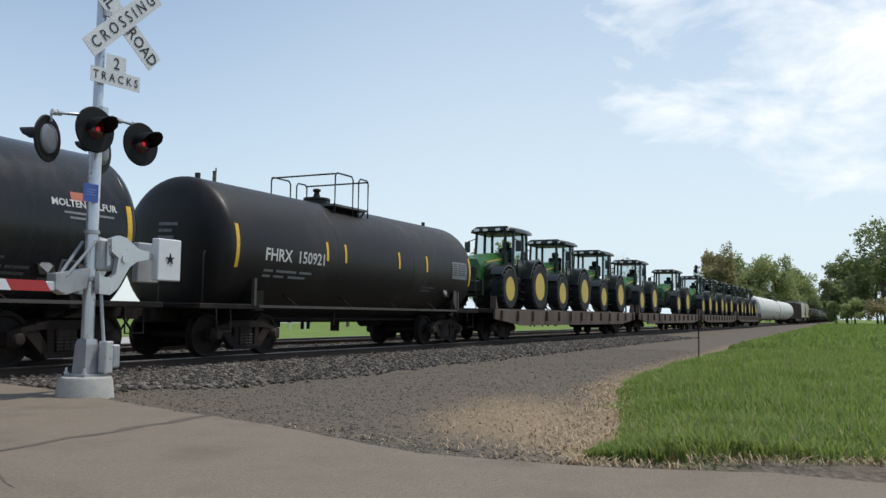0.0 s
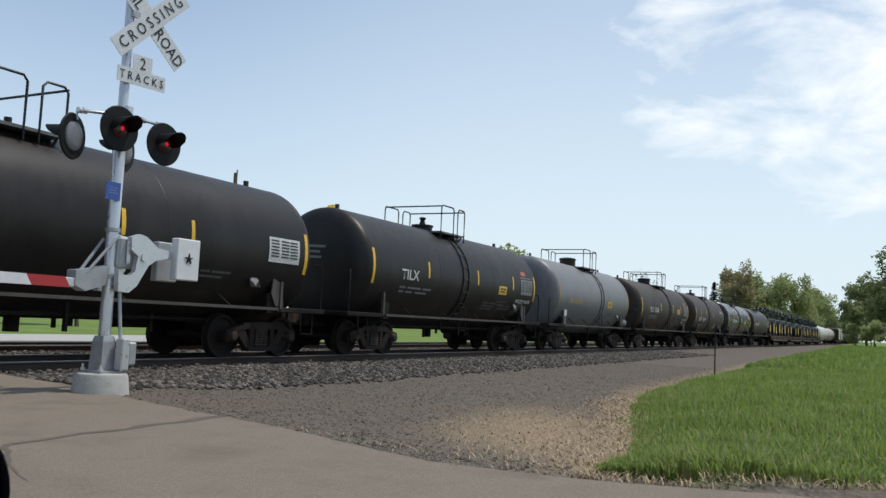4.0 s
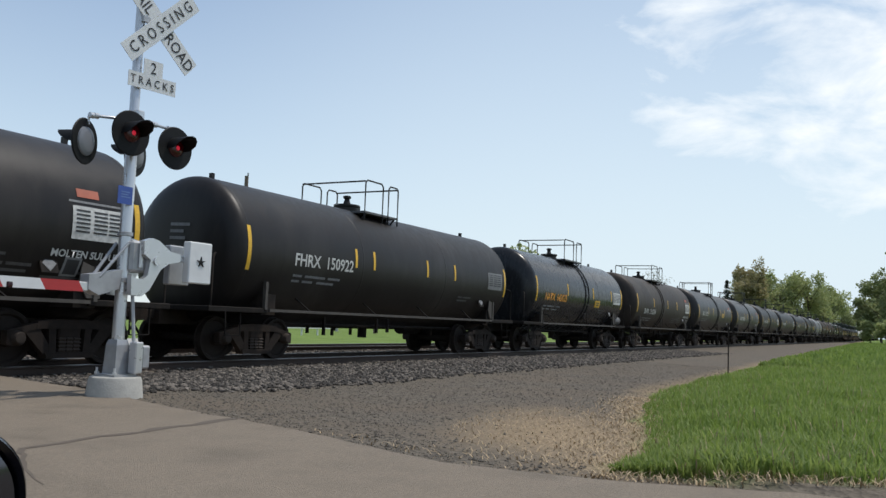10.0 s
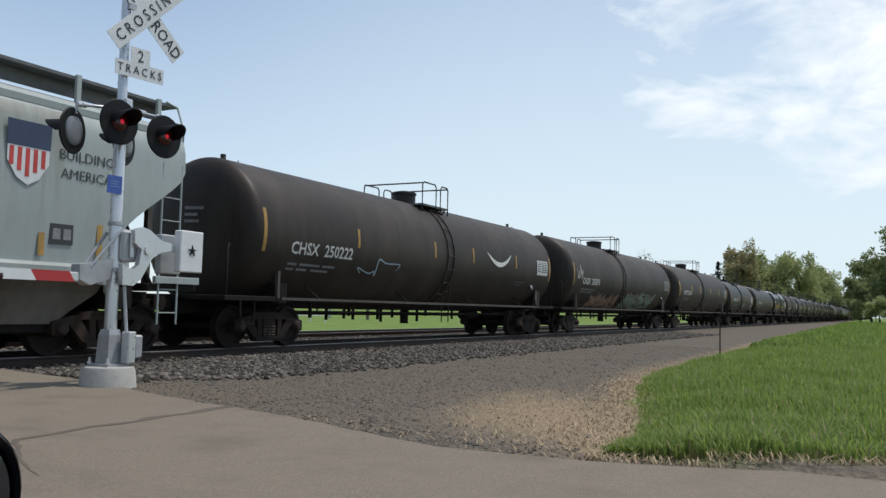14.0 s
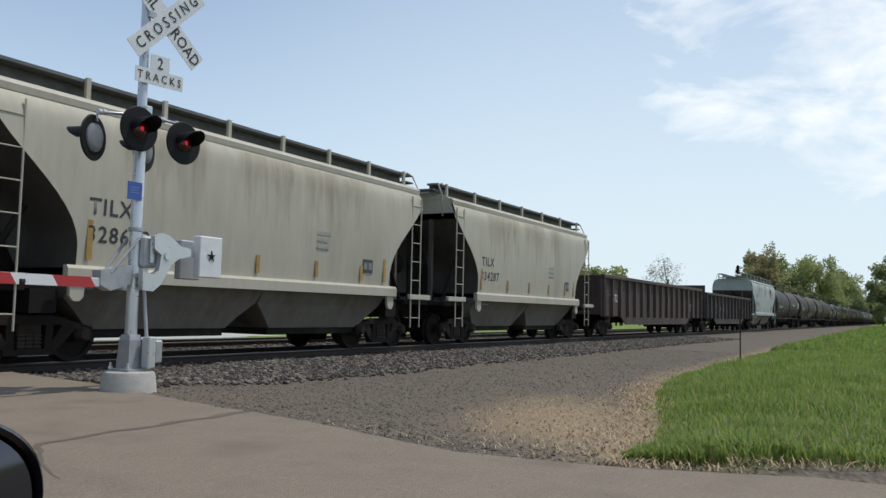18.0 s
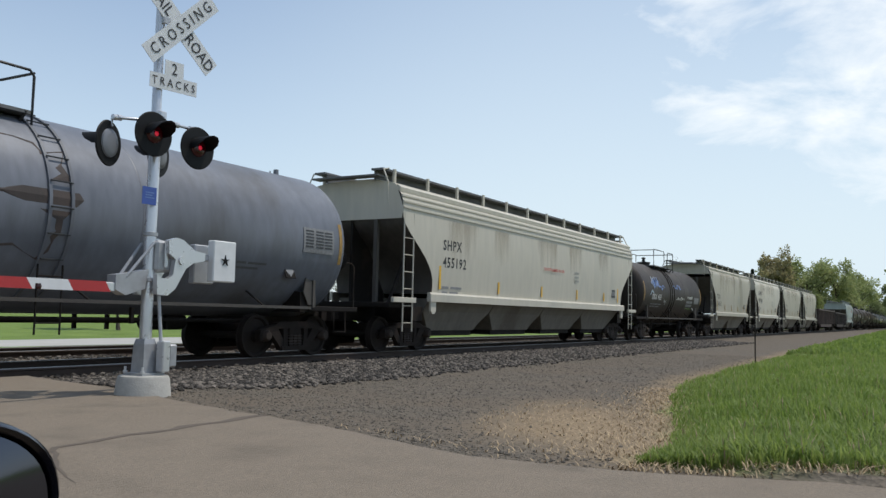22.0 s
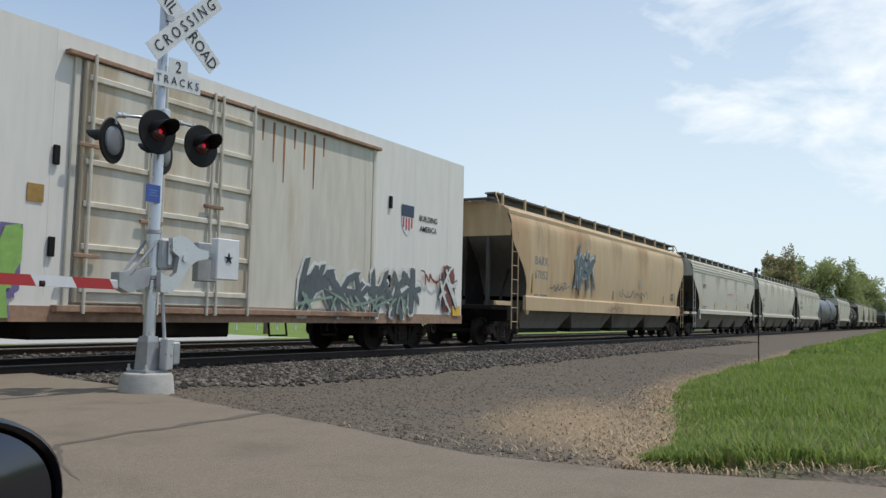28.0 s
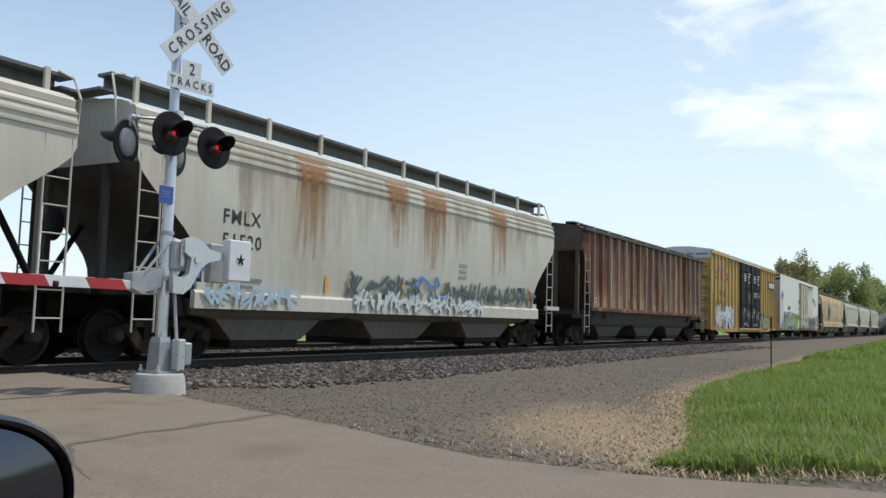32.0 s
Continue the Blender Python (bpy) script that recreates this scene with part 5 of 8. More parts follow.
        part("data_frame", drum_strip(e - 1.85, zc - 0.78, zc - 0.5, zc, ro + 0.003, 0.3), M_GREY_PAINT, shell, "small framed label")
        part("data_plate", drum_strip(e - 1.81, zc - 0.75, zc - 0.53, zc, ro + 0.006, 0.22), M_BLACK_PAINT, shell)
    if notice:
        low = zc - 0.22
        part("notice_panel", drum_strip(e - 1.84, low, low + 0.5, zc, ro + 0.004, 0.98), notice, shell, "pale printed notice panel")
        ink = M_BLACK_PAINT
        for k, x in enumerate((e - 1.78, e - 1.46, e - 1.18)):
            part("small_print", wrapped(bars([[(0, 0.25)]] * 6, 0.03, 1.1), x, low + 0.42, zc, ro + 0.009), ink, shell, "column of unreadable print")
    if placard:
        part("yellow_panel", drum_strip(placard_x, zc + placard_z, zc + placard_z + 0.27, zc, ro + 0.004, 0.62), placard, shell, "yellow notice panel")
        part("small_print", wrapped(bars([[(0, 0.42)], [(0, 0.36)]], 0.045, 1.0), placard_x + 0.1, zc + placard_z + 0.16, zc, ro + 0.009), M_BLACK_PAINT, shell)
    hold = part("placard_holder", shared("placard_holder", lambda: Shape().box(-0.15, 0.15, -0.02, 0.0, -0.15, 0.15, 0.008), M_UNDER), None, shell, "small framed hazard placard holder", at=pose(e - 2.1, -radius * 0.915, zc - 0.62, -20, 0, 0))
    part("placard", shared("placard", lambda: Shape().slab([(0, -0.12), (0.12, 0), (0, 0.12), (-0.12, 0)], 1, -0.026, -0.021), M_GREY_PAINT), None, hold)
    # end-of-tank small print
    part("small_print", shifted(bars([[(0, 0.5)], [(0, 0.35)], [(0, 0.4)]], 0.06, 1.2), 0, 0, 0), M_GREY_PAINT, shell, "faded marks on the tank end", at=pose(-e + 0.185, 0.2, zc + 0.42, 0, 2, -90))
    return car, shell, e, zc, ro


def body_rows(h, zs, z1, zt, yw, inset, roof):
    """Sections of a covered hopper: returns rings along z of (half length, half width, z)."""
    rows = []
    for k in range(15):
        z = zs + (zt - zs) * k / 14
        if z > z1:
            hx = h
        else:
            q = (z1 - z) / (z1 - zs)
            hx = h - inset * math.sin(min(1.0, q * 1.15) * math.pi / 2) ** 1.4
        q = (z - zs) / (zt - zs)
        y = yw - 0.05 * (1 - math.sin(math.pi * q)) - (0.16 * max(0, (q - 0.86) / 0.14) ** 2)
        rows.append((hx, y, z))
    return rows


def side_of(rows, z):
    for a, b in zip(rows, rows[1:]):
        if a[2] <= z <= b[2]:
            t = (z - a[2]) / (b[2] - a[2])
            return a[1] + t * (b[1] - a[1])
    return rows[-1][1]


def hopper_car(front, length, paint, label, mark, number, zt=3.92, zs=1.43, off=0.0, cut=0.88, sill_h=0.2, bays=3, grille=True, letters=M_BLACK_PAINT, tape=M_YELLOW_DIRTY,
               lines=0, group="freight train", slope=M_GRIME_SHADE, mark_dx=1.9, text_size=0.46, mark_z=3.0, walk_z=None, inset=1.45, sill_paint=None, end_paint=None, roof_rise=0.24, cut_z=0.70, web=True):
    """A covered grain or pellet hopper with curved sides, end slopes and funnel bays."""
    h = length / 2
    car = thing("covered_hopper", label, "hopper car", group)
    rolls(car, front - h + off)
    hb = h - cut
    z1 = zs + (zt - zs) * cut_z
    rows = body_rows(hb, zs, z1, zt, 1.52, inset, 0.3)
    s = Shape()
    nx = 14
    for sgn in (-1, 1):
        k0 = len(s.v)
        for hx, y, z in rows:
            for i in range(nx + 1):
                s.v.append((-hx + 2 * hx * i / nx, sgn * y, z))
        for r in range(len(rows) - 1):
            for i in range(nx):
                a = k0 + r * (nx + 1) + i
                s.f.append((a, a + 1, a + nx + 2, a + nx + 1))
    # roof
    k0 = len(s.v)
    ye = rows[-1][1]
    for j in range(11):
        a = math.pi * j / 10
        for x in (-hb, hb):
            s.v.append((x, -ye * math.cos(a), zt + roof_rise * math.sin(a) ** 0.8))
    for j in range(10):
        s.f.append((k0 + 2 * j, k0 + 2 * j + 1, k0 + 2 * j + 3, k0 + 2 * j + 2))
    body = part("body", s, paint, car, "curved painted side sheets and roof", 30)
    # end sheets: upright above, sloping in below; their dark colour includes the shade
    for d in (-1, 1):
        es = Shape()
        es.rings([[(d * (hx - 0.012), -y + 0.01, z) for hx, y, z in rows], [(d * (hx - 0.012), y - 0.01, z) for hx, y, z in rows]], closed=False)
        part("end_slope_sheet", es, slope, car, "grimy sloping end sheet with shade in its colour", 40)
        cap = [(-ye * math.cos(math.pi * j / 10), zt + roof_rise * math.sin(math.pi * j / 10) ** 0.8) for j in range(11)]
        part("end_panel", Shape().slab([(-1.46, z1), (1.46, z1)] + [(1.5, zt - 0.5), (ye, zt)] + list(reversed(cap[1:-1])) + [(-ye, zt), (-1.5, zt - 0.5)], 0, d * (hb - 0.05), d * (hb + 0.006)), end_paint or paint, car, "painted end panel")
        for y in (-0.72, 0.72):
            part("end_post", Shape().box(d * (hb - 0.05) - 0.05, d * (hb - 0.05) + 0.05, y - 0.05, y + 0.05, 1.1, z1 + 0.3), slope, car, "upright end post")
        part("end_platform", Shape().box(d * (h - 1.0) - 0.55, d * (h - 1.0) + 0.55, -1.45, 1.45, 1.06, 1.18, 0.012), M_UNDER, car, "end platform")
        # corner ladder on the near and far sides, down to the steps
        for y in (-1.5, 1.5):
            lad = ladder(car, d * (hb - 0.28), y, 0.5, z1 + 0.15, 0.42, 7, paint if not sill_paint else sill_paint, 0.018)
            part("ladder_foot", Shape().box(d * (h - 0.98) - 0.5, d * (h - 0.98) + 0.5, y - 0.05, y + 0.03, 1.18, 1.30, 0.008), paint if not sill_paint else sill_paint, car, "painted end sill angle")
            part("lift_bracket", Shape().slab([(d * (hb - inset) - 0.14, 1.34), (d * (hb - inset) + 0.14, 1.34), (d * (hb - inset) + 0.12, 1.0), (d * (hb - inset) + 0.05, 0.93), (d * (hb - inset) - 0.05, 0.93), (d * (hb - inset) - 0.12, 1.0)], 1, y - 0.03, y + 0.03), sill_paint or paint, car, "jacking bracket with an eye")
        part("brake_wheel", Shape().lathe([(d * (hb + 0.1), 0.25), (d * (hb + 0.12), 0.28), (d * (hb + 0.14), 0.25)], 0, 18, (0, 0.3, 2.2)).rod((d * (hb), 0.3, 2.2), (d * (hb + 0.12), 0.3, 2.2), 0.03, 6).box(d * (hb + 0.12) - 0.01, d * (hb + 0.12) + 0.01, 0.05, 0.55, 2.18, 2.22), M_UNDER, car, "round hand brake wheel", 40) if d < 0 else None
        truck(car, d * (h - 1.95))
        # added plate, no known part: blocks the camera's view of sky here
        if web:
            part("end_web", Shape().slab([(d * (hb - 0.02), 1.1), (d * (hb - 0.02), z1 + 0.1), (d * (hb - 0.35), z1), (d * (hb - inset - 0.2), 1.1)], 1, -0.03, 0.03), M_UNDER, car, "dark plate added to hide the sky under the end slope")
        part("bolster_plate", Shape().box(d * (h - 1.95) - 0.22, d * (h - 1.95) + 0.22, -1.3, 1.3, 0.75, 1.1), M_UNDER, car)
        for y in (-1, 1):
            part("slope_brace", Shape().rod((d * (hb - 0.2), y, 1.15), (d * (hb - 0.9), y, 2.3), 0.05, 6), M_UNDER, car)
    for y in (-1, 1):
        part("side_sill", Shape().slab([(y * 1.46, zs - sill_h), (y * 1.57, zs - sill_h), (y * 1.57, zs - 0.02), (y * 1.53, zs + 0.03), (y * 1.46, zs + 0.03)], 0, -hb + inset - 0.2, hb - inset + 0.2), sill_paint or paint, car, "bright side sill")
        part("top_chord", Shape().slab([(y * (ye - 0.02), zt - 0.06), (y * (ye + 0.09), zt - 0.1), (y * (ye + 0.1), zt + 0.0), (y * (ye + 0.03), zt + 0.06), (y * (ye - 0.02), zt + 0.06)], 0, -hb, hb), paint, car, "rounded top chord")
        for k in range(lines):
            zz = zt - 0.2 - 0.14 * k
            yy = side_of(rows, zz)
            part("side_rib", Shape().slab([(y * (yy - 0.01), zz - 0.03), (y * (yy + 0.03), zz - 0.02), (y * (yy + 0.03), zz + 0.02), (y * (yy - 0.01), zz + 0.03)], 0, -hb, hb), paint, car, "pressed rib below the roof")
    part("center_sill", Shape().box(-h + 0.4, h - 0.4, -0.2, 0.2, 0.72, 1.05), M_UNDER, car)
    # funnel bays
    span = 2 * (hb - inset)
    pull, low = (0.62, 0.5) if web else (1.25, 0.34)
    for k in range(bays):
        c = -hb + inset + span * (k + 0.5) / bays
        w = span / bays / 2
        quad = lambda a, y, z: [(c - a, -y, z), (c + a, -y, z), (c + a, y, z), (c - a, y, z)]
        part("hopper_bay", Shape().rings([quad(w, 1.42, zs - 0.12), quad(w - 0.03, 1.2, 0.98 if web else 0.8), quad(w - 0.6 * pull, 1.08, 0.72), quad(w - pull, 1.0, low)]), M_BAY, car, "grimy funnel bay, darkened for shade")
        part("outlet_gate", Shape().box(c - w + pull, c + w - pull, -0.95, 0.95, low - 0.14, low + 0.02, 0.015), M_UNDER, car, "sliding outlet gate")
    # roof walk and hatches
    wz = walk_z or zt + 0.46
    part("hatch_trough", Shape().box(-hb + 0.7, hb - 0.7, -0.32, 0.32, zt + roof_rise - 0.06, zt + roof_rise + 0.14, 0.03), M_GRATE, car, "long roof hatch covers")
    for y in (-1, 1):
        part("roof_walk", Shape().box(-hb - 0.2, hb + 0.2, y * 0.86 - 0.17, y * 0.86 + 0.17, wz - 0.05, wz, 0), M_GRATE, car, "grated roof walk")
        part("roof_walk_edge", Shape().box(-hb - 0.1, hb + 0.1, y * 0.72 - 0.012, y * 0.72 + 0.012, wz - 0.27, wz - 0.03), M_GRATE, car, "dark grating edge")
        n = int(hb * 2 / 1.55)
        up = shared("walk_stanchion%s|%.2f" % (paint.name, wz), lambda: Shape().box(-0.04, 0.04, -0.03, 0.03, zt + 0.12, wz + 0.02), paint)
        for k in range(n + 1):
            part("walk_stanchion", up, None, car, at=pose(-hb + 0.25 + (2 * hb - 0.5) * k / n, y * 1.06, 0))
    for d in (-1, 1):
        x = d * (hb + 0.2)
        ez = zt + roof_rise + 0.05
        part("end_walk", Shape().box(x - 0.16, x + 0.16, -0.98, 0.98, ez - 0.04, ez), M_GRATE, car, "grated end walk")
        for y in (-1, 1):
            part("corner_grab", Shape().pipe([(x, y * 1.2, zt - 0.45), (x + d * 0.03, y * 1.2, zt + 0.1), (x, y * 1.05, wz - 0.04), (x - d * 0.25, y * 1.03, wz + 0.02)], 0.02), paint, car, "bent corner grab iron", 50)
    couplers(car, h)
    if front < 0:
        rg = random.Random(int(-front))
        for k in range(5):
            w = rg.uniform(1.2, 2.6)
            rust_stain(body, rows, -hb + inset + 0.3 + (2 * (hb - inset) - 3.2) * k / 4 + rg.uniform(-0.4, 0.4), w, zt - 0.15 - 0.14 * lines, zs + 0.06, M_DIRT_STAIN, "faint brown dirt runs")
    # tape and marks
    for k, f in enumerate((-0.955, -0.5, -0.08, 0.34, 0.72, 0.94)):
        x = f * (hb - inset)
        y = side_of(rows, zs + 0.5) + 0.006
        part("reflective_tape", Shape().box(x - 0.05, x + 0.05, -y - 0.004, -y, zs + 0.12, zs + (1.1 if k == 0 else 0.65 if k == 5 else 0.45)), tape, body, "dirty yellow reflective tape")
    x0 = -hb + mark_dx
    for txt, z in ((mark, mark_z), (number, mark_z - text_size * 1.1)):
        if txt:
            me = lettering(txt, text_size * 0.92, 0.006, 1.16)
            lo = min(v.co.x for v in me.vertices)
            y = max(side_of(rows, z + d) for d in (-0.2, 0, 0.2))
            shifted(me, x0 - lo, -y, z)
            d = text_size * 0.42
            lo_y, hi_y = side_of(rows, z - d), side_of(rows, z + d)
            bulge = max(side_of(rows, z - d + 2 * d * q / 12) - lo_y - (hi_y - lo_y) * q / 12 for q in range(13))
            for v in me.vertices:
                v.co.y = -(lo_y + (hi_y - lo_y) * (v.co.z - z + d) / (2 * d)) - bulge - 0.005
            part("reporting_mark", me, letters, body, "stencilled lettering " + txt)
    part("small_print", shifted(bars([[(0, 0.35), (0.45, 0.6)], [(0, 0.3), (0.4, 0.45)]], 0.06, 1.2), x0, -side_of(rows, mark_z - 1.05) - 0.01, mark_z - 1.1), M_GREY_PAINT, body, "faded small print")
    part("small_print", shifted(bars([[(0, 0.45)], [(0, 0.4)], [(0, 0.42)]], 0.07, 1.0), hb * 0.25, -side_of(rows, zs + 1.0) - 0.01, zs + 1.0), M_FAINT, body, "faded small print")
    if grille:
        part("data_panel", Shape().box(hb - inset - 1.15, hb - inset - 0.75, -side_of(rows, zs + 0.45) - 0.008, -side_of(rows, zs + 0.45), zs + 0.3, zs + 0.6), M_BLACK_PAINT, body, "small black data panel")
        part("small_print", shifted(bars([[(0, 0.13), (0.18, 0.13)]], 0.16), hb - inset - 1.1, -side_of(rows, zs + 0.45) - 0.012, zs + 0.37), M_GREY_PAINT, body)
    return car, body, hb, rows


def stain_material(name, colour, strength, fine, low, high):
    """A thin stain in downward streaks, densest at its top, fading out at its sides; the paint shows through."""
    m = bpy.data.materials.new(name)
    m.use_nodes = True
    n, l = m.node_tree.nodes, m.node_tree.links
    b = n["Principled BSDF"]
    b.inputs["Base Color"].default_value, b.inputs["Roughness"].default_value = (*colour, 1), 0.8
    at = n.new("ShaderNodeAttribute")
    at.attribute_name = "fade"
    co = n.new("ShaderNodeTexCoord")
    mp = n.new("ShaderNodeMapping")
    mp.inputs["Scale"].default_value = (fine, 1.0, 0.5)
    l.new(co.outputs["Object"], mp.inputs["Vector"])
    no = n.new("ShaderNodeTexNoise")
    no.inputs["Scale"].default_value, no.inputs["Detail"].default_value = 1.6, 5
    l.new(mp.outputs["Vector"], no.inputs["Vector"])
    add = n.new("ShaderNodeMath")
    l.new(no.outputs["Fac"], add.inputs[0])
    l.new(at.outputs["Fac"], add.inputs[1])
    cut = n.new("ShaderNodeMapRange")
    for k, v in zip(("From Min", "From Max", "To Min", "To Max"), (low, high, 0.0, strength)):
        cut.inputs[k].default_value = v
    l.new(add.outputs["Value"], cut.inputs["Value"])
    clear = n.new("ShaderNodeBsdfTransparent")
    mx = n.new("ShaderNodeMixShader")
    l.new(cut.outputs["Result"], mx.inputs[0])
    l.new(clear.outputs[0], mx.inputs[1])
    l.new(b.outputs[0], mx.inputs[2])
    l.new(mx.outputs[0], n["Material Output"].inputs["Surface"])
    return m


M_RUST_STAIN = stain_material("orange_rust_stain", (0.27, 0.12, 0.045), 0.9, 6.0, 0.72, 1.3)
M_CHALK_STAIN = stain_material("chalky_cream_stain", (0.44, 0.27, 0.14), 0.8, 5.0, 0.75, 1.35)
M_DIRT_STAIN = stain_material("brown_dirt_stain", (0.2, 0.155, 0.1), 0.3, 4.0, 0.95, 1.4)


def rust_stain(body, rows, x0, w, z0, z1, material, label):
    """A stain that follows the near side sheet from z0 down to z1."""
    nx, nz = 8, 14
    verts, fade = [], []
    for i in range(nz + 1):
        t = i / nz
        z = z0 + (z1 - z0) * t
        for j in range(nx + 1):
            q = j / nx
            verts.append((x0 + w * q, -side_of(rows, min(z, rows[-1][2])) - (0.036 if z > 3.3 else 0.006), z))
            fade.append((0.85 - (0.62 if material is M_RUST_STAIN else 0.75) * t ** 0.9) * min(1.0, 4.0 * q, 4.0 * (1 - q)))
    me = bpy.data.meshes.new("rust_stain")
    me.from_pydata(verts, [], [(i * (nx + 1) + j, i * (nx + 1) + j + 1, (i + 1) * (nx + 1) + j + 1, (i + 1) * (nx + 1) + j) for i in range(nz) for j in range(nx)])
    at = me.attributes.new("fade", "FLOAT", "POINT")
    for k, f in enumerate(fade):
        at.data[k].value = f
    ob = part("rust_stain" if material is M_RUST_STAIN else "dirt_stain", me, material, body, label)
    ob.visible_shadow = False
    return ob


def underparts(car, h, tc, deck=0.9):
    couplers(car, h)
    for d in (-1, 1):
        truck(car, d * tc)
        part("bolster_plate", Shape().box(d * tc - 0.25, d * tc + 0.25, -1.3, 1.3, 0.7, deck + 0.02), M_UNDER, car)
    part("center_sill", Shape().box(-h + 0.4, h - 0.4, -0.2, 0.2, 0.66, deck), M_UNDER, car)
    rg = random.Random(int(h * 100))
    s = Shape().rod((-tc + 1, -0.7, 0.66), (tc - 1, -0.7, 0.66), 0.03, 6)
    for k in range(8):
        x = rg.uniform(-tc + 1.5, tc - 1.5)
        s.box(x - 0.03, x + 0.03, -0.74, -0.68, 0.45, deck)
    part("brake_rigging", s, M_UNDER, car, "pipes and hangers under the floor")


def sweep(s, pts, thick, rg):
    """A ribbon of paint through the points, pointed at its ends."""
    out = []
    for k in range(len(pts) - 1):
        p0, p1, p2, p3 = (Vector(pts[max(0, min(len(pts) - 1, k + q))]) for q in (-1, 0, 1, 2))
        for j in range(5):
            t = j / 5
            out.append(0.5 * (2 * p1 + (p2 - p0) * t + (2 * p0 - 5 * p1 + 4 * p2 - p3) * t * t + (3 * p1 - p0 - 3 * p2 + p3) * t ** 3))
    out.append(Vector(pts[-1]))
    rows = []
    for k, p in enumerate(out):
        d = (out[min(k + 1, len(out) - 1)] - out[max(k - 1, 0)]).normalized()
        f = k / (len(out) - 1)
        w = thick * (0.55 + 0.6 * math.sin(math.pi * f)) * rg.uniform(0.9, 1.1)
        rows.append([(p.x - d.y * w, -0.0004 * k, p.y + d.x * w), (p.x + d.y * w, -0.0004 * k, p.y - d.x * w)])
    s.rings(rows, closed=False)


def strokes(seed, w, h, n, thick, grow=1.0):
    """Sprayed marks within a w by h field, as flat meshes: interlocking slanted bars with pointed ends, or one thin running scrawl."""
    rg = random.Random(seed)
    out = []
    if thick < 0.045:
        pts = []
        for k in range(3 * n + 1):
            z = rg.choice((0.08, 0.3, 0.5, 0.72, 0.95)) * 0.8 + 0.2 * rg.random()
            pts.append((w * k / (3.0 * n) + rg.uniform(-0.55, 0.45) * w / n, h * z))
        s = Shape()
        sweep(s, pts, thick * grow, rg)
        out.append(s)
    else:
        cell = w / n
        for k in range(n):
            for q in range(4):
                tilt = rg.choice((-70, -50, -20, 15, 40, 62, 80)) + rg.uniform(-9, 9)
                reach = rg.uniform(0.3, 0.5) * (h if abs(tilt) > 35 else cell * 1.2)
                c = Vector((cell * (k + 0.5 + rg.uniform(-0.45, 0.45)), h * rg.uniform(0.32, 0.68)))
                d = Vector((math.cos(radians(tilt)), math.sin(radians(tilt))))
                m = Vector((-d.y, d.x)) * thick * 0.8
                g = thick * (grow - 1.0) * 0.8
                m *= 1 + (grow - 1.0) * 0.8
                a0, b0, bend = c - d * (reach + g), c + d * (reach + g), m * rg.uniform(-1.2, 1.2)
                s = Shape()
                y = -0.0007 * (q + 4 * (k % 3))
                ring = [a0 - m, c - m * 0.8 + bend, b0 - m * 0.4, b0 + d * thick * rg.uniform(0.4, 1.6), b0 + m * 1.1, c + m * 0.8 + bend, a0 + m * 0.7, a0 - d * thick * rg.uniform(0.1, 0.9)]
                s.add([(min(max(v.x, -0.1), w + 0.1), y, min(max(v.y, -0.02), h + 0.05)) for v in ring] + [(c.x + bend.x, y, min(max(c.y + bend.y, 0), h))], [(j, (j + 1) % 8, 8) for j in range(8)])
                out.append(s)
    joined = Shape()
    for s in out:
        joined.add(s.v, s.f)
    me = bpy.data.meshes.new("graffiti")
    me.from_pydata(joined.v, [], joined.f)
    return [me]


def blob(seed, w, h, n=26):
    """A ragged filled patch of sprayed paint."""
    rg = random.Random(seed)
    pts = []
    for k in range(n):
        a = 2 * math.pi * k / n
        r = rg.uniform(0.72, 1.05)
        pts.append((w / 2 + w / 2 * r * math.copysign(abs(math.cos(a)) ** 0.6, math.cos(a)), 0, h / 2 + h / 2 * r * math.copysign(abs(math.sin(a)) ** 0.6, math.sin(a))))
    me = bpy.data.meshes.new("graffiti")
    me.from_pydata(pts + [(w / 2, 0, h / 2)], [], [(k, (k + 1) % n, n) for k in range(n)])
    return me


def graffiti(parent, seed, x, z, w, h, y, fill, lines, n=6, thick=0.06, drum=None, extra=None):
    """Sprayed lettering that cannot be read: filled patch and outline strokes. drum: (zc, radius) for a tank side."""
    layers = [([blob(seed, w, h)], fill, 0.0)] if fill else []
    layers += [(strokes(seed + 2, w, h, n, thick, 1.7), extra, 0.003)] if extra else []
    layers += [(strokes(seed + 2, w, h, n, thick), lines, 0.018)]
    for meshes, mt, lift in layers:
        for k, me in enumerate(meshes):
            if drum:
                wrapped(me, x, z, drum[0], drum[1] + 0.004 + lift + 0.0009 * (k % 3))
            else:
                shifted(me, x, y - 0.003 - lift - 0.0009 * (k % 3), z)
            part("graffiti", me, mt, parent, "sprayed graffiti")


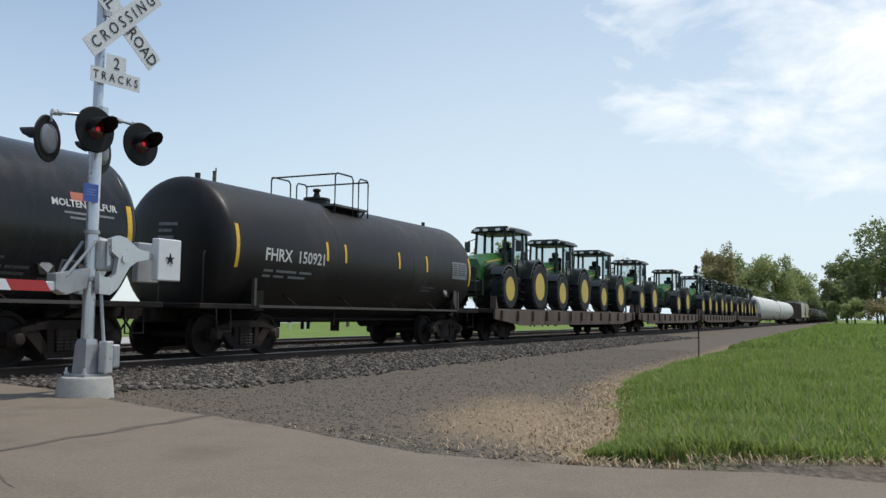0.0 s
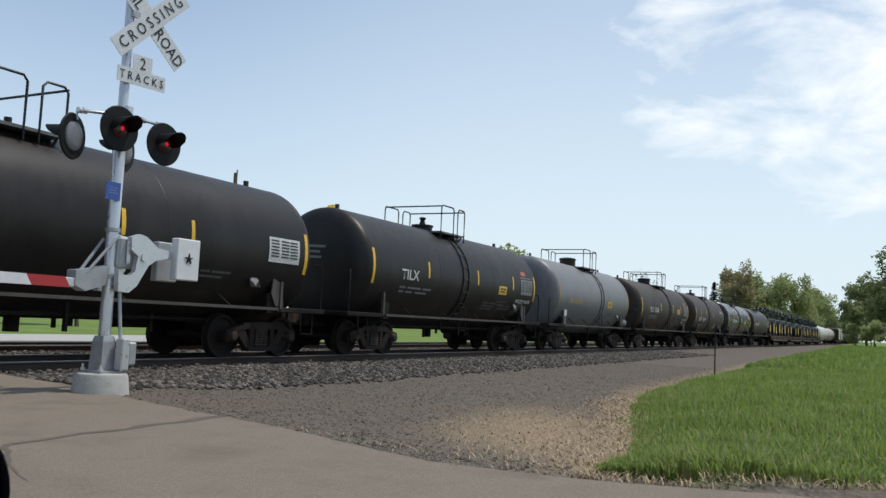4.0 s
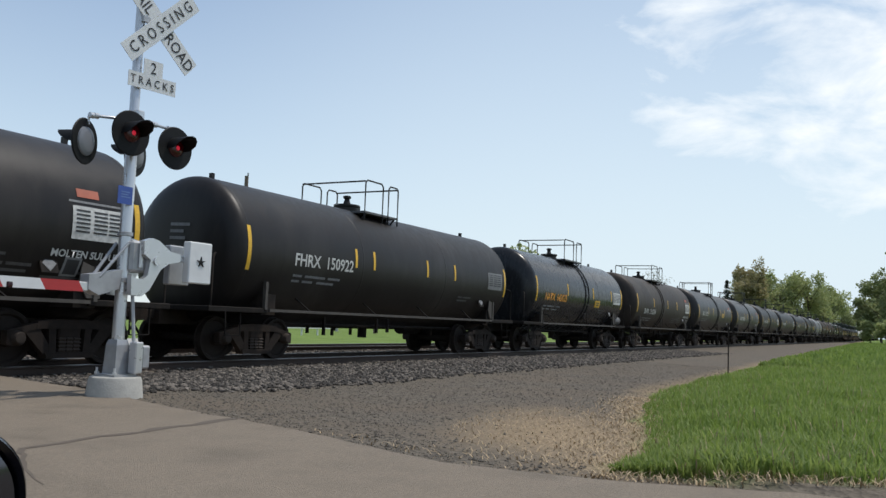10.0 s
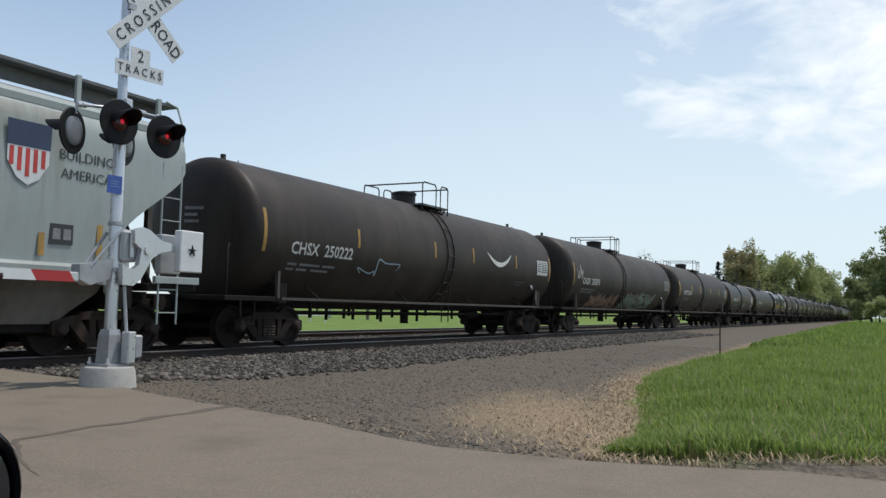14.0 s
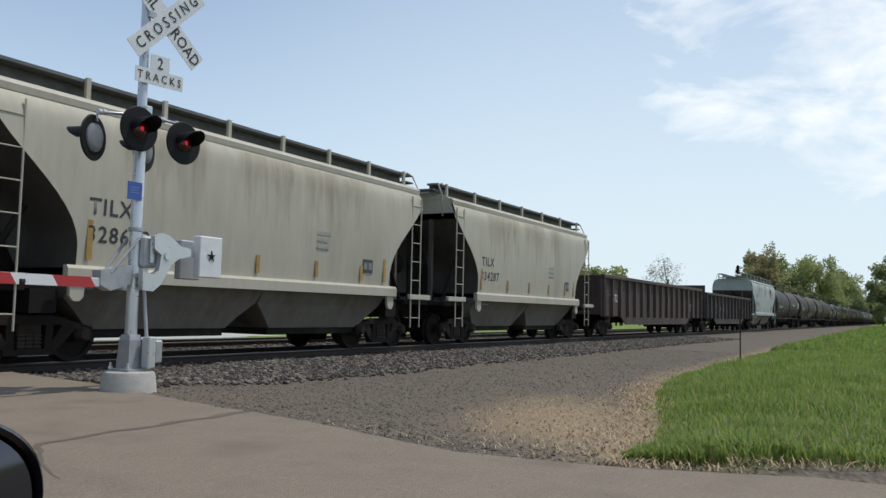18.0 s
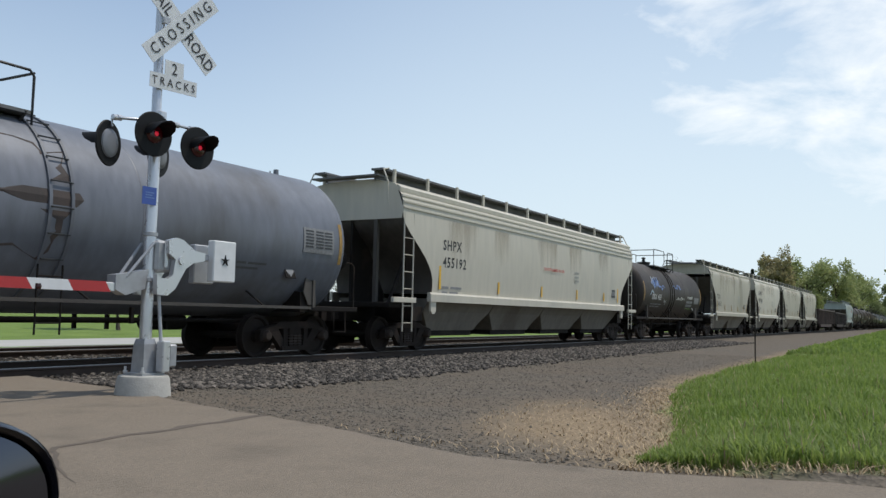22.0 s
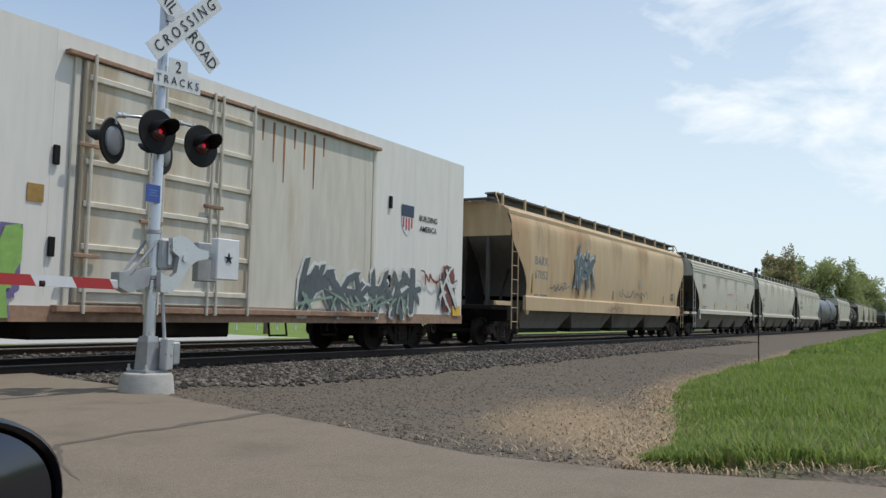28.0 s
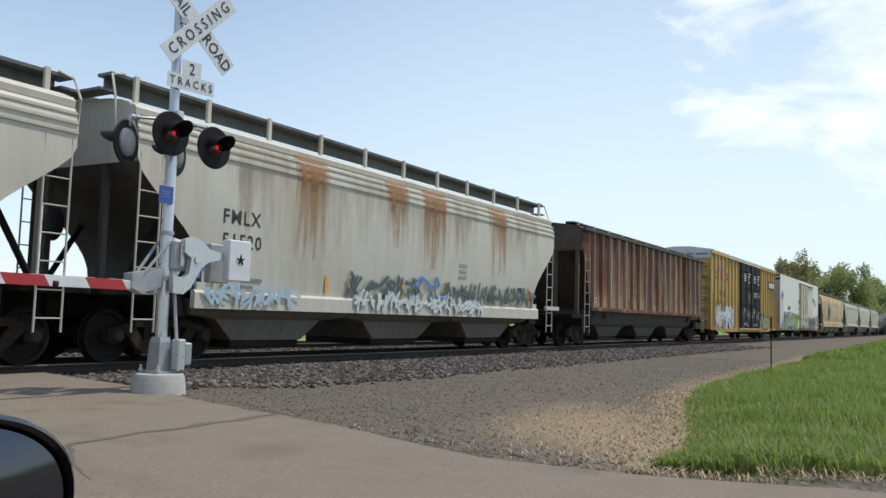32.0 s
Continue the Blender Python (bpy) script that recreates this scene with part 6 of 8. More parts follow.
def reefer_car(front, length):
    h = length / 2
    car = thing("refrigerator_car", "white refrigerated boxcar with graffiti and a ribbed plug door", "boxcar", "freight train")
    rolls(car, front - h - 0.2)
    hb = h - 0.9
    zt, zb = 4.8, 0.67
    s = Shape()
    prof = [(-1.55, zb), (-1.55, zt), (-1.35, zt + 0.07), (-0.5, zt + 0.14), (0.5, zt + 0.14), (1.35, zt + 0.07), (1.55, zt), (1.55, zb)]
    s.slab(prof, 0, -hb, hb)
    body = part("body", s, M_REEFER, car, "smooth white body")
    part("end_panel", Shape().box(-hb - 0.02, -hb - 0.004, -1.5, 1.5, zb + 0.05, zt - 0.5), M_END_WALL, car, "tan-grey end wall")
    part("end_panel", Shape().box(-hb - 0.024, -hb - 0.006, -1.53, 1.53, zt - 0.45, zt), M_ROOF_BLUE, car, "dark blue band at the top of the end")
    part("small_print", bars([[(0, 0.5), (0.6, 0.7)]], 0.1), M_WHITE_PAINT, car, at=pose(-hb - 0.03, -0.2, zt - 0.25, 0, 0, -90))
    for k in range(13):
        x = -hb + 2 * hb * (k + 0.5) / 13
        part("panel_seam", Shape().box(x - 0.012, x + 0.012, -1.552, -1.549, zb + 0.35, zt - 0.02), M_REEFER, body)
    part("side_sill", Shape().box(-hb, hb, -1.575, -1.552, zb - 0.02, zb + 0.2), M_SILL_RUST, car, "rusty lower side sill")
    part("side_sill", Shape().box(-hb, hb, 1.552, 1.575, zb - 0.02, zb + 0.2), M_SILL_RUST, car, "rusty lower side sill")
    # plug door slid along its track
    dx0, dx1 = -1.2, 6.2
    door = part("plug_door", Shape().box(dx0, dx0 + 3.6, -1.66, -1.58, zb + 0.25, zt - 0.35, 0.015), M_REEFER_DIRTY, car, "ribbed cream plug door with locking bars")
    for k in range(6):
        z = zb + 0.45 + (zt - zb - 1.05) * k / 5
        part("door_rib", Shape().box(dx0 + 0.05, dx0 + 3.55, -1.70, -1.655, z - 0.045, z + 0.045, 0.012), M_REEFER_DIRTY, door)
    for x in (0.12, 1.2, 1.45, 2.5, 2.7, 3.48):
        part("door_rod", Shape().rod((dx0 + x, -1.71, zb + 0.1), (dx0 + x, -1.71, zt - 0.25), 0.026, 8), M_REEFER_DIRTY, door, "vertical locking rod", 40)
    for x, z in ((0.12, 1.6), (0.12, 3.2), (1.25, 2.2), (2.55, 1.5), (2.55, 2.6)):
        part("door_lever", Shape().box(dx0 + x - 0.22, dx0 + x + 0.22, -1.74, -1.70, z - 0.03, z + 0.03, 0.008), M_SILL_RUST, door)
    panel = part("door_panel", Shape().box(dx0 + 3.6, dx1, -1.585, -1.556, zb + 0.25, zt - 0.35, 0.01), M_REEFER_DIRTY, car, "rust-streaked doorway panel")
    for k in range(7):
        x = dx0 + 3.8 + 0.3 * k
        part("rust_run", Shape().add([(x, -1.588, zt - 0.4), (x + 0.07, -1.588, zt - 0.4), (x + 0.05, -1.588, zt - 0.8 - 0.35 * ((k * 7) % 3)), (x + 0.02, -1.588, zt - 0.8 - 0.35 * ((k * 7) % 3))], [(0, 1, 2, 3)]), M_RUST_RUN, panel)
    part("rust_run", Shape().add([(dx1 - 0.3, -1.589, zt - 0.4), (dx1 - 0.05, -1.589, zt - 0.4), (dx1 - 0.08, -1.589, zb + 0.9), (dx1 - 0.2, -1.589, zb + 0.9)], [(0, 1, 2, 3)]), M_REEFER_DIRTY, panel)
    part("door_rail", Shape().box(dx0 - 0.3, dx1 + 0.2, -1.68, -1.556, zt - 0.33, zt - 0.26, 0.01), M_SILL_RUST, car, "upper door rail")
    part("door_rail", Shape().box(dx0 - 0.3, dx1 + 0.2, -1.70, -1.556, zb + 0.12, zb + 0.22, 0.01), M_SILL_RUST, car, "lower door rail")
    part("door_frame", Shape().box(dx1, dx1 + 0.1, -1.6, -1.556, zb + 0.2, zt - 0.3, 0.01).box(dx0 - 0.14, dx0 - 0.04, -1.6, -1.556, zb + 0.2, zt - 0.3, 0.01), M_REEFER_DIRTY, car)
    ladder(car, -hb + 0.45, -1.62, 0.72, 2.9, 0.45, 6, M_REEFER)
    for x, z in ((dx0 - 0.35, 3.0), (dx0 - 0.35, 1.7), (dx1 + 0.75, 3.4), (dx1 + 0.75, 1.6)):
        part("hinge_box", Shape().box(x - 0.05, x + 0.05, -1.6, -1.556, z - 0.14, z + 0.14, 0.01), M_LAMP_BLACK, car)
    # marks: shield logo as plain shapes
    lx = 7.7
    shield = [(lx - 0.25, 3.4), (lx + 0.25, 3.4), (lx + 0.25, 2.95), (lx + 0.13, 2.78), (lx, 2.7), (lx - 0.13, 2.78), (lx - 0.25, 2.95)]
    em = part("emblem", Shape().slab(shield, 1, -1.562, -1.554), M_SIGN_WHITE, car, "shield emblem of plain stripes")
    part("emblem_band", Shape().slab([(lx - 0.27, 3.42), (lx + 0.27, 3.42), (lx + 0.26, 3.15), (lx - 0.26, 3.15)], 1, -1.568, -1.563), M_ROOF_BLUE, em)
    for k in range(4):
        x = lx - 0.21 + 0.12 * k
        part("emblem_stripe", Shape().box(x, x + 0.06, -1.567, -1.563, 2.8 + 0.06 * abs(k - 1.5), 3.13), M_REDPAINT, em)
    for body_t, size, x, z in (("BUILDING", 0.19, lx + 0.95, 3.17), ("AMERICA", 0.19, lx + 0.95, 2.92), ("ARMN", 0.44, -6.5, 2.36), ("110184", 0.44, -6.47, 1.82)):
        part("lettering", shifted(lettering(body_t, size, 0.004), x, -1.562 if body_t != "110184" else -1.64, z), M_BLACK_PAINT if body_t != "110184" else M_WHITE_PAINT, car, "stencilled lettering " + body_t)
    graffiti(car, 61, -10.0, 0.72, 1.3, 0.7, -1.58, G_ORANGE, G_MINT, 4, 0.05, extra=G_WHITE)
    graffiti(car, 64, -8.9, 0.72, 4.4, 1.3, -1.584, None, G_OLIVE, 6, 0.2, extra=G_VIOLET)
    graffiti(car, 65, -8.2, 0.76, 3.4, 0.8, -1.612, None, G_PALE, 5, 0.06)
    graffiti(car, 67, -4.9, 0.72, 2.8, 1.2, -1.584, None, G_GREEN, 4, 0.19, extra=G_VIOLET)
    graffiti(car, 71, -hb + 0.35, 2.7, 0.8, 1.3, -1.57, None, G_BLUE, 5, 0.04)
    graffiti(car, 76, 3.5, 0.75, 4.7, 1.15, -1.60, None, G_COAL, 7, 0.12, extra=G_WHITE)
    graffiti(car, 77, 3.7, 0.8, 4.2, 0.5, -1.63, None, G_MINT, 4, 0.045)
    graffiti(car, 79, 8.3, 1.45, 0.9, 0.5, -1.60, None, G_RED, 4, 0.03)
    graffiti(car, 81, 9.25, 0.95, 0.75, 1.2, -1.60, G_RED, G_WHITE, 2, 0.06, extra=G_COAL)
    part("label_panel", Shape().box(-1.95, -1.7, -1.565, -1.556, 2.3, 2.55), M_YELLOW_DIRTY, car, "small yellow label")
    part("label_panel", Shape().box(hb - 0.55, hb - 0.15, -1.605, -1.60, 0.85, 1.1), M_YELLOW, car, "small yellow label")
    underparts(car, h, h - 2.9, 0.75)
    part("axle_guard", Shape().box(-1.5, 2.5, -1.1, 1.1, 0.38, 0.72, 0.04), M_UNDER, car, "underfloor equipment box")
    for x in (-6, -4.8, -3.2, 3.4, 5.0):
        part("underfloor_pipe", Shape().pipe([(x, -1.2, 0.72), (x, -1.25, 0.4), (x + 0.5, -1.25, 0.4), (x + 0.5, -1.2, 0.72)], 0.025), M_UNDER, car)
    return car


def yellow_boxcar(front, length):
    h = length / 2
    car = thing("boxcar", "yellow ribbed boxcar with black double doors and graffiti", "boxcar", "freight train")
    rolls(car, front - h - 0.45)
    hb = h - 0.68
    zt, zb = 4.81, 0.66
    body = part("body", Shape().slab([(-1.5, zb), (-1.5, zt), (1.5, zt), (1.5, zb)], 0, -hb, hb), M_BOX_YELLOW, car, "yellow sheet-steel body")
    roof = part("roof", Shape().slab([(-1.58, zt), (-1.58, zt + 0.05), (-0.4, zt + 0.2), (0.4, zt + 0.2), (1.58, zt + 0.05), (1.58, zt)], 0, -hb - 0.03, hb + 0.03), M_ROOF_WHITE, car, "pale galvanised roof")
    for k in range(16):
        x = -hb + 0.6 + (2 * hb - 1.2) * k / 15
        part("roof_rib", Shape().slab([(-1.58, zt + 0.05), (-1.58, zt + 0.09), (-0.4, zt + 0.24), (0.4, zt + 0.24), (1.58, zt + 0.09), (1.58, zt + 0.05), (0.4, zt + 0.2), (-0.4, zt + 0.2)], 0, x - 0.03, x + 0.03), M_ROOF_WHITE, roof)
    part("end_header", Shape().box(-hb - 0.05, -hb - 0.004, -1.53, 1.53, zt - 0.42, zt), M_ROOF_WHITE, car, "pale panel over the end")
    part("small_print", bars([[(0, 0.35), (0.5, 0.6)]], 0.1), M_GREY_PAINT, car, at=pose(-hb - 0.055, -0.3, zt - 0.26, 0, 0, -90))
    for k in range(6):
        z = zb + 0.5 + 0.58 * k
        part("end_corrugation", Shape().slab([(-hb, z - 0.14), (-hb - 0.09, z - 0.06), (-hb - 0.09, z + 0.06), (-hb, z + 0.14)], 1, -1.42, 1.42), M_BOX_YELLOW, car, "pressed end corrugation")
    part("top_chord", Shape().box(-hb, hb, -1.58, -1.5, zt - 0.16, zt - 0.002, 0.015), M_BOX_YELLOW, car)
    part("top_chord", Shape().box(-hb, hb, 1.5, 1.58, zt - 0.16, zt - 0.002, 0.015), M_BOX_YELLOW, car)
    d0, d1 = -2.7, 3.1
    post = shared("side_post", lambda: Shape().slab([(-0.05, -1.5), (-0.035, -1.575), (0.035, -1.575), (0.05, -1.5)], 2, zb + 0.05, zt - 0.16), M_BOX_YELLOW)
    for x in [-hb + 0.04] + [-8.82 + 0.85 * k for k in range(8)] + [3.3 + 0.84 * k for k in range(8)]:
        if x < hb:
            part("side_post", post, None, body, at=pose(x, 0, 0))
            part("side_post", post, None, body, at=pose(-x, 0, 0, 0, 0, 180))
    part("side_sill", Shape().slab([(-hb, zb + 0.08), (hb, zb + 0.08), (hb, zb - 0.02), (hb - 2.2, zb - 0.04), (hb - 3.2, zb - 0.14), (-hb + 3.2, zb - 0.14), (-hb + 2.2, zb - 0.04), (-hb, zb - 0.02)], 1, -1.56, -1.5), M_BOX_YELLOW, car, "yellow fishbelly side sill")
    for k in range(13):
        x = -4.2 + 0.6 * k
        part("hazard_stripe", Shape().add([(x, -1.563, zb - 0.13), (x + 0.16, -1.563, zb - 0.13), (x + 0.28, -1.563, zb + 0.0), (x + 0.12, -1.563, zb + 0.0)], [(0, 1, 2, 3)]), M_GRIME_SHADE, car)
    for k in range(2):
        x0 = d0 + (d1 - d0) * k / 2
        x1 = d0 + (d1 - d0) * (k + 1) / 2 - 0.04
        door = part("door", Shape().box(x0, x1, -1.63, -1.56, zb + 0.1, zt - 0.2, 0.015), M_BOX_BLACK, car, "black sliding door")
        for q in range(4):
            z = zb + 0.55 + 1.0 * q
            part("door_rib", Shape().box(x0 + 0.05, x1 - 0.05, -1.665, -1.628, z - 0.05, z + 0.05, 0.012), M_BOX_BLACK, door)
        for x in (x0 + 0.1, (x0 + x1) / 2, x1 - 0.1):
            part("door_rod", Shape().rod((x, -1.67, zb + 0.05), (x, -1.67, zt - 0.2), 0.022, 6), M_BOX_BLACK, door, smooth=40)
        part("small_print", shifted(bars([[(0.15, 0.55)], [(0, 0.85)], [(0.05, 0.75)], [(0.15, 0.5)]], 0.07, 0.8), x0 + 0.75, -1.672, zt - 0.85), M_WHITE_PAINT, door, "white unreadable notice")
        for q in range(2):
            graffiti(door, 211 + 5 * k + q, x0 + 0.15 + 1.3 * q, 1.2, 0.7, 0.7, -1.672, None, M_FAINT, 4, 0.014)
        if k:
            graffiti(door, 97, x0 + 0.75, 2.5, 0.9, 0.6, -1.672, None, G_WHITE, 5, 0.022)
        graffiti(door, 95 + 7 * k, x0 + 0.6, 0.85, 1.2, 0.3, -1.672, None, G_PALE, 6, 0.02)
        part("small_print", shifted(bars([[(0, 0.2), (0.28, 0.4)], [(0, 0.5)], [(0, 0.25)], [(0.1, 0.35)]], 0.09, 0.9), x1 - 0.85, -1.672, zt - 0.8), M_WHITE_PAINT, door, "white unreadable notice")
        graffiti(door, 231 + k, x1 - 0.9, 2.3, 0.7, 0.75, -1.672, None, M_FAINT, 2, 0.03)
        part("small_print", shifted(bars([[(0, 0.3)]] * 7, 0.035, 1.2), x1 - 0.5, -1.672, 1.75), M_FAINT, door, "column of unreadable print")
        part("notice_panel", Shape().box(x0 + 0.95, x0 + 1.1, -1.674, -1.67, 1.65, 1.95), M_WHITE_PAINT, door)
    part("door_rail", Shape().box(d0 - 3.2, d1 + 0.2, -1.64, -1.56, zt - 0.16, zt - 0.1, 0.01), M_ROOF_WHITE, car, "pale upper door rail")
    part("door_rail", Shape().box(d0 - 0.4, d1 + 0.4, -1.70, -1.56, zb - 0.02, zb + 0.08, 0.01), M_BOX_YELLOW, car)
    ladder(car, -hb + 0.5, -1.60, 0.55, 2.55, 0.5, 5, M_BOX_YELLOW)
    ladder(car, hb - 0.5, -1.60, 0.75, 2.55, 0.5, 5, M_BOX_YELLOW)
    # marks
    for body_t, size, x, z in (("next", 0.29, -8.4, 3.74), ("load", 0.29, -8.4, 3.48), ("any", 0.29, -5.86, 3.74), ("road", 0.29, -5.86, 3.5), ("TB", 0.42, -7.52, 2.6), ("OX", 0.42, -6.68, 2.6), ("6", 0.42, -8.2, 2.08), ("65", 0.42, -7.5, 2.08), ("65", 0.42, -6.68, 2.08), ("3", 0.42, -5.98, 2.08)):
        part("lettering", shifted(lettering(body_t, size, 0.006 if size < 0.4 else 0.012), x, -1.505, z), M_BLACK_PAINT, car, "black lettering " + body_t)
    cx, cz = -7.12, 3.66
    for sx in (-1, 1):
        for sz in (-1, 1):
            for mt, lift, y in ((G_BLUE, 0.085, -1.504), (M_REDPAINT, -0.085, -1.5075)):
                a, b = Vector((cx + sx * 0.06, cz + sz * 0.05)), Vector((cx + sx * 0.56, cz + sz * (0.43 + lift)))
                n = Vector((-(b - a).y, (b - a).x)).normalized() * 0.07
                a.y += sz * lift * 0.9
                part("emblem_bar", Shape().slab([tuple(a - n), tuple(b - n), tuple(b + n), tuple(a + n)], 1, y - 0.002 + 0.0007 * sz + 0.0003 * sx, y + 0.0007 * sz + 0.0003 * sx), mt, car, "slanting emblem bar")
    for mt, z0, z1 in ((M_REDPAINT, -0.07, 0.07), (G_BLUE, 0.074, 0.2), (G_BLUE, -0.2, -0.074)):
        part("emblem_bar", Shape().box(cx - 0.033, cx + 0.033, -1.579, -1.574, cz + z0, cz + z1), mt, car, "painted piece of the emblem on a side post")
    part("emblem_panel", Shape().box(hb - 3.15, hb - 0.95, -1.586, -1.579, 3.47, 3.95), M_BOX_BLACK, car, "black emblem panel with white shapes")
    for x in (hb - 3.07, hb - 2.38, hb - 1.68):
        part("emblem_shape", Shape().slab([(x + 0.05, 3.54), (x + 0.5, 3.54), (x + 0.64, 3.88), (x + 0.12, 3.88)], 1, -1.592, -1.587), M_SIGN_WHITE, car)
    for body_t, x, z in (("Railcar Pooling", hb - 2.08, 2.97), ("Experts", hb - 2.08, 2.67)):
        part("lettering", shifted(lettering(body_t, 0.27, 0.005), x, -1.506, z), M_BLACK_PAINT, car, "black lettering " + body_t)
    part("small_print", shifted(bars([[(0, 0.3), (0.36, 0.34)]], 0.15, 1.3), hb - 2.4, -1.506, 2.3), M_BLACK_PAINT, car)
    graffiti(car, 101, -8.75, 0.72, 4.3, 1.25, -1.58, None, G_WHITE, 8, 0.12, extra=G_PALE)
    graffiti(car, 131, -8.6, 0.8, 4.0, 0.9, -1.612, None, G_BLUE, 5, 0.02)
    graffiti(car, 107, d1 + 0.2, 0.6, 3.3, 1.1, -1.58, None, G_TAN, 5, 0.16, extra=M_SPRAY_BROWN)
    graffiti(car, 108, d1 + 0.4, 0.66, 2.8, 0.8, -1.61, None, M_FAINT, 4, 0.014)
    graffiti(car, 113, hb - 1.15, 2.75, 1.1, 0.9, -1.59, None, G_COAL, 3, 0.05)
    graffiti(car, 114, hb - 1.5, 2.3, 0.6, 0.7, -1.59, None, G_COAL, 3, 0.025)
    underparts(car, h, h - 3.3, 0.8)
    return car


def ribbed_hopper(front, length):
    """The rust-red open-top coal hopper."""
    h = length / 2
    car = thing("open_hopper", "rust-red ribbed hopper car with a dark roof walk", "hopper car", "freight train")
    rolls(car, front - h + 0.06)
    hb = h - 1.26
    zt, zs = 4.05, 1.38
    sides = []
    for y in (-1, 1):
        side = part("side_sheet", Shape().slab([(-hb, zt), (hb, zt), (hb, zt - 0.5), (hb - 0.9, zs), (-hb + 0.9, zs), (-hb, zt - 0.5)], 1, y * 1.43, y * 1.47), M_RUST_RED, car, "rusty oxide-red side sheet")
        post = shared("hopper_post%d" % y, lambda: Shape().slab([(-0.042, y * 1.46), (-0.034, y * 1.575), (0.034, y * 1.575), (0.042, y * 1.46)], 2, zs - 0.03, zt - 0.05), M_RUST_POST)
        for k in range(18):
            part("side_post", post, None, side, at=pose(-hb + 0.95 + (2 * hb - 1.9) * k / 17, 0, 0))
        part("top_chord", Shape().box(-hb, hb, y * 1.53 - 0.07, y * 1.53 + 0.07, zt - 0.06, zt + 0.06, 0.02), M_GRIME_SHADE, car, "dark top chord")
        part("side_sill", Shape().box(-hb + 0.7, hb - 0.7, y * 1.52 - 0.06, y * 1.52 + 0.06, zs - 0.14, zs, 0.015), M_RUST_RED, car, "side sill")
        sides.append(side)
    flat = [(hb, 1.476, zs), (hb, 1.476, zt)]
    for k in range(9):
        rust_stain(sides[0], flat, -hb + 0.95 + (2 * hb - 2.5) * k / 9, 1.9 + 0.5 * ((k * 5) % 3), zs + 0.02, zs + 1.3 + 0.45 * ((k * 7) % 4), M_CHALK_STAIN, "chalky cream paint showing through the rust")
    for d in (-1, 1):
        part("end_slope", Shape().add([(d * hb, -1.43, zt - 0.3), (d * hb, 1.43, zt - 0.3), (d * (hb - 2.6), 1.43, zs - 0.4), (d * (hb - 2.6), -1.43, zs - 0.4)], [(0, 1, 2, 3)]), M_RUST_END, car, "rust-brown sloping end sheet")
        part("end_wall", Shape().box(d * hb - 0.04, d * hb + 0.04, -1.45, 1.45, zt - 0.75, zt), M_RUST_END, car, "rust-brown end wall")
        for y in (-1.3, -0.5, 0.5, 1.3):
            part("end_post", Shape().box(d * hb - 0.06, d * hb + 0.06, y - 0.06, y + 0.06, 1.0, zt - 0.7), M_RUST_END, car)
        part("end_platform", Shape().box(d * (h - 1.0) - 0.5, d * (h - 1.0) + 0.5, -1.45, 1.45, 0.98, 1.1), M_UNDER, car)
        ladder(car, d * (hb - 0.3), -1.56, 0.5, 3.2, 0.45, 7, M_HOP_GREY)
    for k in range(3):
        w = (2 * hb - 3.2) / 6
        c = -hb + 1.6 + w * (2 * k + 1)
        quad = lambda a, y, z: [(c - a, -y, z), (c + a, -y, z), (c + a, y, z), (c - a, y, z)]
        part("hopper_bay", Shape().rings([quad(w, 1.4, zs - 0.1), quad(w, 1.2, 0.8), quad(w - 0.75, 1.1, 0.68), quad(w - 1.25, 1.05, 0.34)]), M_GRIME_SHADE, car, "grimy funnel bay, darkened for shade")
        part("outlet_gate", Shape().box(c - w + 1.25, c + w - 1.25, -1.0, 1.0, 0.2, 0.36), M_UNDER, car)
    part("roof", Shape().slab([(-1.5, zt), (-1.3, zt + 0.12), (-0.4, zt + 0.24), (0.4, zt + 0.24), (1.3, zt + 0.12), (1.5, zt)], 0, -hb, hb), M_GRIME_SHADE, car, "dark grimy roof")
    for y in (-1, 1):
        part("roof_walk", Shape().box(-hb + 0.1, hb - 0.1, y * 0.95 - 0.16, y * 0.95 + 0.16, zt + 0.24, zt + 0.28), M_GRATE, car, "grated roof walk")
        part("roof_walk_edge", Shape().box(-hb + 0.1, hb - 0.1, y * 0.8 - 0.012, y * 0.8 + 0.012, zt + 0.1, zt + 0.24), M_GRIME_SHADE, car, "dark grating edge")
        up = shared("rust_stanchion%d" % y, lambda: Shape().box(-0.04, 0.04, y * 1.13 - 0.03, y * 1.13 + 0.03, zt + 0.05, zt + 0.28), M_HOP_GREY)
        for k in range(11):
            part("walk_stanchion", up, None, car, at=pose(-hb + 0.4 + (2 * hb - 0.8) * k / 10, 0, 0))
    part("data_panel", Shape().box(-hb + 1.15, -hb + 1.45, -1.482, -1.474, zs + 0.15, zs + 0.35), M_WHITE_PAINT, car, "small white label")
    underparts(car, h, h - 2.0, 1.0)
    return car


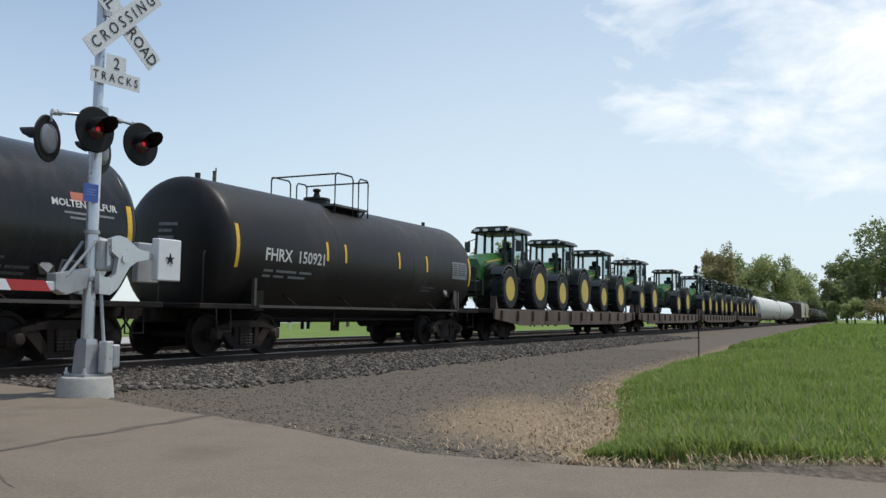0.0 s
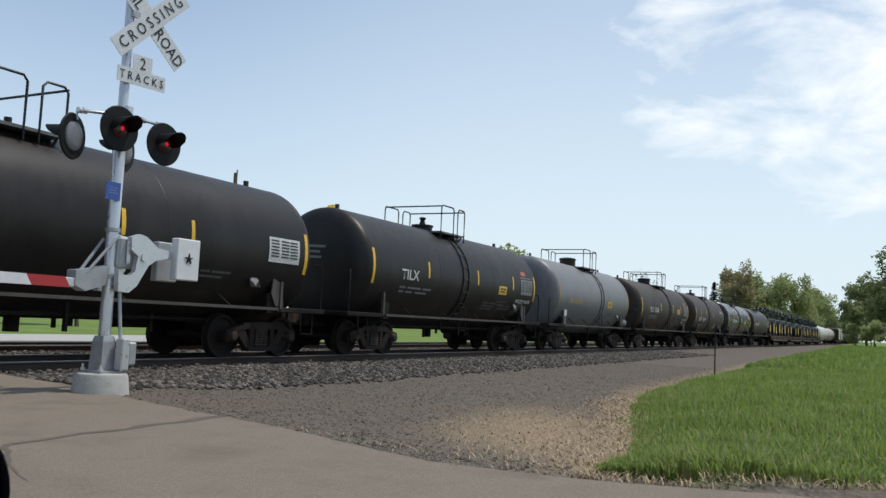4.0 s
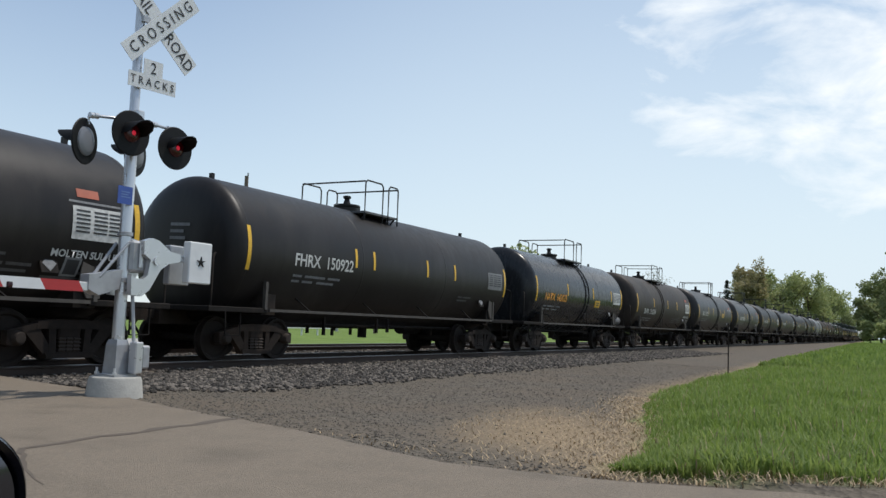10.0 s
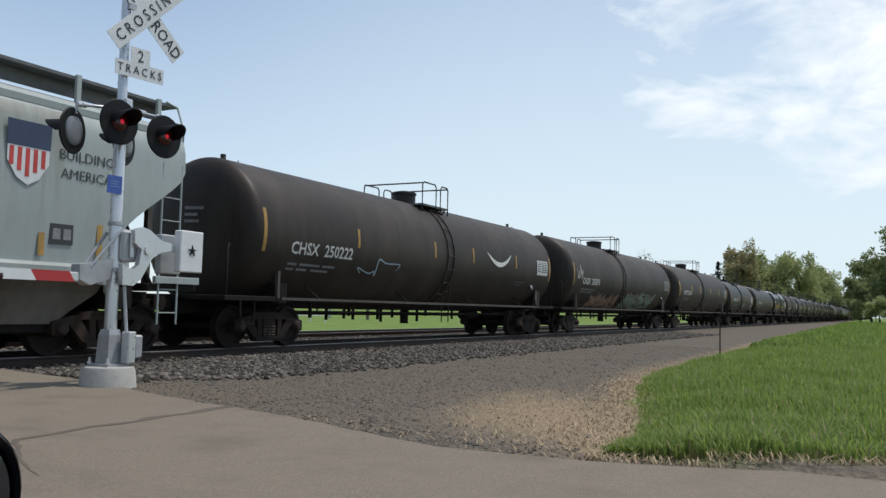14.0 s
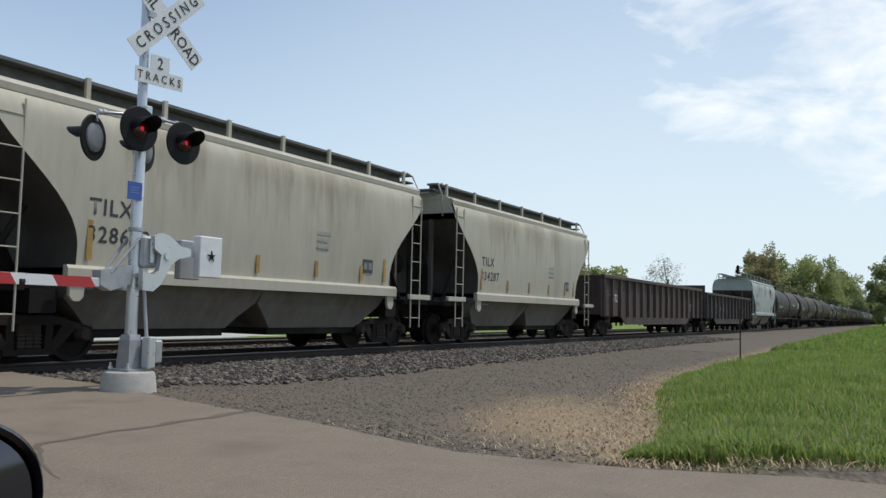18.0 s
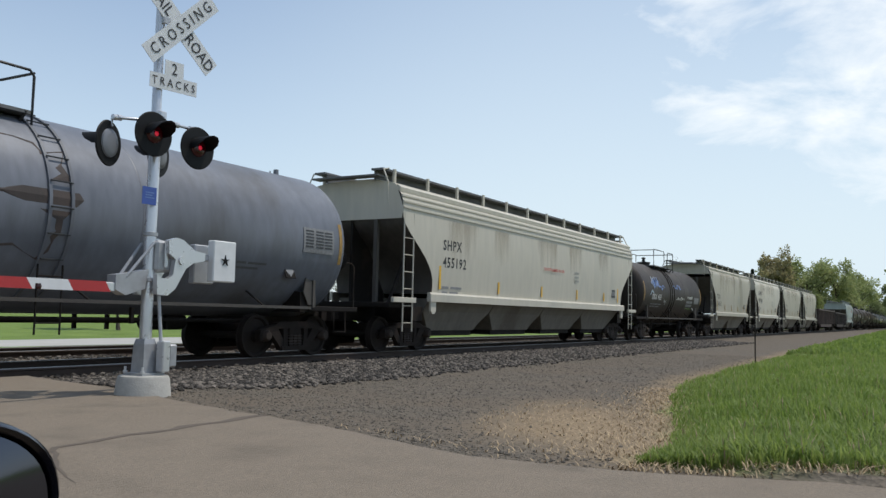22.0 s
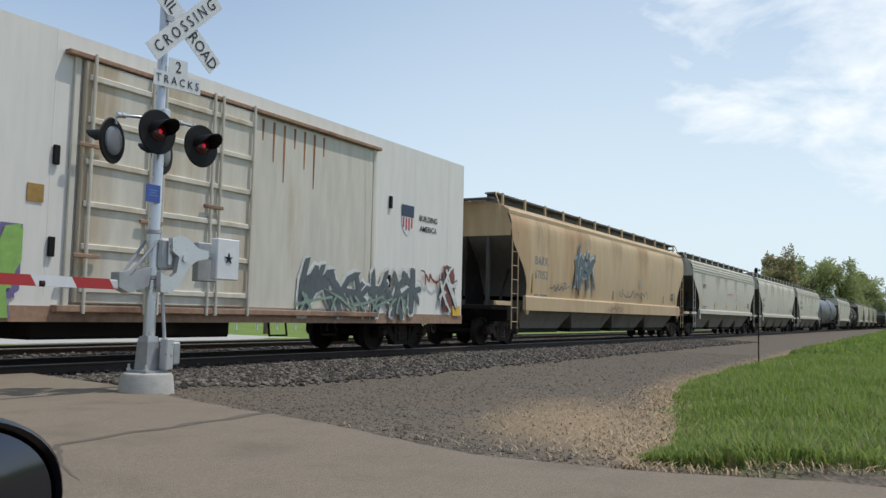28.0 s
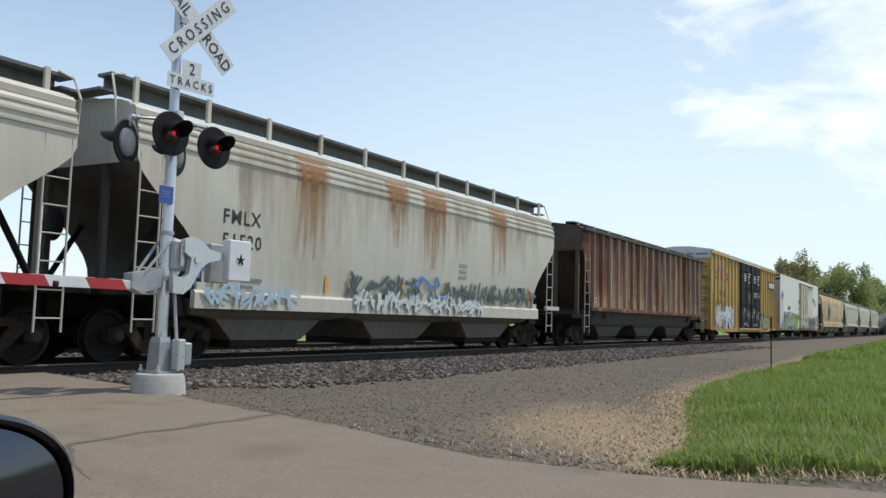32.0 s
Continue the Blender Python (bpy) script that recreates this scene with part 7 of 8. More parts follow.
def gondola(front, length, paint, label, zt, ribs, numbers, end_high=0.0):
    h = length / 2
    car = thing("gondola_car", label, "gondola car", "freight train")
    rolls(car, front - h)
    hb = h - 0.6
    zb = 0.72
    part("floor", Shape().box(-hb, hb, -1.45, 1.45, zb + 0.25, zb + 0.4), M_GON_DARK, car, "steel floor")
    for y in (-1, 1):
        side = part("side_sheet", Shape().slab([(-hb, zt), (hb, zt), (hb, zb + 0.15), (hb - 2.6, zb + 0.15), (hb - 3.4, zb - 0.2), (-hb + 3.4, zb - 0.2), (-hb + 2.6, zb + 0.15), (-hb, zb + 0.15)], 1, y * 1.44, y * 1.48), paint, car, "rusty side sheet")
        post = shared("gondola_post%d%s%.2f" % (y, paint.name, zt), lambda: Shape().slab([(-0.09, y * 1.47), (-0.06, y * 1.6), (0.06, y * 1.6), (0.09, y * 1.47)], 2, zb + 0.12, zt - 0.1), paint)
        for k in range(ribs):
            part("side_post", post, None, side, at=pose(-hb + 0.15 + (2 * hb - 0.3) * k / (ribs - 1), 0, 0))
        part("top_chord", Shape().box(-hb, hb, y * 1.52 - 0.1, y * 1.52 + 0.1, zt - 0.1, zt + 0.05, 0.02), paint, car, "heavy top chord")
    for d in (-1, 1):
        part("end_wall", Shape().box(d * hb - 0.06, d * hb + 0.06, -1.5, 1.5, zb + 0.2, zt + (end_high if d < 0 else 0)), paint, car, "end wall")
        for y in (-1.0, 0, 1.0):
            part("end_post", Shape().box(d * (hb + 0.1) - 0.06, d * (hb + 0.1) + 0.06, y - 0.07, y + 0.07, zb + 0.2, zt - 0.1), paint, car)
        ladder(car, d * (hb - 0.35), -1.64, 0.5, zt - 0.3, 0.45, 5, paint)
    for body_t, size, x, z in numbers:
        part("lettering", shifted(lettering(body_t, size, 0.006), x, -1.489, z), M_WHITE_PAINT, car, "white stencilled lettering " + body_t)
    part("data_panel", Shape().box(hb - 2.6, hb - 2.2, -1.492, -1.485, 1.25, 1.6), M_WHITE_PAINT, car, "white framed label")
    part("data_panel", Shape().box(hb - 2.55, hb - 2.25, -1.496, -1.493, 1.3, 1.55), M_BLACK_PAINT, car)
    underparts(car, h, h - 2.2, 0.98)
    return car


def flat_car(front, length):
    h = length / 2
    car = thing("flat_car", "rusty brown steel flat car carrying tractors", "flat car", "freight train")
    rolls(car, front - h)
    part("deck", Shape().box(-h + 0.5, h - 0.5, -1.5, 1.5, 0.95, 1.09, 0.015), M_TIE, car, "timber deck")
    for y in (-1, 1):
        part("side_sill", Shape().slab([(-h + 0.5, 1.07), (h - 0.5, 1.07), (h - 0.5, 0.75), (h - 3.0, 0.52), (-h + 3.0, 0.52), (-h + 0.5, 0.75)], 1, y * 1.45, y * 1.52), M_DECK, car, "rusty side sill with stake pockets")
        for k in range(13):
            x = -h + 1.0 + (2 * h - 2.0) * k / 12
            part("stake_pocket", shared("stake_pocket%d" % y, lambda: Shape().box(-0.07, 0.07, y * 1.56 - 0.05, y * 1.56 + 0.05, 0.68, 1.04, 0.01), M_DECK), None, car, at=pose(x, 0, 0))
    for d in (-1, 1):
        part("end_stop", Shape().slab([(d * (h - 0.6), 1.09), (d * (h - 0.6), 1.5), (d * (h - 0.8), 1.09)], 1, -1.5, -1.3), M_DECK, car)
    underparts(car, h, h - 2.3, 0.95)
    return car


def big_wheel(tr, x, y, r, w):
    s = Shape().lathe([(-w * 0.47, r * 0.59), (-w / 2, r * 0.75), (-w / 2, r * 0.93), (-w / 2 + 0.05, r), (w / 2 - 0.05, r), (w / 2, r * 0.93), (w / 2, r * 0.75), (w * 0.47, r * 0.59), (-w * 0.47, r * 0.59)], 1, 30, caps=False)
    for k in range(20):
        a = 2 * math.pi * k / 20
        c, q = math.cos(a), math.sin(a)
        s.add([((r + 0.045) * math.cos(a + da) if up else (r - 0.02) * math.cos(a + da), yy, (r + 0.045) * math.sin(a + da) if up else (r - 0.02) * math.sin(a + da)) for yy, da in ((-w / 2 + 0.02, 0.0), (w * 0.05, 0.12)) for up in (0, 1) for da2 in (0,)] +
              [((r + 0.045) * math.cos(a + da) if up else (r - 0.02) * math.cos(a + da), yy, (r + 0.045) * math.sin(a + da) if up else (r - 0.02) * math.sin(a + da)) for yy, da in ((-w / 2 + 0.02, 0.07), (w * 0.05, 0.19)) for up in (0, 1)],
              [(0, 1, 3, 2), (4, 6, 7, 5), (0, 4, 5, 1), (2, 3, 7, 6), (1, 5, 7, 3)])
    me = shared("tractor_tyre|%.2f" % r, lambda: s, M_TYRE, 35)
    wh = part("wheel", me, None, tr, "ribbed black tractor tyre", at=pose(x, y, r))
    sg = -1 if y < 0 else 1
    part("rim", shared("tractor_rim|%.2f%d" % (r, sg), lambda: Shape().lathe([(sg * w * 0.47, r * 0.6), (sg * w * 0.49, r * 0.57), (sg * w * 0.2, r * 0.5), (sg * w * 0.12, r * 0.46), (sg * w * 0.1, r * 0.24), (sg * w * 0.26, r * 0.18), (sg * w * 0.3, r * 0.06), (sg * w * 0.3, 0.01)], 1, 24), M_RIM, 40), None, wh, "yellow wheel rim")
    return wh


def tractor():
    """Points towards -x. Stands on z = 0."""
    xf, rf, xr, rr = -1.55, 0.71, 1.3, 0.87
    t = thing("tractor", "green farm tractor with yellow rims and a dark glazed cab", "tractor", "tractors on flat cars")
    part("hood", Shape().rings([[(x, -w, z0), (x, w, z0), (x, w, zt - 0.2), (x, w * 0.62, zt), (x, -w * 0.62, zt), (x, -w, zt - 0.2)] for x, w, z0, zt in ((-2.42, 0.26, 1.1, 1.5), (-2.34, 0.36, 1.0, 1.72), (-2.0, 0.42, 1.0, 1.86), (-1.0, 0.46, 1.15, 2.0), (-0.3, 0.48, 1.2, 2.08))]), M_TRACTOR, t, "sloping green engine hood", 30)
    part("grille", Shape().box(-2.46, -2.38, -0.25, 0.25, 0.98, 1.46, 0.02), M_CAB, t)
    for y in (-1, 1):
        part("side_grille", Shape().slab([(-2.2, 1.12), (-1.1, 1.22), (-1.0, 1.62), (-1.6, 1.6), (-2.1, 1.42)], 1, y * 0.465 - 0.01, y * 0.465 + 0.01), M_CAB, t, "dark grille in the hood side")
        part("hood_stripe", Shape().slab([(-2.05, 1.6), (-0.35, 1.84), (-0.35, 1.88), (-2.05, 1.65)], 1, y * 0.47 - 0.006, y * 0.47 + 0.006), M_RIM, t, "yellow stripe along the hood")
    part("chassis", Shape().box(-2.2, 1.5, -0.42, 0.42, 0.42, 1.18, 0.05), M_CAB, t, "dark engine and gearbox block")
    part("front_weight", Shape().box(-2.75, -2.3, -0.4, 0.4, 0.55, 0.98, 0.05), M_CAB, t, "black front weight block")
    part("exhaust", Shape().pipe([(-0.52, -0.52, 1.6), (-0.52, -0.54, 2.1)], 0.1, 10).pipe([(-0.52, -0.54, 2.1), (-0.52, -0.54, 2.78), (-0.56, -0.54, 2.92), (-0.66, -0.54, 2.98)], 0.06, 8), M_CAB, t, "upright black exhaust with a bent tip", 50)
    cab = part("cab_frame", Shape().rings([[(-0.34, -w, z), (1.2, -w, z), (1.2, w, z), (-0.34, w, z)] for w, z in ((0.6, 1.0), (0.76, 1.2), (0.8, 1.62))]), M_CAB, t, "dark cab base")
    for x, y, lean in ((-0.3, -0.76, 0.1), (-0.3, 0.76, 0.1), (0.6, -0.8, 0.0), (0.6, 0.8, 0.0), (1.18, -0.74, -0.04), (1.18, 0.74, -0.04)):
        part("cab_post", Shape().rod((x, y, 1.55), (x + lean, y * 0.97, 2.86), 0.055, 6), M_CAB, cab)
    part("cab_roof", Shape().rings([[(x, -w, z), (x, w, z), (x, w * 0.98, z + 0.09), (x, w * 0.86, z + 0.17), (x, -w * 0.86, z + 0.17), (x, -w * 0.98, z + 0.09)] for x, w, z in ((-0.52, 0.72, 2.87), (-0.4, 0.9, 2.82), (0.4, 0.95, 2.83), (1.25, 0.92, 2.82), (1.42, 0.8, 2.86))]), M_CAB, cab, "dark green overhanging cab roof", 35)
    for y in (-0.6, -0.25, 0.25, 0.6):
        part("work_lamp", Shape().box(-0.56, -0.49, y - 0.1, y + 0.1, 2.86, 2.96, 0.015), M_GALV, cab, "work lamp in the roof edge")
    part("window", Shape().slab([(-0.25, 1.62), (0.55, 1.62), (0.55, 2.84), (-0.16, 2.84)], 1, -0.79, -0.782), M_CABGLASS, cab, "side window")
    part("window", Shape().slab([(0.65, 1.9), (1.15, 1.9), (1.12, 2.84), (0.65, 2.84)], 1, -0.78, -0.772), M_CABGLASS, cab, "side window")
    part("windscreen", Shape().rings([[(-0.33 + q, -0.7, z), (-0.33 + q, 0.7, z)] for q, z in ((0.0, 1.75), (0.1, 2.84))], closed=False), M_CABGLASS, cab, "windscreen")
    part("seat", Shape().box(0.3, 0.85, -0.3, 0.3, 1.55, 1.78, 0.05).box(0.72, 0.92, -0.3, 0.3, 1.75, 2.35, 0.06).box(0.75, 0.9, -0.15, 0.15, 2.35, 2.58, 0.05), M_CAB, cab, "dark high-backed seat")
    part("steering_wheel", Shape().lathe([(2.02, 0.18), (2.05, 0.21), (2.08, 0.18)], 2, 14, (0.05, 0, 0)).rod((0.0, 0, 1.5), (0.05, 0, 2.05), 0.06, 6), M_CAB, cab, smooth=40)
    part("door_panel", Shape().box(0.05, 0.62, -0.82, -0.79, 1.2, 1.85, 0.03), M_CAB, cab, "dark lower door panel")
    part("fuel_tank", Shape().box(-0.55, 0.42, -0.86, -0.42, 0.45, 1.2, 0.1), M_CAB, t, "black fuel tank")
    part("fuel_tank", Shape().box(-0.55, 0.42, 0.42, 0.86, 0.45, 1.2, 0.1), M_CAB, t, "black fuel tank")
    for z in (0.35, 0.62, 0.9):
        part("step", Shape().box(0.0, 0.38, -1.0, -0.84, z, z + 0.04, 0.01), M_CAB, t)
    for y in (-1, 1):
        for x0, r0, r1, y0, y1, a0, a1, label in ((xr, rr, rr + 0.1, 0.66, 1.22, 15, 145, "dark rear fender"), (xf, rf, rf + 0.08, 0.7, 1.14, 35, 150, "dark front fender")):
            arc = []
            for k in range(10):
                g = radians(a0 + (a1 - a0) * k / 9)
                c, q = math.cos(g), math.sin(g)
                arc.append([(x0 - (r1 - d) * c, y * w, r0 + (r1 - d) * q) for d, w in ((0.0, y0), (0.0, y1), (-0.05, y1), (-0.05, y0))])
            part("fender", Shape().rings(arc), M_CAB, t, label, 40)
        big_wheel(t, xr, y * 0.98, rr, 0.56)
        big_wheel(t, xf, y * 0.95, rf, 0.48)
    part("axle", Shape().rod((xr, -0.9, rr), (xr, 0.9, rr), 0.16, 8).rod((xf, -0.9, rf), (xf, 0.9, rf), 0.14, 8), M_CAB, t, smooth=40)
    for y in (-1, 1):
        part("mirror", Shape().box(-0.45, -0.39, y * 1.02 - 0.11, y * 1.02 + 0.11, 2.1, 2.5, 0.02).rod((-0.3, y * 0.76, 2.6), (-0.42, y * 1.0, 2.5), 0.018, 5), M_CAB, t)
    part("tie_chain", Shape().rod((-1.9, -0.5, 0.5), (-2.7, -1.2, 0.02), 0.02, 5).rod((1.4, -0.5, 0.6), (2.3, -1.2, 0.02), 0.02, 5), M_TRUCK, t)
    return t


# ---- the cars in their order, front of the train first ----
# far cars ahead of the flat cars
x = 380.0
k = 0
while x > 200:
    tank_car(x, 14.0, (M_TANK, M_TANK_BROWN, M_GON_DARK)[k % 3], "dark tank car far ahead in the train", "", "", strips=(), dome="valve")
    x -= 14.0
    k += 1
FAR_X = x
hopper_car(FAR_X, 13.0, M_HOP_GREY, "pale grey covered hopper car", "", "", bays=2)
hopper_car(FAR_X - 13.0, 13.0, M_HOP_LIGHT, "off-white covered hopper car", "", "", bays=2)
gondola(FAR_X - 26.0, 16.0, M_GON_BROWN, "brown gondola car with tall sides", 3.6, 12, ())
tank_car(FAR_X - 42.0, FAR_X - 42.0 - 103.33, M_TANK_WHITE, "white tank car ahead of the flat cars", "", "", dome="hatch")
for k in range(4):
    flat_car(103.33 - 19.6 * k, 19.6)
proto = tractor()
slots = [(24.93, (4.2, 9.95, 16.1)), (44.53, (4.2, 14.6)), (64.13, (4.6, 11.0, 16.6)), (83.73, (4.6, 10.5, 16.4))]
first = True
for start, places in slots:
    for p in places:
        tr = proto if first else copy_thing(proto, pose(start + p, TRACK_Y, 1.09))
        first = False
        rolls(tr, start + p, TRACK_Y, 1.09)

F_CAR = dict(span=(-4.5, -2.42), rail=(-1.35, 0.15), strap=-0.65)  # a class of alike black cars
F_TAPE = (-2.35, -1.6, 0.95, 2.5)
tank_car(24.93, 13.43, M_TANK, "black tank car with yellow tape and white numbers", "FHRX", "150921", strips=F_TAPE, notice=M_GREY_PAINT, bands=0, **F_CAR)
tank_car(11.5, 14.7, M_TANK_SHINY, "glossy black tank car marked for molten sulfur", "TILX", "150730", strips=(-3.35, -1.45, 0.65, 3.2), placard=M_YELLOW, placard_x=2.2, warning="MOLTEN SULFUR", span=(-4.1, -2.1), rail=(-1.05, 0.35), strap=-0.3)
tank_car(-3.2, 12.95, M_TANK_BROWN, "dusty dark tank car marked for molten sulfur", "KLRX", "136099", strips=(-3.5, -1.6, 0.95), tape=M_TAPE_ORANGE, placard=M_YELLOW_DIRTY, placard_x=1.75, placard_z=-0.78, warning="MOLTEN SULFUR", dome="valve", span=(-4.1, -1.9), mark_z=-0.28, rail=(-0.75, 0.95), strap=-0.6)
tank_car(-16.15, 13.83, M_TANK_BROWN, "dusty black tank car with a yellow notice panel", "TILX", "135304", strips=(-1.55, 1.4, 3.4), placard=M_YELLOW, placard_x=2.5, placard_z=-0.16, warning="MOLTEN SULFUR", notice=M_GREY_PAINT, dome="hatch", span=(-3.95, -2.05), rail=(-0.65, 1.35), strap=0.65)
tank_car(-29.98, 12.22, M_TANK_LIGHT, "grey tank car with a faded orange mark", "", "", strips=(), placard=M_YELLOW, placard_x=1.45, tape=M_YELLOW_DIRTY, dome="hatch", drum_end=True, rail=(-0.7, 1.05), strap=0.65)
grey = [o for o in ROLLING[-1][0].children if o.name.startswith("tank_shell")][0]
part("reporting_mark", wrapped(bars([[(0, 0.16), (0.22, 0.16), (0.55, 0.12), (0.72, 0.14), (0.92, 0.14), (1.12, 0.14), (1.32, 0.14)]], 0.2), -3.6, 1.85, 2.14, 1.452), M_ORANGE_FADED, grey, "faded orange mark, past reading")
part("bracket_board", Shape().box(-4.05, -3.78, -1.37, -1.35, 1.34, 1.58, 0.006).rod((-3.92, -1.35, 1.02), (-3.92, -1.35, 1.36), 0.02, 6), M_WHITE_PAINT, ROLLING[-1][0], "small white board on a short post")
tank_car(-42.2, 13.15, M_TANK, "black tank car with a yellow notice panel", "TILX", "", strips=(-2.5, 0.6, 3.3), placard=M_YELLOW, placard_x=2.2, warning="MOLTEN SULFUR", notice=M_GREY_PAINT, span=(-3.9, -3.0), rail=(-1.0, 0.5), strap=-0.2)
for front, length, num in ((-55.35, 14.4, "150923"), (-69.75, 14.41, "150926"), (-84.16, 13.99, "150920")):
    tank_car(front, length, M_TANK, "black tank car with yellow tape and white numbers", "FHRX", num, strips=F_TAPE, notice=M_WHITE_PAINT, bands=2 if num == "150920" else 0, **F_CAR)
tank_car(-98.15, 13.44, M_TANK_GREY, "dark grey tank car with white lettering", "GATX", "208882", strips=(-2.0, -0.8, 1.8), notice=M_GREY_PAINT, warning="MOLTEN SULFUR", span=(-4.25, -2.1), rail=(-0.4, 1.05), strap=0.35)
tank_car(-111.59, 14.01, M_TANK_GREY, "dark grey tank car with a yellow notice panel", "GATX", "35723", strips=(-2.75, -1.25, 1.25, 2.75), placard=M_YELLOW, placard_x=1.85, placard_z=-0.2, warning="MOLTEN SULFUR", span=(-4.7, -2.85), rail=(-0.5, 0.9), strap=0.4, drum_end=True)
tank_car(-125.6, 13.9, M_TANK_BROWN, "dark brown tank car with a printed white panel", "SHPX", "210234", strips=(-2.65, 0.2, 2.3), notice=M_WHITE_PAINT, warning="MOLTEN SULFUR", span=(-4.35, -2.2), mark_z=-0.35, rail=(-1.4, 0.85), strap=-0.85)
tank_car(-139.5, 12.6, M_TANK_SHINY, "glossy blue-black tank car with orange numbers", "NATX", "643025", letters=M_ORANGE, strips=(-1.95, 1.0, 3.4), placard=M_YELLOW, placard_x=1.3, placard_z=-0.42, notice=M_WHITE_PAINT, span=(-4.15, -2.0), mark_z=-0.22, rail=(-1.1, 0.85), strap=0.3, drum_end=True)
tank_car(-152.1, 14.5, M_TANK, "black tank car with yellow tape and white numbers", "FHRX", "150922", strips=F_TAPE, notice=M_GREY_PAINT, bands=0, **F_CAR)
c, shell, e, zc, ro = tank_car(-166.6, 14.15, M_TANK, "black tank car with a small white scrawl", "FHRX", "150937", strips=(-2.35, -1.6, 1.3, 2.5), warning="MOLTEN SULFUR", notice=M_WHITE_PAINT, **F_CAR)
graffiti(shell, 3, -0.1, zc - 0.62, 1.25, 0.45, 0, None, G_WHITE, 5, 0.025, drum=(zc, ro))
tank_car(-180.75, 18.55, M_TANK_BROWN, "long dark brown tank car with a hatch dome", "NATX", "251540", rail=(-1.6, 0.4), strap=-0.95, radius=1.52, zc=2.31, strips=(-4.6, -2.05, 1.5, 4.6), notice=M_GREY_PAINT, dome="hatch", span=(-6.75, -4.7), mark_z=-0.19)
c, shell, e, zc, ro = tank_car(-199.3, 18.65, M_TANK_BROWN, "long dark tank car with pink and green graffiti", "CHSX", "255071", rail=(-1.4, 0.0), strap=-0.95, radius=1.52, zc=2.31, dome="hatch", notice=M_GREY_PAINT, span=(-6.9, -4.7), mark_z=-0.23, tape=M_YELLOW_DIRTY)
graffiti(shell, 11, -5.4, 1.05, 4.1, 0.75, 0, None, G_SALMON, 7, 0.1, drum=(zc, ro), extra=G_COAL)
graffiti(shell, 17, -0.5, 1.05, 5.4, 1.0, 0, G_MINT, G_MINT, 7, 0.13, drum=(zc, ro), extra=G_RED)
graffiti(shell, 18, 0.0, 1.1, 4.6, 0.75, 0, None, G_COAL, 4, 0.035, drum=(zc, ro + 0.012))
graffiti(shell, 23, -e + 0.9, zc - 0.25, 0.7, 0.7, 0, None, G_WHITE, 4, 0.02, drum=(zc, ro))


def crescent(shell, x, z, half, rise, zc, ro):
    """A white painted horn shape."""
    smile, rows = Shape(), []
    for j in range(13):
        t = -1 + 2 * j / 12
        w = 0.1 * math.sqrt(max(0.02, 1 - t * t))
        rows.append([(half * t, 0, rise * t * t - w), (half * t, 0, rise * t * t + w * 0.4)])
    smile.rings(rows, closed=False)
    part("painted_crescent", wrapped(smile.mesh("painted_crescent"), x, z, zc, ro + 0.01), G_WHITE, shell, "white painted crescent")



c, shell, e, zc, ro = tank_car(-217.95, 18.3, M_TANK_BROWN, "long dark brown tank car with a white crescent daub", "CHSX", "250222", radius=1.52, zc=2.31, strips=(-4.55, -0.85, 1.5, 4.7), dome="hatch", rail=(-0.6, 0.9), strap=0.1, notice=M_WHITE_PAINT, span=(-6.95, -4.72), mark_z=-0.28, tape=M_YELLOW_DIRTY)
graffiti(shell, 29, -4.4, zc - 0.75, 1.7, 0.6, 0, None, G_PALE, 3, 0.016, drum=(zc, ro))
crescent(shell, 3.4, zc - 0.02, 0.9, 0.32, zc, ro)


def shield(parent, lx, zc, y):
    """A striped shield emblem of plain shapes."""
    em = part("emblem", Shape().slab([(lx - 0.33, zc + 0.4), (lx + 0.33, zc + 0.4), (lx + 0.33, zc - 0.15), (lx + 0.18, zc - 0.38), (lx, zc - 0.48), (lx - 0.18, zc - 0.38), (lx - 0.33, zc - 0.15)], 1, y - 0.008, y), M_SIGN_WHITE, parent, "shield emblem of plain stripes")
    part("emblem_band", Shape().slab([(lx - 0.35, zc + 0.42), (lx + 0.35, zc + 0.42), (lx + 0.34, zc + 0.06), (lx - 0.34, zc + 0.06)], 1, y - 0.014, y - 0.009), M_ROOF_BLUE, em)
    for k in range(5):
        px0 = lx - 0.3 + 0.125 * k
        part("emblem_stripe", Shape().box(px0, px0 + 0.065, y - 0.013, y - 0.009, zc - 0.36 + 0.07 * abs(k - 2), zc + 0.04), M_REDPAINT, em)


car, body, hb, rows = hopper_car(-236.19, 13.81, M_HOP_BLUE, "pale blue-grey covered hopper car with a striped shield", "UP", "95140", bays=2, text_size=0.52, mark_dx=1.75, mark_z=2.64, zt=3.78, zs=1.38, walk_z=4.36)
shield(body, 3.0, 2.95, -side_of(rows, 2.9) - 0.015)
for txt, z in (("BUILDING", 3.0), ("AMERICA", 2.72)):
    me = shifted(lettering(txt, 0.22), 4.0, 0, z)
    for v in me.vertices:
        v.co.y = -side_of(rows, v.co.z) - 0.011
    part("lettering", me, M_BLACK_PAINT, body, "small lettering " + txt)
gondola(-250, 16.8, M_GON_DARK, "dark rusty gondola car with chalk scrawls", 2.35, 14, (("923", 0.36, -4.05, 1.72),), end_high=0.45)
gcar = ROLLING[-1][0]
for k, gx in enumerate((-4.4, -3.4, -2.3)):
    graffiti(gcar, 140 + k, gx, 1.05 + 0.2 * (k > 0), 0.6, 0.5, -1.487, None, M_GREY_PAINT, 3, 0.014)
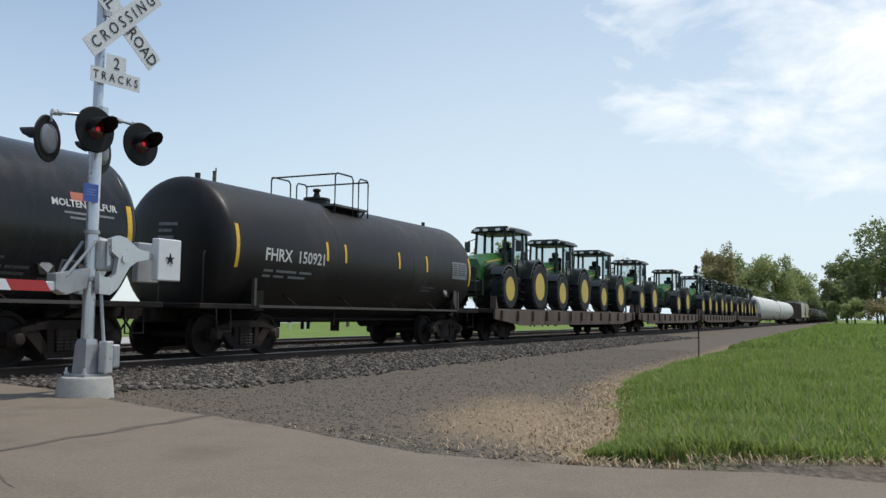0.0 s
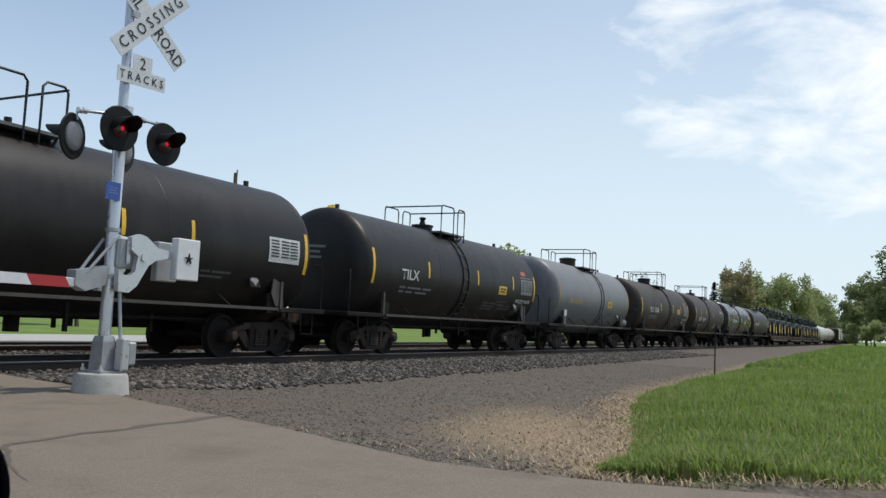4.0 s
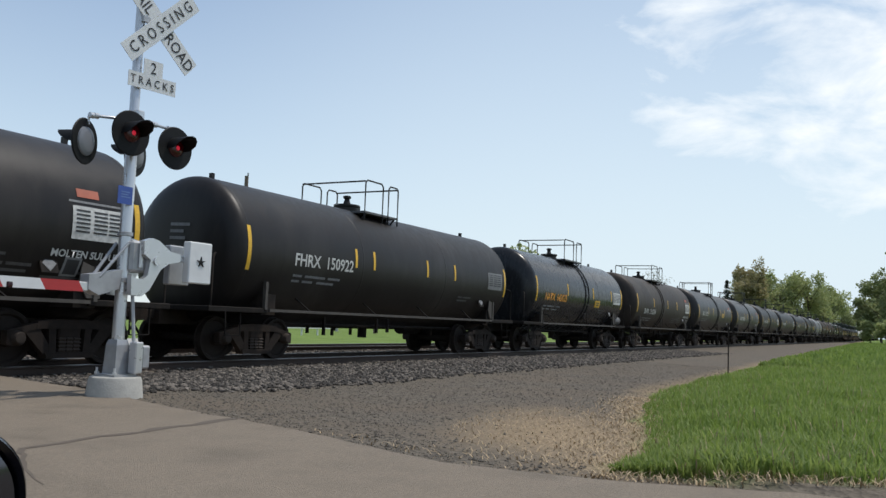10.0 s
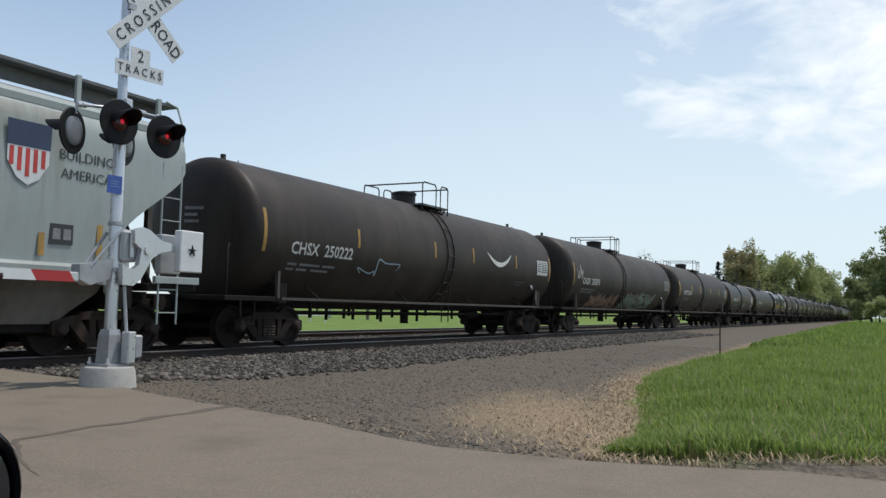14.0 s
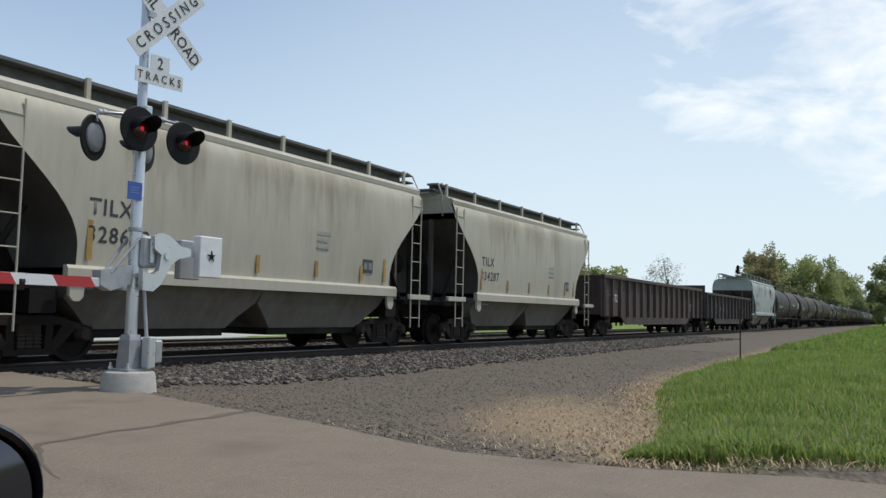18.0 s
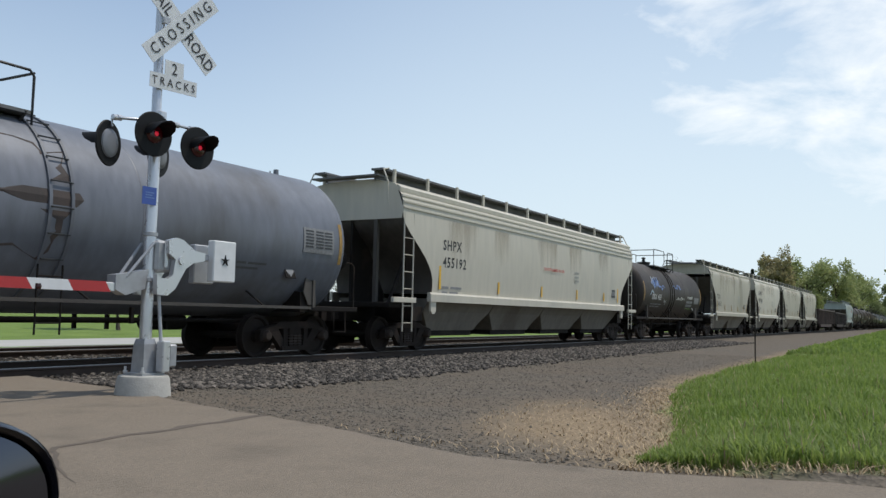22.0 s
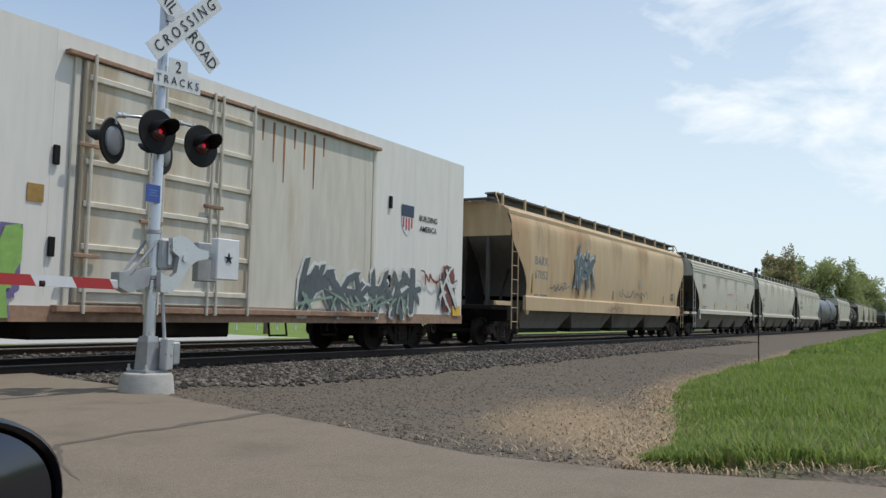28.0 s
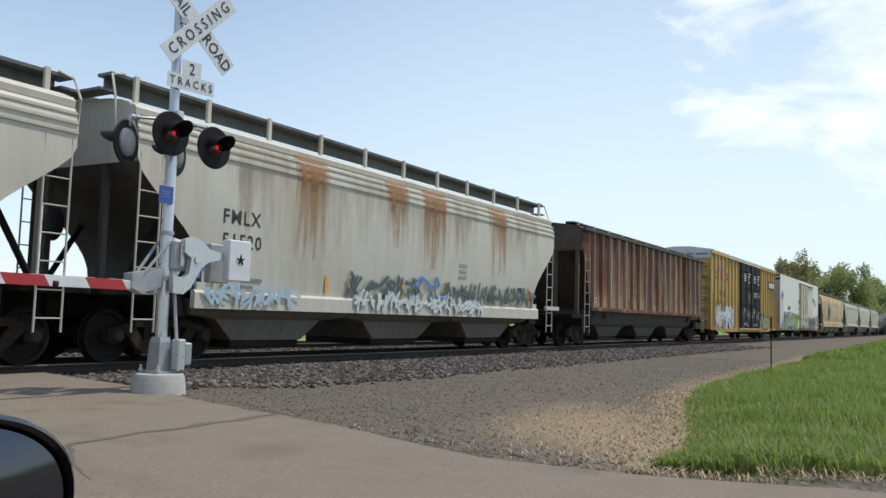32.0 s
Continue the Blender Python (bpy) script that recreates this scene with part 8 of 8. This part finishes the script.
gondola(-266.8, 19.05, M_GON_BROWN, "brown ribbed gondola car with white lettering", 2.48, 17, (("T 572", 0.42, -7.3, 1.6),))
hopper_car(-285.85, 12.57, M_HOP_GREY, "dusty pale grey covered hopper car", "TILX", "334287", bays=2, mark_z=2.35, text_size=0.38, mark_dx=1.6, cut_z=0.86)
hopper_car(-298.42, 13.2, M_HOP_GREY, "dusty pale grey covered hopper car", "TILX", "328608", bays=2, mark_z=2.35, text_size=0.38, mark_dx=1.6, cut_z=0.86)
hopper_car(-311.62, 13.07, M_HOP_LIGHT, "off-white covered hopper car with black numbers", "AOKX", "499248", bays=2, mark_z=3.0, text_size=0.5, mark_dx=1.25)
hopper_car(-324.69, 14.03, M_HOP_GREY, "dusty pale grey covered hopper car", "TILX", "334113", bays=2, mark_z=2.35, text_size=0.38, mark_dx=1.6, cut_z=0.86)
c, shell, e, zc, ro = tank_car(-338.72, 13.06, M_TANK_BROWN, "grimy brown tank car covered in blue and white scrawls", "CRGX", "4565", strips=(), dome="valve", tape=M_YELLOW_DIRTY, span=(-4.0, -2.5), mark_z=-0.2, strap=-0.75, rail=(-2.1, 1.3), bands=3)
for k, (gx, gz, gw, gh, mt, n, th) in enumerate(((-3.95, 2.35, 1.1, 0.5, G_BLUE, 3, 0.05), (-2.8, 2.3, 0.7, 0.35, G_BLUE, 2, 0.03), (-0.2, 2.35, 1.2, 0.3, G_BLUE, 5, 0.03), (0.15, 1.85, 1.4, 0.22, G_WHITE, 6, 0.016), (-4.4, 2.0, 0.5, 0.3, G_PALE, 2, 0.025), (-2.1, 1.6, 0.3, 0.4, G_WHITE, 2, 0.014), (2.2, 1.45, 1.2, 0.2, G_GREEN, 4, 0.012))):
    graffiti(shell, 200 + 5 * k, gx, gz, gw, gh, 0, None, mt, n, th, drum=(zc, ro), extra=G_WHITE if k == 0 else None)
part("graffiti", wrapped(lettering("MY NAME IS", 0.2, 0.002), 2.85, 2.06, zc, ro + 0.006), G_WHITE, shell, "hand-painted lettering MY NAME IS")
part("graffiti", wrapped(bars([[(0, 0.5), (0.56, 0.6)], [(0, 0.35), (0.4, 0.75)]], 0.12, 0.5), 2.2, 1.78, zc, ro + 0.006), M_GREY_PAINT, shell, "hand-painted lines that cannot be read")
part("notice_panel", drum_strip(3.75, 1.78, 2.1, zc, ro + 0.004, 0.95), M_GREY_PAINT, shell, "dusty grey notice panel")
hopper_car(-351.78, 19.51, M_HOP_LIGHT, "long off-white covered hopper car with red lettering", "SHPX", "455192", off=0.2, bays=4, lines=3, mark_dx=1.9, mark_z=2.68, text_size=0.4, tape=M_YELLOW)
hc = ROLLING[-1][0]
part("lettering", shifted(lettering("DO NOT HAMMER ON CAR", 0.14, 0.002), 0.35, -1.547, 2.45), M_REDPAINT, hc, "small red lettering DO NOT HAMMER ON CAR")
tank_car(-371.29, 18.38, M_TANK_BLUE, "long blue-grey tank car with a dark placard", "", "", strap=1.2, rail=(-2.05, 1.05), radius=1.52, zc=2.31, tape=M_YELLOW_DIRTY, dome="hatch", bands=2, notice=M_GREY_PAINT)
blue = [o for o in ROLLING[-1][0].children if o.name.startswith("tank_shell")][0]
part("spill_stain", wrapped(blob(77, 2.6, 2.0), -1.0, 1.5, 2.31, 1.526), M_GON_DARK, blue, "brown spill stain beside the hatch")
part("placard", drum_strip(-6.0, 1.95, 2.5, 2.31, 1.532, 0.3), M_BLACK_PAINT, blue, "small dark placard")
part("reporting_mark", wrapped(bars([[(0, 0.14), (0.2, 0.14), (0.4, 0.14), (0.6, 0.1), (1.15, 0.14), (1.35, 0.14), (1.55, 0.14)]], 0.22), -6.9, 2.1, 2.31, 1.532), M_YELLOW_DIRTY, blue, "faded orange mark, past reading")
hopper_car(-389.67, 19.06, M_HOP_LIGHT, "long off-white covered hopper car with ribs under the roof", "SHPX", "454890", bays=4, lines=3, mark_dx=1.9, mark_z=2.68, text_size=0.4, tape=M_YELLOW)
hc = ROLLING[-1][0]
part("lettering", shifted(lettering("DO NOT HAMMER ON CAR", 0.14, 0.002), 0.35, -1.547, 2.45), M_GREY_PAINT, hc, "small faded lettering DO NOT HAMMER ON CAR")
hopper_car(-408.73, 19.42, M_HOP_LIGHT, "long off-white covered hopper car", "AGPX", "11651", bays=4, mark_dx=1.3, mark_z=2.46, text_size=0.37)
hopper_car(-428.15, 19.04, M_HOP_LIGHT, "long off-white covered hopper car with red lettering", "SHPX", "", bays=4, lines=3, mark_dx=2.0, mark_z=2.7, text_size=0.36, tape=M_YELLOW)
hc = ROLLING[-1][0]
part("lettering", shifted(lettering("DO NOT HAMMER ON CAR", 0.14, 0.002), 0.35, -1.547, 2.45), M_REDPAINT, hc, "small red lettering DO NOT HAMMER ON CAR")
car, body, hb, rows = hopper_car(-447.19, 22.83, M_HOP_TAN, "tan covered hopper car with rust and a blue scrawl", "BARX", "67052", off=0.45, cut=1.53, bays=4, mark_dx=1.7, mark_z=2.62, text_size=0.4, sill_h=0.42, inset=1.15, letters=M_GREY_PAINT, tape=M_YELLOW_DIRTY, slope=M_GRIME_SHADE, zt=4.02, zs=1.48, walk_z=4.54, roof_rise=0.3)
graffiti(body, 31, -4.9, 1.85, 1.9, 1.5, -1.545, None, G_COAL, 3, 0.12, extra=G_PALE)
graffiti(body, 37, -7.0, 1.7, 1.5, 0.35, -1.55, None, G_COAL, 5, 0.025)
graffiti(body, 41, -0.3, 1.7, 3.8, 0.35, -1.55, None, G_COAL, 9, 0.025)
graffiti(car, 47, -1.6, 1.1, 1.8, 0.25, -1.58, None, G_COAL, 7, 0.016)
reefer_car(-470.02, 22.64)
yellow_boxcar(-492.66, 20.81)
ribbed_hopper(-513.47, 19.01)
car, body, hb, rows = hopper_car(-532.48, 17.88, M_HOP_RUSTY, "white covered hopper car with orange rust runs and graffiti", "FMLX", "51520", web=False, slope=M_GRIME_SHADE, off=-0.3, zt=4.0, walk_z=4.56, bays=3, lines=3, mark_dx=1.85, mark_z=2.5, text_size=0.38, sill_h=0.28, zs=1.18, tape=M_ORANGE)
for c0, w0, z0, z1 in ((-4.5, 1.3, 4.02, 1.9), (-1.4, 1.1, 3.9, 2.4), (0.1, 1.4, 4.02, 2.0), (3.5, 1.4, 4.02, 2.0)):
    rust_stain(body, rows, c0, w0, z0, z1, M_RUST_STAIN, "broad orange rust run below the roof")
for c0, w0, z0, z1 in ((-6.6, 2.6, 3.9, 1.3), (-3.2, 3.4, 3.9, 1.3), (1.4, 2.0, 3.9, 1.3), (4.8, 2.4, 3.9, 1.3)):
    rust_stain(body, rows, c0, w0, z0, z1, M_DIRT_STAIN, "faint brown dirt runs")
graffiti(body, 51, -2.6, 1.26, 2.6, 0.5, -1.56, None, G_COAL, 5, 0.055, extra=G_MINT)
graffiti(body, 52, -0.2, 1.3, 1.6, 0.55, -1.565, None, G_BLUE, 4, 0.03, extra=G_PALE)
graffiti(body, 53, 1.2, 1.26, 2.6, 0.5, -1.56, None, G_COAL, 7, 0.045, extra=G_MINT)
graffiti(body, 54, 3.7, 1.26, 2.8, 0.5, -1.56, None, G_COAL, 7, 0.05, extra=G_MINT)
graffiti(body, 55, -7.0, 1.3, 0.7, 0.6, -1.55, None, G_BLUE, 2, 0.05)
graffiti(car, 57, -6.7, 0.97, 2.4, 0.4, -1.585, None, G_PALE, 8, 0.05)
graffiti(car, 58, -2.4, 0.97, 5.5, 0.4, -1.585, None, G_WHITE, 12, 0.05, extra=G_PALE)
hopper_car(-550.36, 17.9, M_HOP_LIGHT, "off-white covered hopper car with ribs under the roof", "", "", web=False, slope=M_GRIME_SHADE, off=0.4, zt=3.84, bays=3, lines=3)

# ---- trees, poles and the land beyond ----
def tree(name, x, y, height, spread, leaf, label, seed, clumps=420, size=0.55, crown_from=0.28, bare=False, shape=1.0):
    """A tapered trunk with limbs and a crown of many leaf sprays."""
    rg = random.Random(seed)
    z0 = land(x, y)
    t = thing(name, label, "tree", "trees beyond the line", at=pose(x, y, z0))
    tr = Shape().pipe([(0, 0, -0.2), (0.03 * height * rg.uniform(-1, 1), 0.02 * height, height * 0.3), (0.02 * height, -0.02 * height, height * 0.62)], height * 0.017, 7)
    tips = []
    for k in range(11):
        a, z = rg.uniform(0, 6.28), height * rg.uniform(crown_from * 0.9, 0.6)
        r = spread * rg.uniform(0.45, 0.9)
        end = Vector((r * math.cos(a), r * math.sin(a), z + height * rg.uniform(0.12, 0.32)))
        tr.rod((0, 0, z), end, height * 0.007, 5, height * 0.002)
        tips.append(end)
    part("trunk", tr, M_BARK, t, "forked grey-brown trunk and limbs")
    s = Shape()
    lobes = [(Vector((rg.uniform(-0.6, 0.6) * spread, rg.uniform(-0.6, 0.6) * spread, height * rg.uniform(crown_from + 0.15, 0.86))), rg.uniform(0.28, 0.5)) for k in range(12)]
    for k in range(clumps):
        c, rr = lobes[k % 12]
        d = Vector((rg.gauss(0, 1), rg.gauss(0, 1), rg.gauss(0, 1))).normalized() * rg.uniform(0.35, 1.0)
        p = c + Vector((d.x * spread * rr, d.y * spread * rr, d.z * height * rr * 0.36 * shape))
        if p.z < height * crown_from * 0.7:
            p.z = height * crown_from * rg.uniform(0.7, 1.3)
        if p.z > height:
            p.z = height * rg.uniform(0.9, 1.0)
        for q in range(3 if not bare else 2):
            u = Vector((rg.gauss(0, 1), rg.gauss(0, 1), rg.gauss(0, 0.8))).normalized()
            v = u.cross(Vector((rg.gauss(0, 1), rg.gauss(0, 1), rg.gauss(0, 1)))).normalized()
            o = p + Vector((rg.uniform(-1, 1), rg.uniform(-1, 1), rg.uniform(-1, 1))) * size * 0.7
            a, b = size * rg.uniform(0.5, 1.0), size * rg.uniform(0.28, 0.6) * (0.25 if bare else 1.0)
            s.add([o - u * a, o - v * b * 0.8 - u * a * 0.2, o + u * a, o + v * b], [(0, 1, 2), (0, 2, 3)])
    me = bpy.data.meshes.new("crown")
    me.from_pydata(s.v, [], s.f)
    part("crown", me, leaf, t, "uneven leafy crown")
    return t


def conifer(x, y, height, spread, seed):
    rg = random.Random(seed)
    t = thing("conifer", "dark pointed conifer beyond the line", "tree", "trees beyond the line", at=pose(x, y, land(x, y)))
    part("trunk", Shape().rod((0, 0, -0.2), (0, 0, height * 0.95), height * 0.018, 6, 0.03), M_BARK, t)
    s = Shape()
    for k in range(420):
        f = rg.random() ** 0.8
        z = height * (0.1 + 0.9 * f)
        r = spread * (1 - f) * rg.uniform(0.5, 1.0) + 0.1
        a = rg.uniform(0, 6.28)
        o = Vector((r * math.cos(a), r * math.sin(a), z))
        out = Vector((math.cos(a), math.sin(a), -0.35)) * (0.5 + 0.5 * (1 - f))
        side = Vector((-math.sin(a), math.cos(a), 0)) * 0.35
        s.add([o - out * 0.8, o - side, o + out, o + side], [(0, 1, 2), (0, 2, 3)])
    me = bpy.data.meshes.new("crown")
    me.from_pydata(s.v, [], s.f)
    part("crown", me, M_NEEDLE, t, "dark needled boughs")


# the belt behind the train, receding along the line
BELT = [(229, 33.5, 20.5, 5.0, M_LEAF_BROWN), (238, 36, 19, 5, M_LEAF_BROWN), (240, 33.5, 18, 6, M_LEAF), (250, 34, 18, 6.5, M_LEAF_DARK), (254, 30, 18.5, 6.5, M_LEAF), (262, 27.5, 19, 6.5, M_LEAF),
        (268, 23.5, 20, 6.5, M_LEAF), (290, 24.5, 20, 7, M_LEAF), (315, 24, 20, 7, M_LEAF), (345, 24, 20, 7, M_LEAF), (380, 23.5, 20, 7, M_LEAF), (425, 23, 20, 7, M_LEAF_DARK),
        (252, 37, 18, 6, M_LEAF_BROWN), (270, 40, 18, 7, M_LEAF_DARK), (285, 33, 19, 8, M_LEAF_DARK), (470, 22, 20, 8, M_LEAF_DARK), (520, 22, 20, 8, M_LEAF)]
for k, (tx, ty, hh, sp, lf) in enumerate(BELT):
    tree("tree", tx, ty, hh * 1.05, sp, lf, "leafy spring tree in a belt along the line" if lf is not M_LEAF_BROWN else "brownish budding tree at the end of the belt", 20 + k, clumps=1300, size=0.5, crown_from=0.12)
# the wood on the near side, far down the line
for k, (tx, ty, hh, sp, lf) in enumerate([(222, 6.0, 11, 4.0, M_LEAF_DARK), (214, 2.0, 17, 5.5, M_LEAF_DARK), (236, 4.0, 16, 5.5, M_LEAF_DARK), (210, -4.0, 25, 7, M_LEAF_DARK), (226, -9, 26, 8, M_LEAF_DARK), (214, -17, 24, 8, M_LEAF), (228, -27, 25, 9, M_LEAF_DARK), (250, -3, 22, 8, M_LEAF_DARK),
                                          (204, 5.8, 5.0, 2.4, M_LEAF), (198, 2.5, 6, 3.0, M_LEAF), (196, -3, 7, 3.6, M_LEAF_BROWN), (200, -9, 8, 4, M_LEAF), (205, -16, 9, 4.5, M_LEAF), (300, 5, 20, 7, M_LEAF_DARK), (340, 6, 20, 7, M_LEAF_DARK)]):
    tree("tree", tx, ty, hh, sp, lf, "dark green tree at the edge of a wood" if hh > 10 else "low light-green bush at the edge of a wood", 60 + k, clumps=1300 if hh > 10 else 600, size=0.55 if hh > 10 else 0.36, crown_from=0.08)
# scattered trees over the far side
tree("tree", 38, 46.4, 10.4, 3.0, M_LEAF, "round leafy tree beyond the road", 90, clumps=900, size=0.3, crown_from=0.3)
conifer(221, 38.2, 14.6, 3.0, 91)
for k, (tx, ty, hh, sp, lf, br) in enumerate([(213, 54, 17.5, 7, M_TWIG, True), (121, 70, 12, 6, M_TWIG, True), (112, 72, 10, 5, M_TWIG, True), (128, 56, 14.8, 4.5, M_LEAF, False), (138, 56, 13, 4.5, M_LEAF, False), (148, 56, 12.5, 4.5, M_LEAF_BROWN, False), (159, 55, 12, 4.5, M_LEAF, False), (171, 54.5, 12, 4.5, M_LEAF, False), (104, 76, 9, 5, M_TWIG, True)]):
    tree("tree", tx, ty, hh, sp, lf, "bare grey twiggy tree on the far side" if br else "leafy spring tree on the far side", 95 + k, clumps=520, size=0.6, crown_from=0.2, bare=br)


def utility_pole(x, y, h, guy):
    p = thing("utility_pole", "weathered timber utility pole" + (" with a guy wire" if guy else ""), "pole", "poles beyond the line", at=pose(x, y, land(x, y)))
    part("pole", Shape().rod((0, 0, -0.3), (0, 0, h), 0.17, 9, 0.11), M_WOODPOLE, p, smooth=50)
    if guy:
        part("guy_wire", Shape().rod((0.05, 0, h * 0.8), (1.6, 0.2, h * 0.15), 0.02, 4), M_GALV_DULL, p)
    part("insulator", Shape().rod((0, -0.1, h), (0, -0.1, h + 0.18), 0.05, 6), M_GALV_DULL, p)


utility_pole(37.3, 33.3, 9.4, True)
utility_pole(71.4, 46, 10.0, False)


def roadside_sign():
    s = thing("roadside_sign", "tall roadside sign with yellow panels and a round top", "sign", at=pose(73.4, 52, land(73.4, 52)))
    part("pole", Shape().rod((0, 0, -0.3), (0, 0, 11.0), 0.16, 10), M_GALV_DULL, s, smooth=50)
    for x, z in ((-1.0, 11.0), (1.0, 10.7)):
        part("panel", Shape().slab([(x - 1.15, z - 0.6), (x - 1.0, z - 0.75), (x + 1.0, z - 0.75), (x + 1.15, z - 0.6), (x + 1.15, z + 0.6), (x + 1.0, z + 0.75), (x - 1.0, z + 0.75), (x - 1.15, z + 0.6)], 1, -0.25, 0.25), M_YELLOW, s, "yellow sign panel")
        part("panel_shape", Shape().box(x - 0.8, x + 0.8, -0.27, -0.255, z - 0.25, z + 0.25), M_REDPAINT if x > 0 else M_BLACK_PAINT, s)
    part("roundel", Shape().lathe([(-0.2, 0.6), (-0.2, 0.72), (0.2, 0.72), (0.2, 0.6)], 1, 20, (0, 0, 12.5)), M_YELLOW, s, "round yellow top", 40)
    part("roundel_core", Shape().lathe([(-0.21, 0.05), (-0.21, 0.4), (-0.19, 0.4)], 1, 16, (0, 0, 12.5)), M_BLACK_PAINT, s, smooth=40)


roadside_sign()


def guardrail():
    g = thing("guardrail", "white roadside guardrail beyond the tracks", "guardrail", at=pose(48, 40, land(48, 40)))
    part("rail", Shape().box(-8, 8, -0.04, 0.04, 0.5, 0.75, 0.02), M_SIGN_WHITE, g)
    for k in range(9):
        part("post", Shape().box(-8 + 2 * k - 0.05, -8 + 2 * k + 0.05, 0.04, 0.14, -0.1, 0.7), M_SIGN_WHITE, g)


guardrail()
lane = Shape()
lane.rings([[(x0, 27.5 + 0.3 * math.sin(x0 * 0.2), land(x0, 28) + 0.02), (x0, 33, land(x0, 33) + 0.02)] for x0 in (4.8, 8, 12, 16, 20, 26, 34)], closed=False)
tagged(part("lane", lane, M_CONCRETE), "pale gravel lane beyond the tracks", "lane", kind="structure")


def motions():
    for ob, along, y, z, turn in ROLLING:
        walk(ob, [(t, pose(along + s, y, z, 0, 0, turn)) for t, s in RUN])


motions()
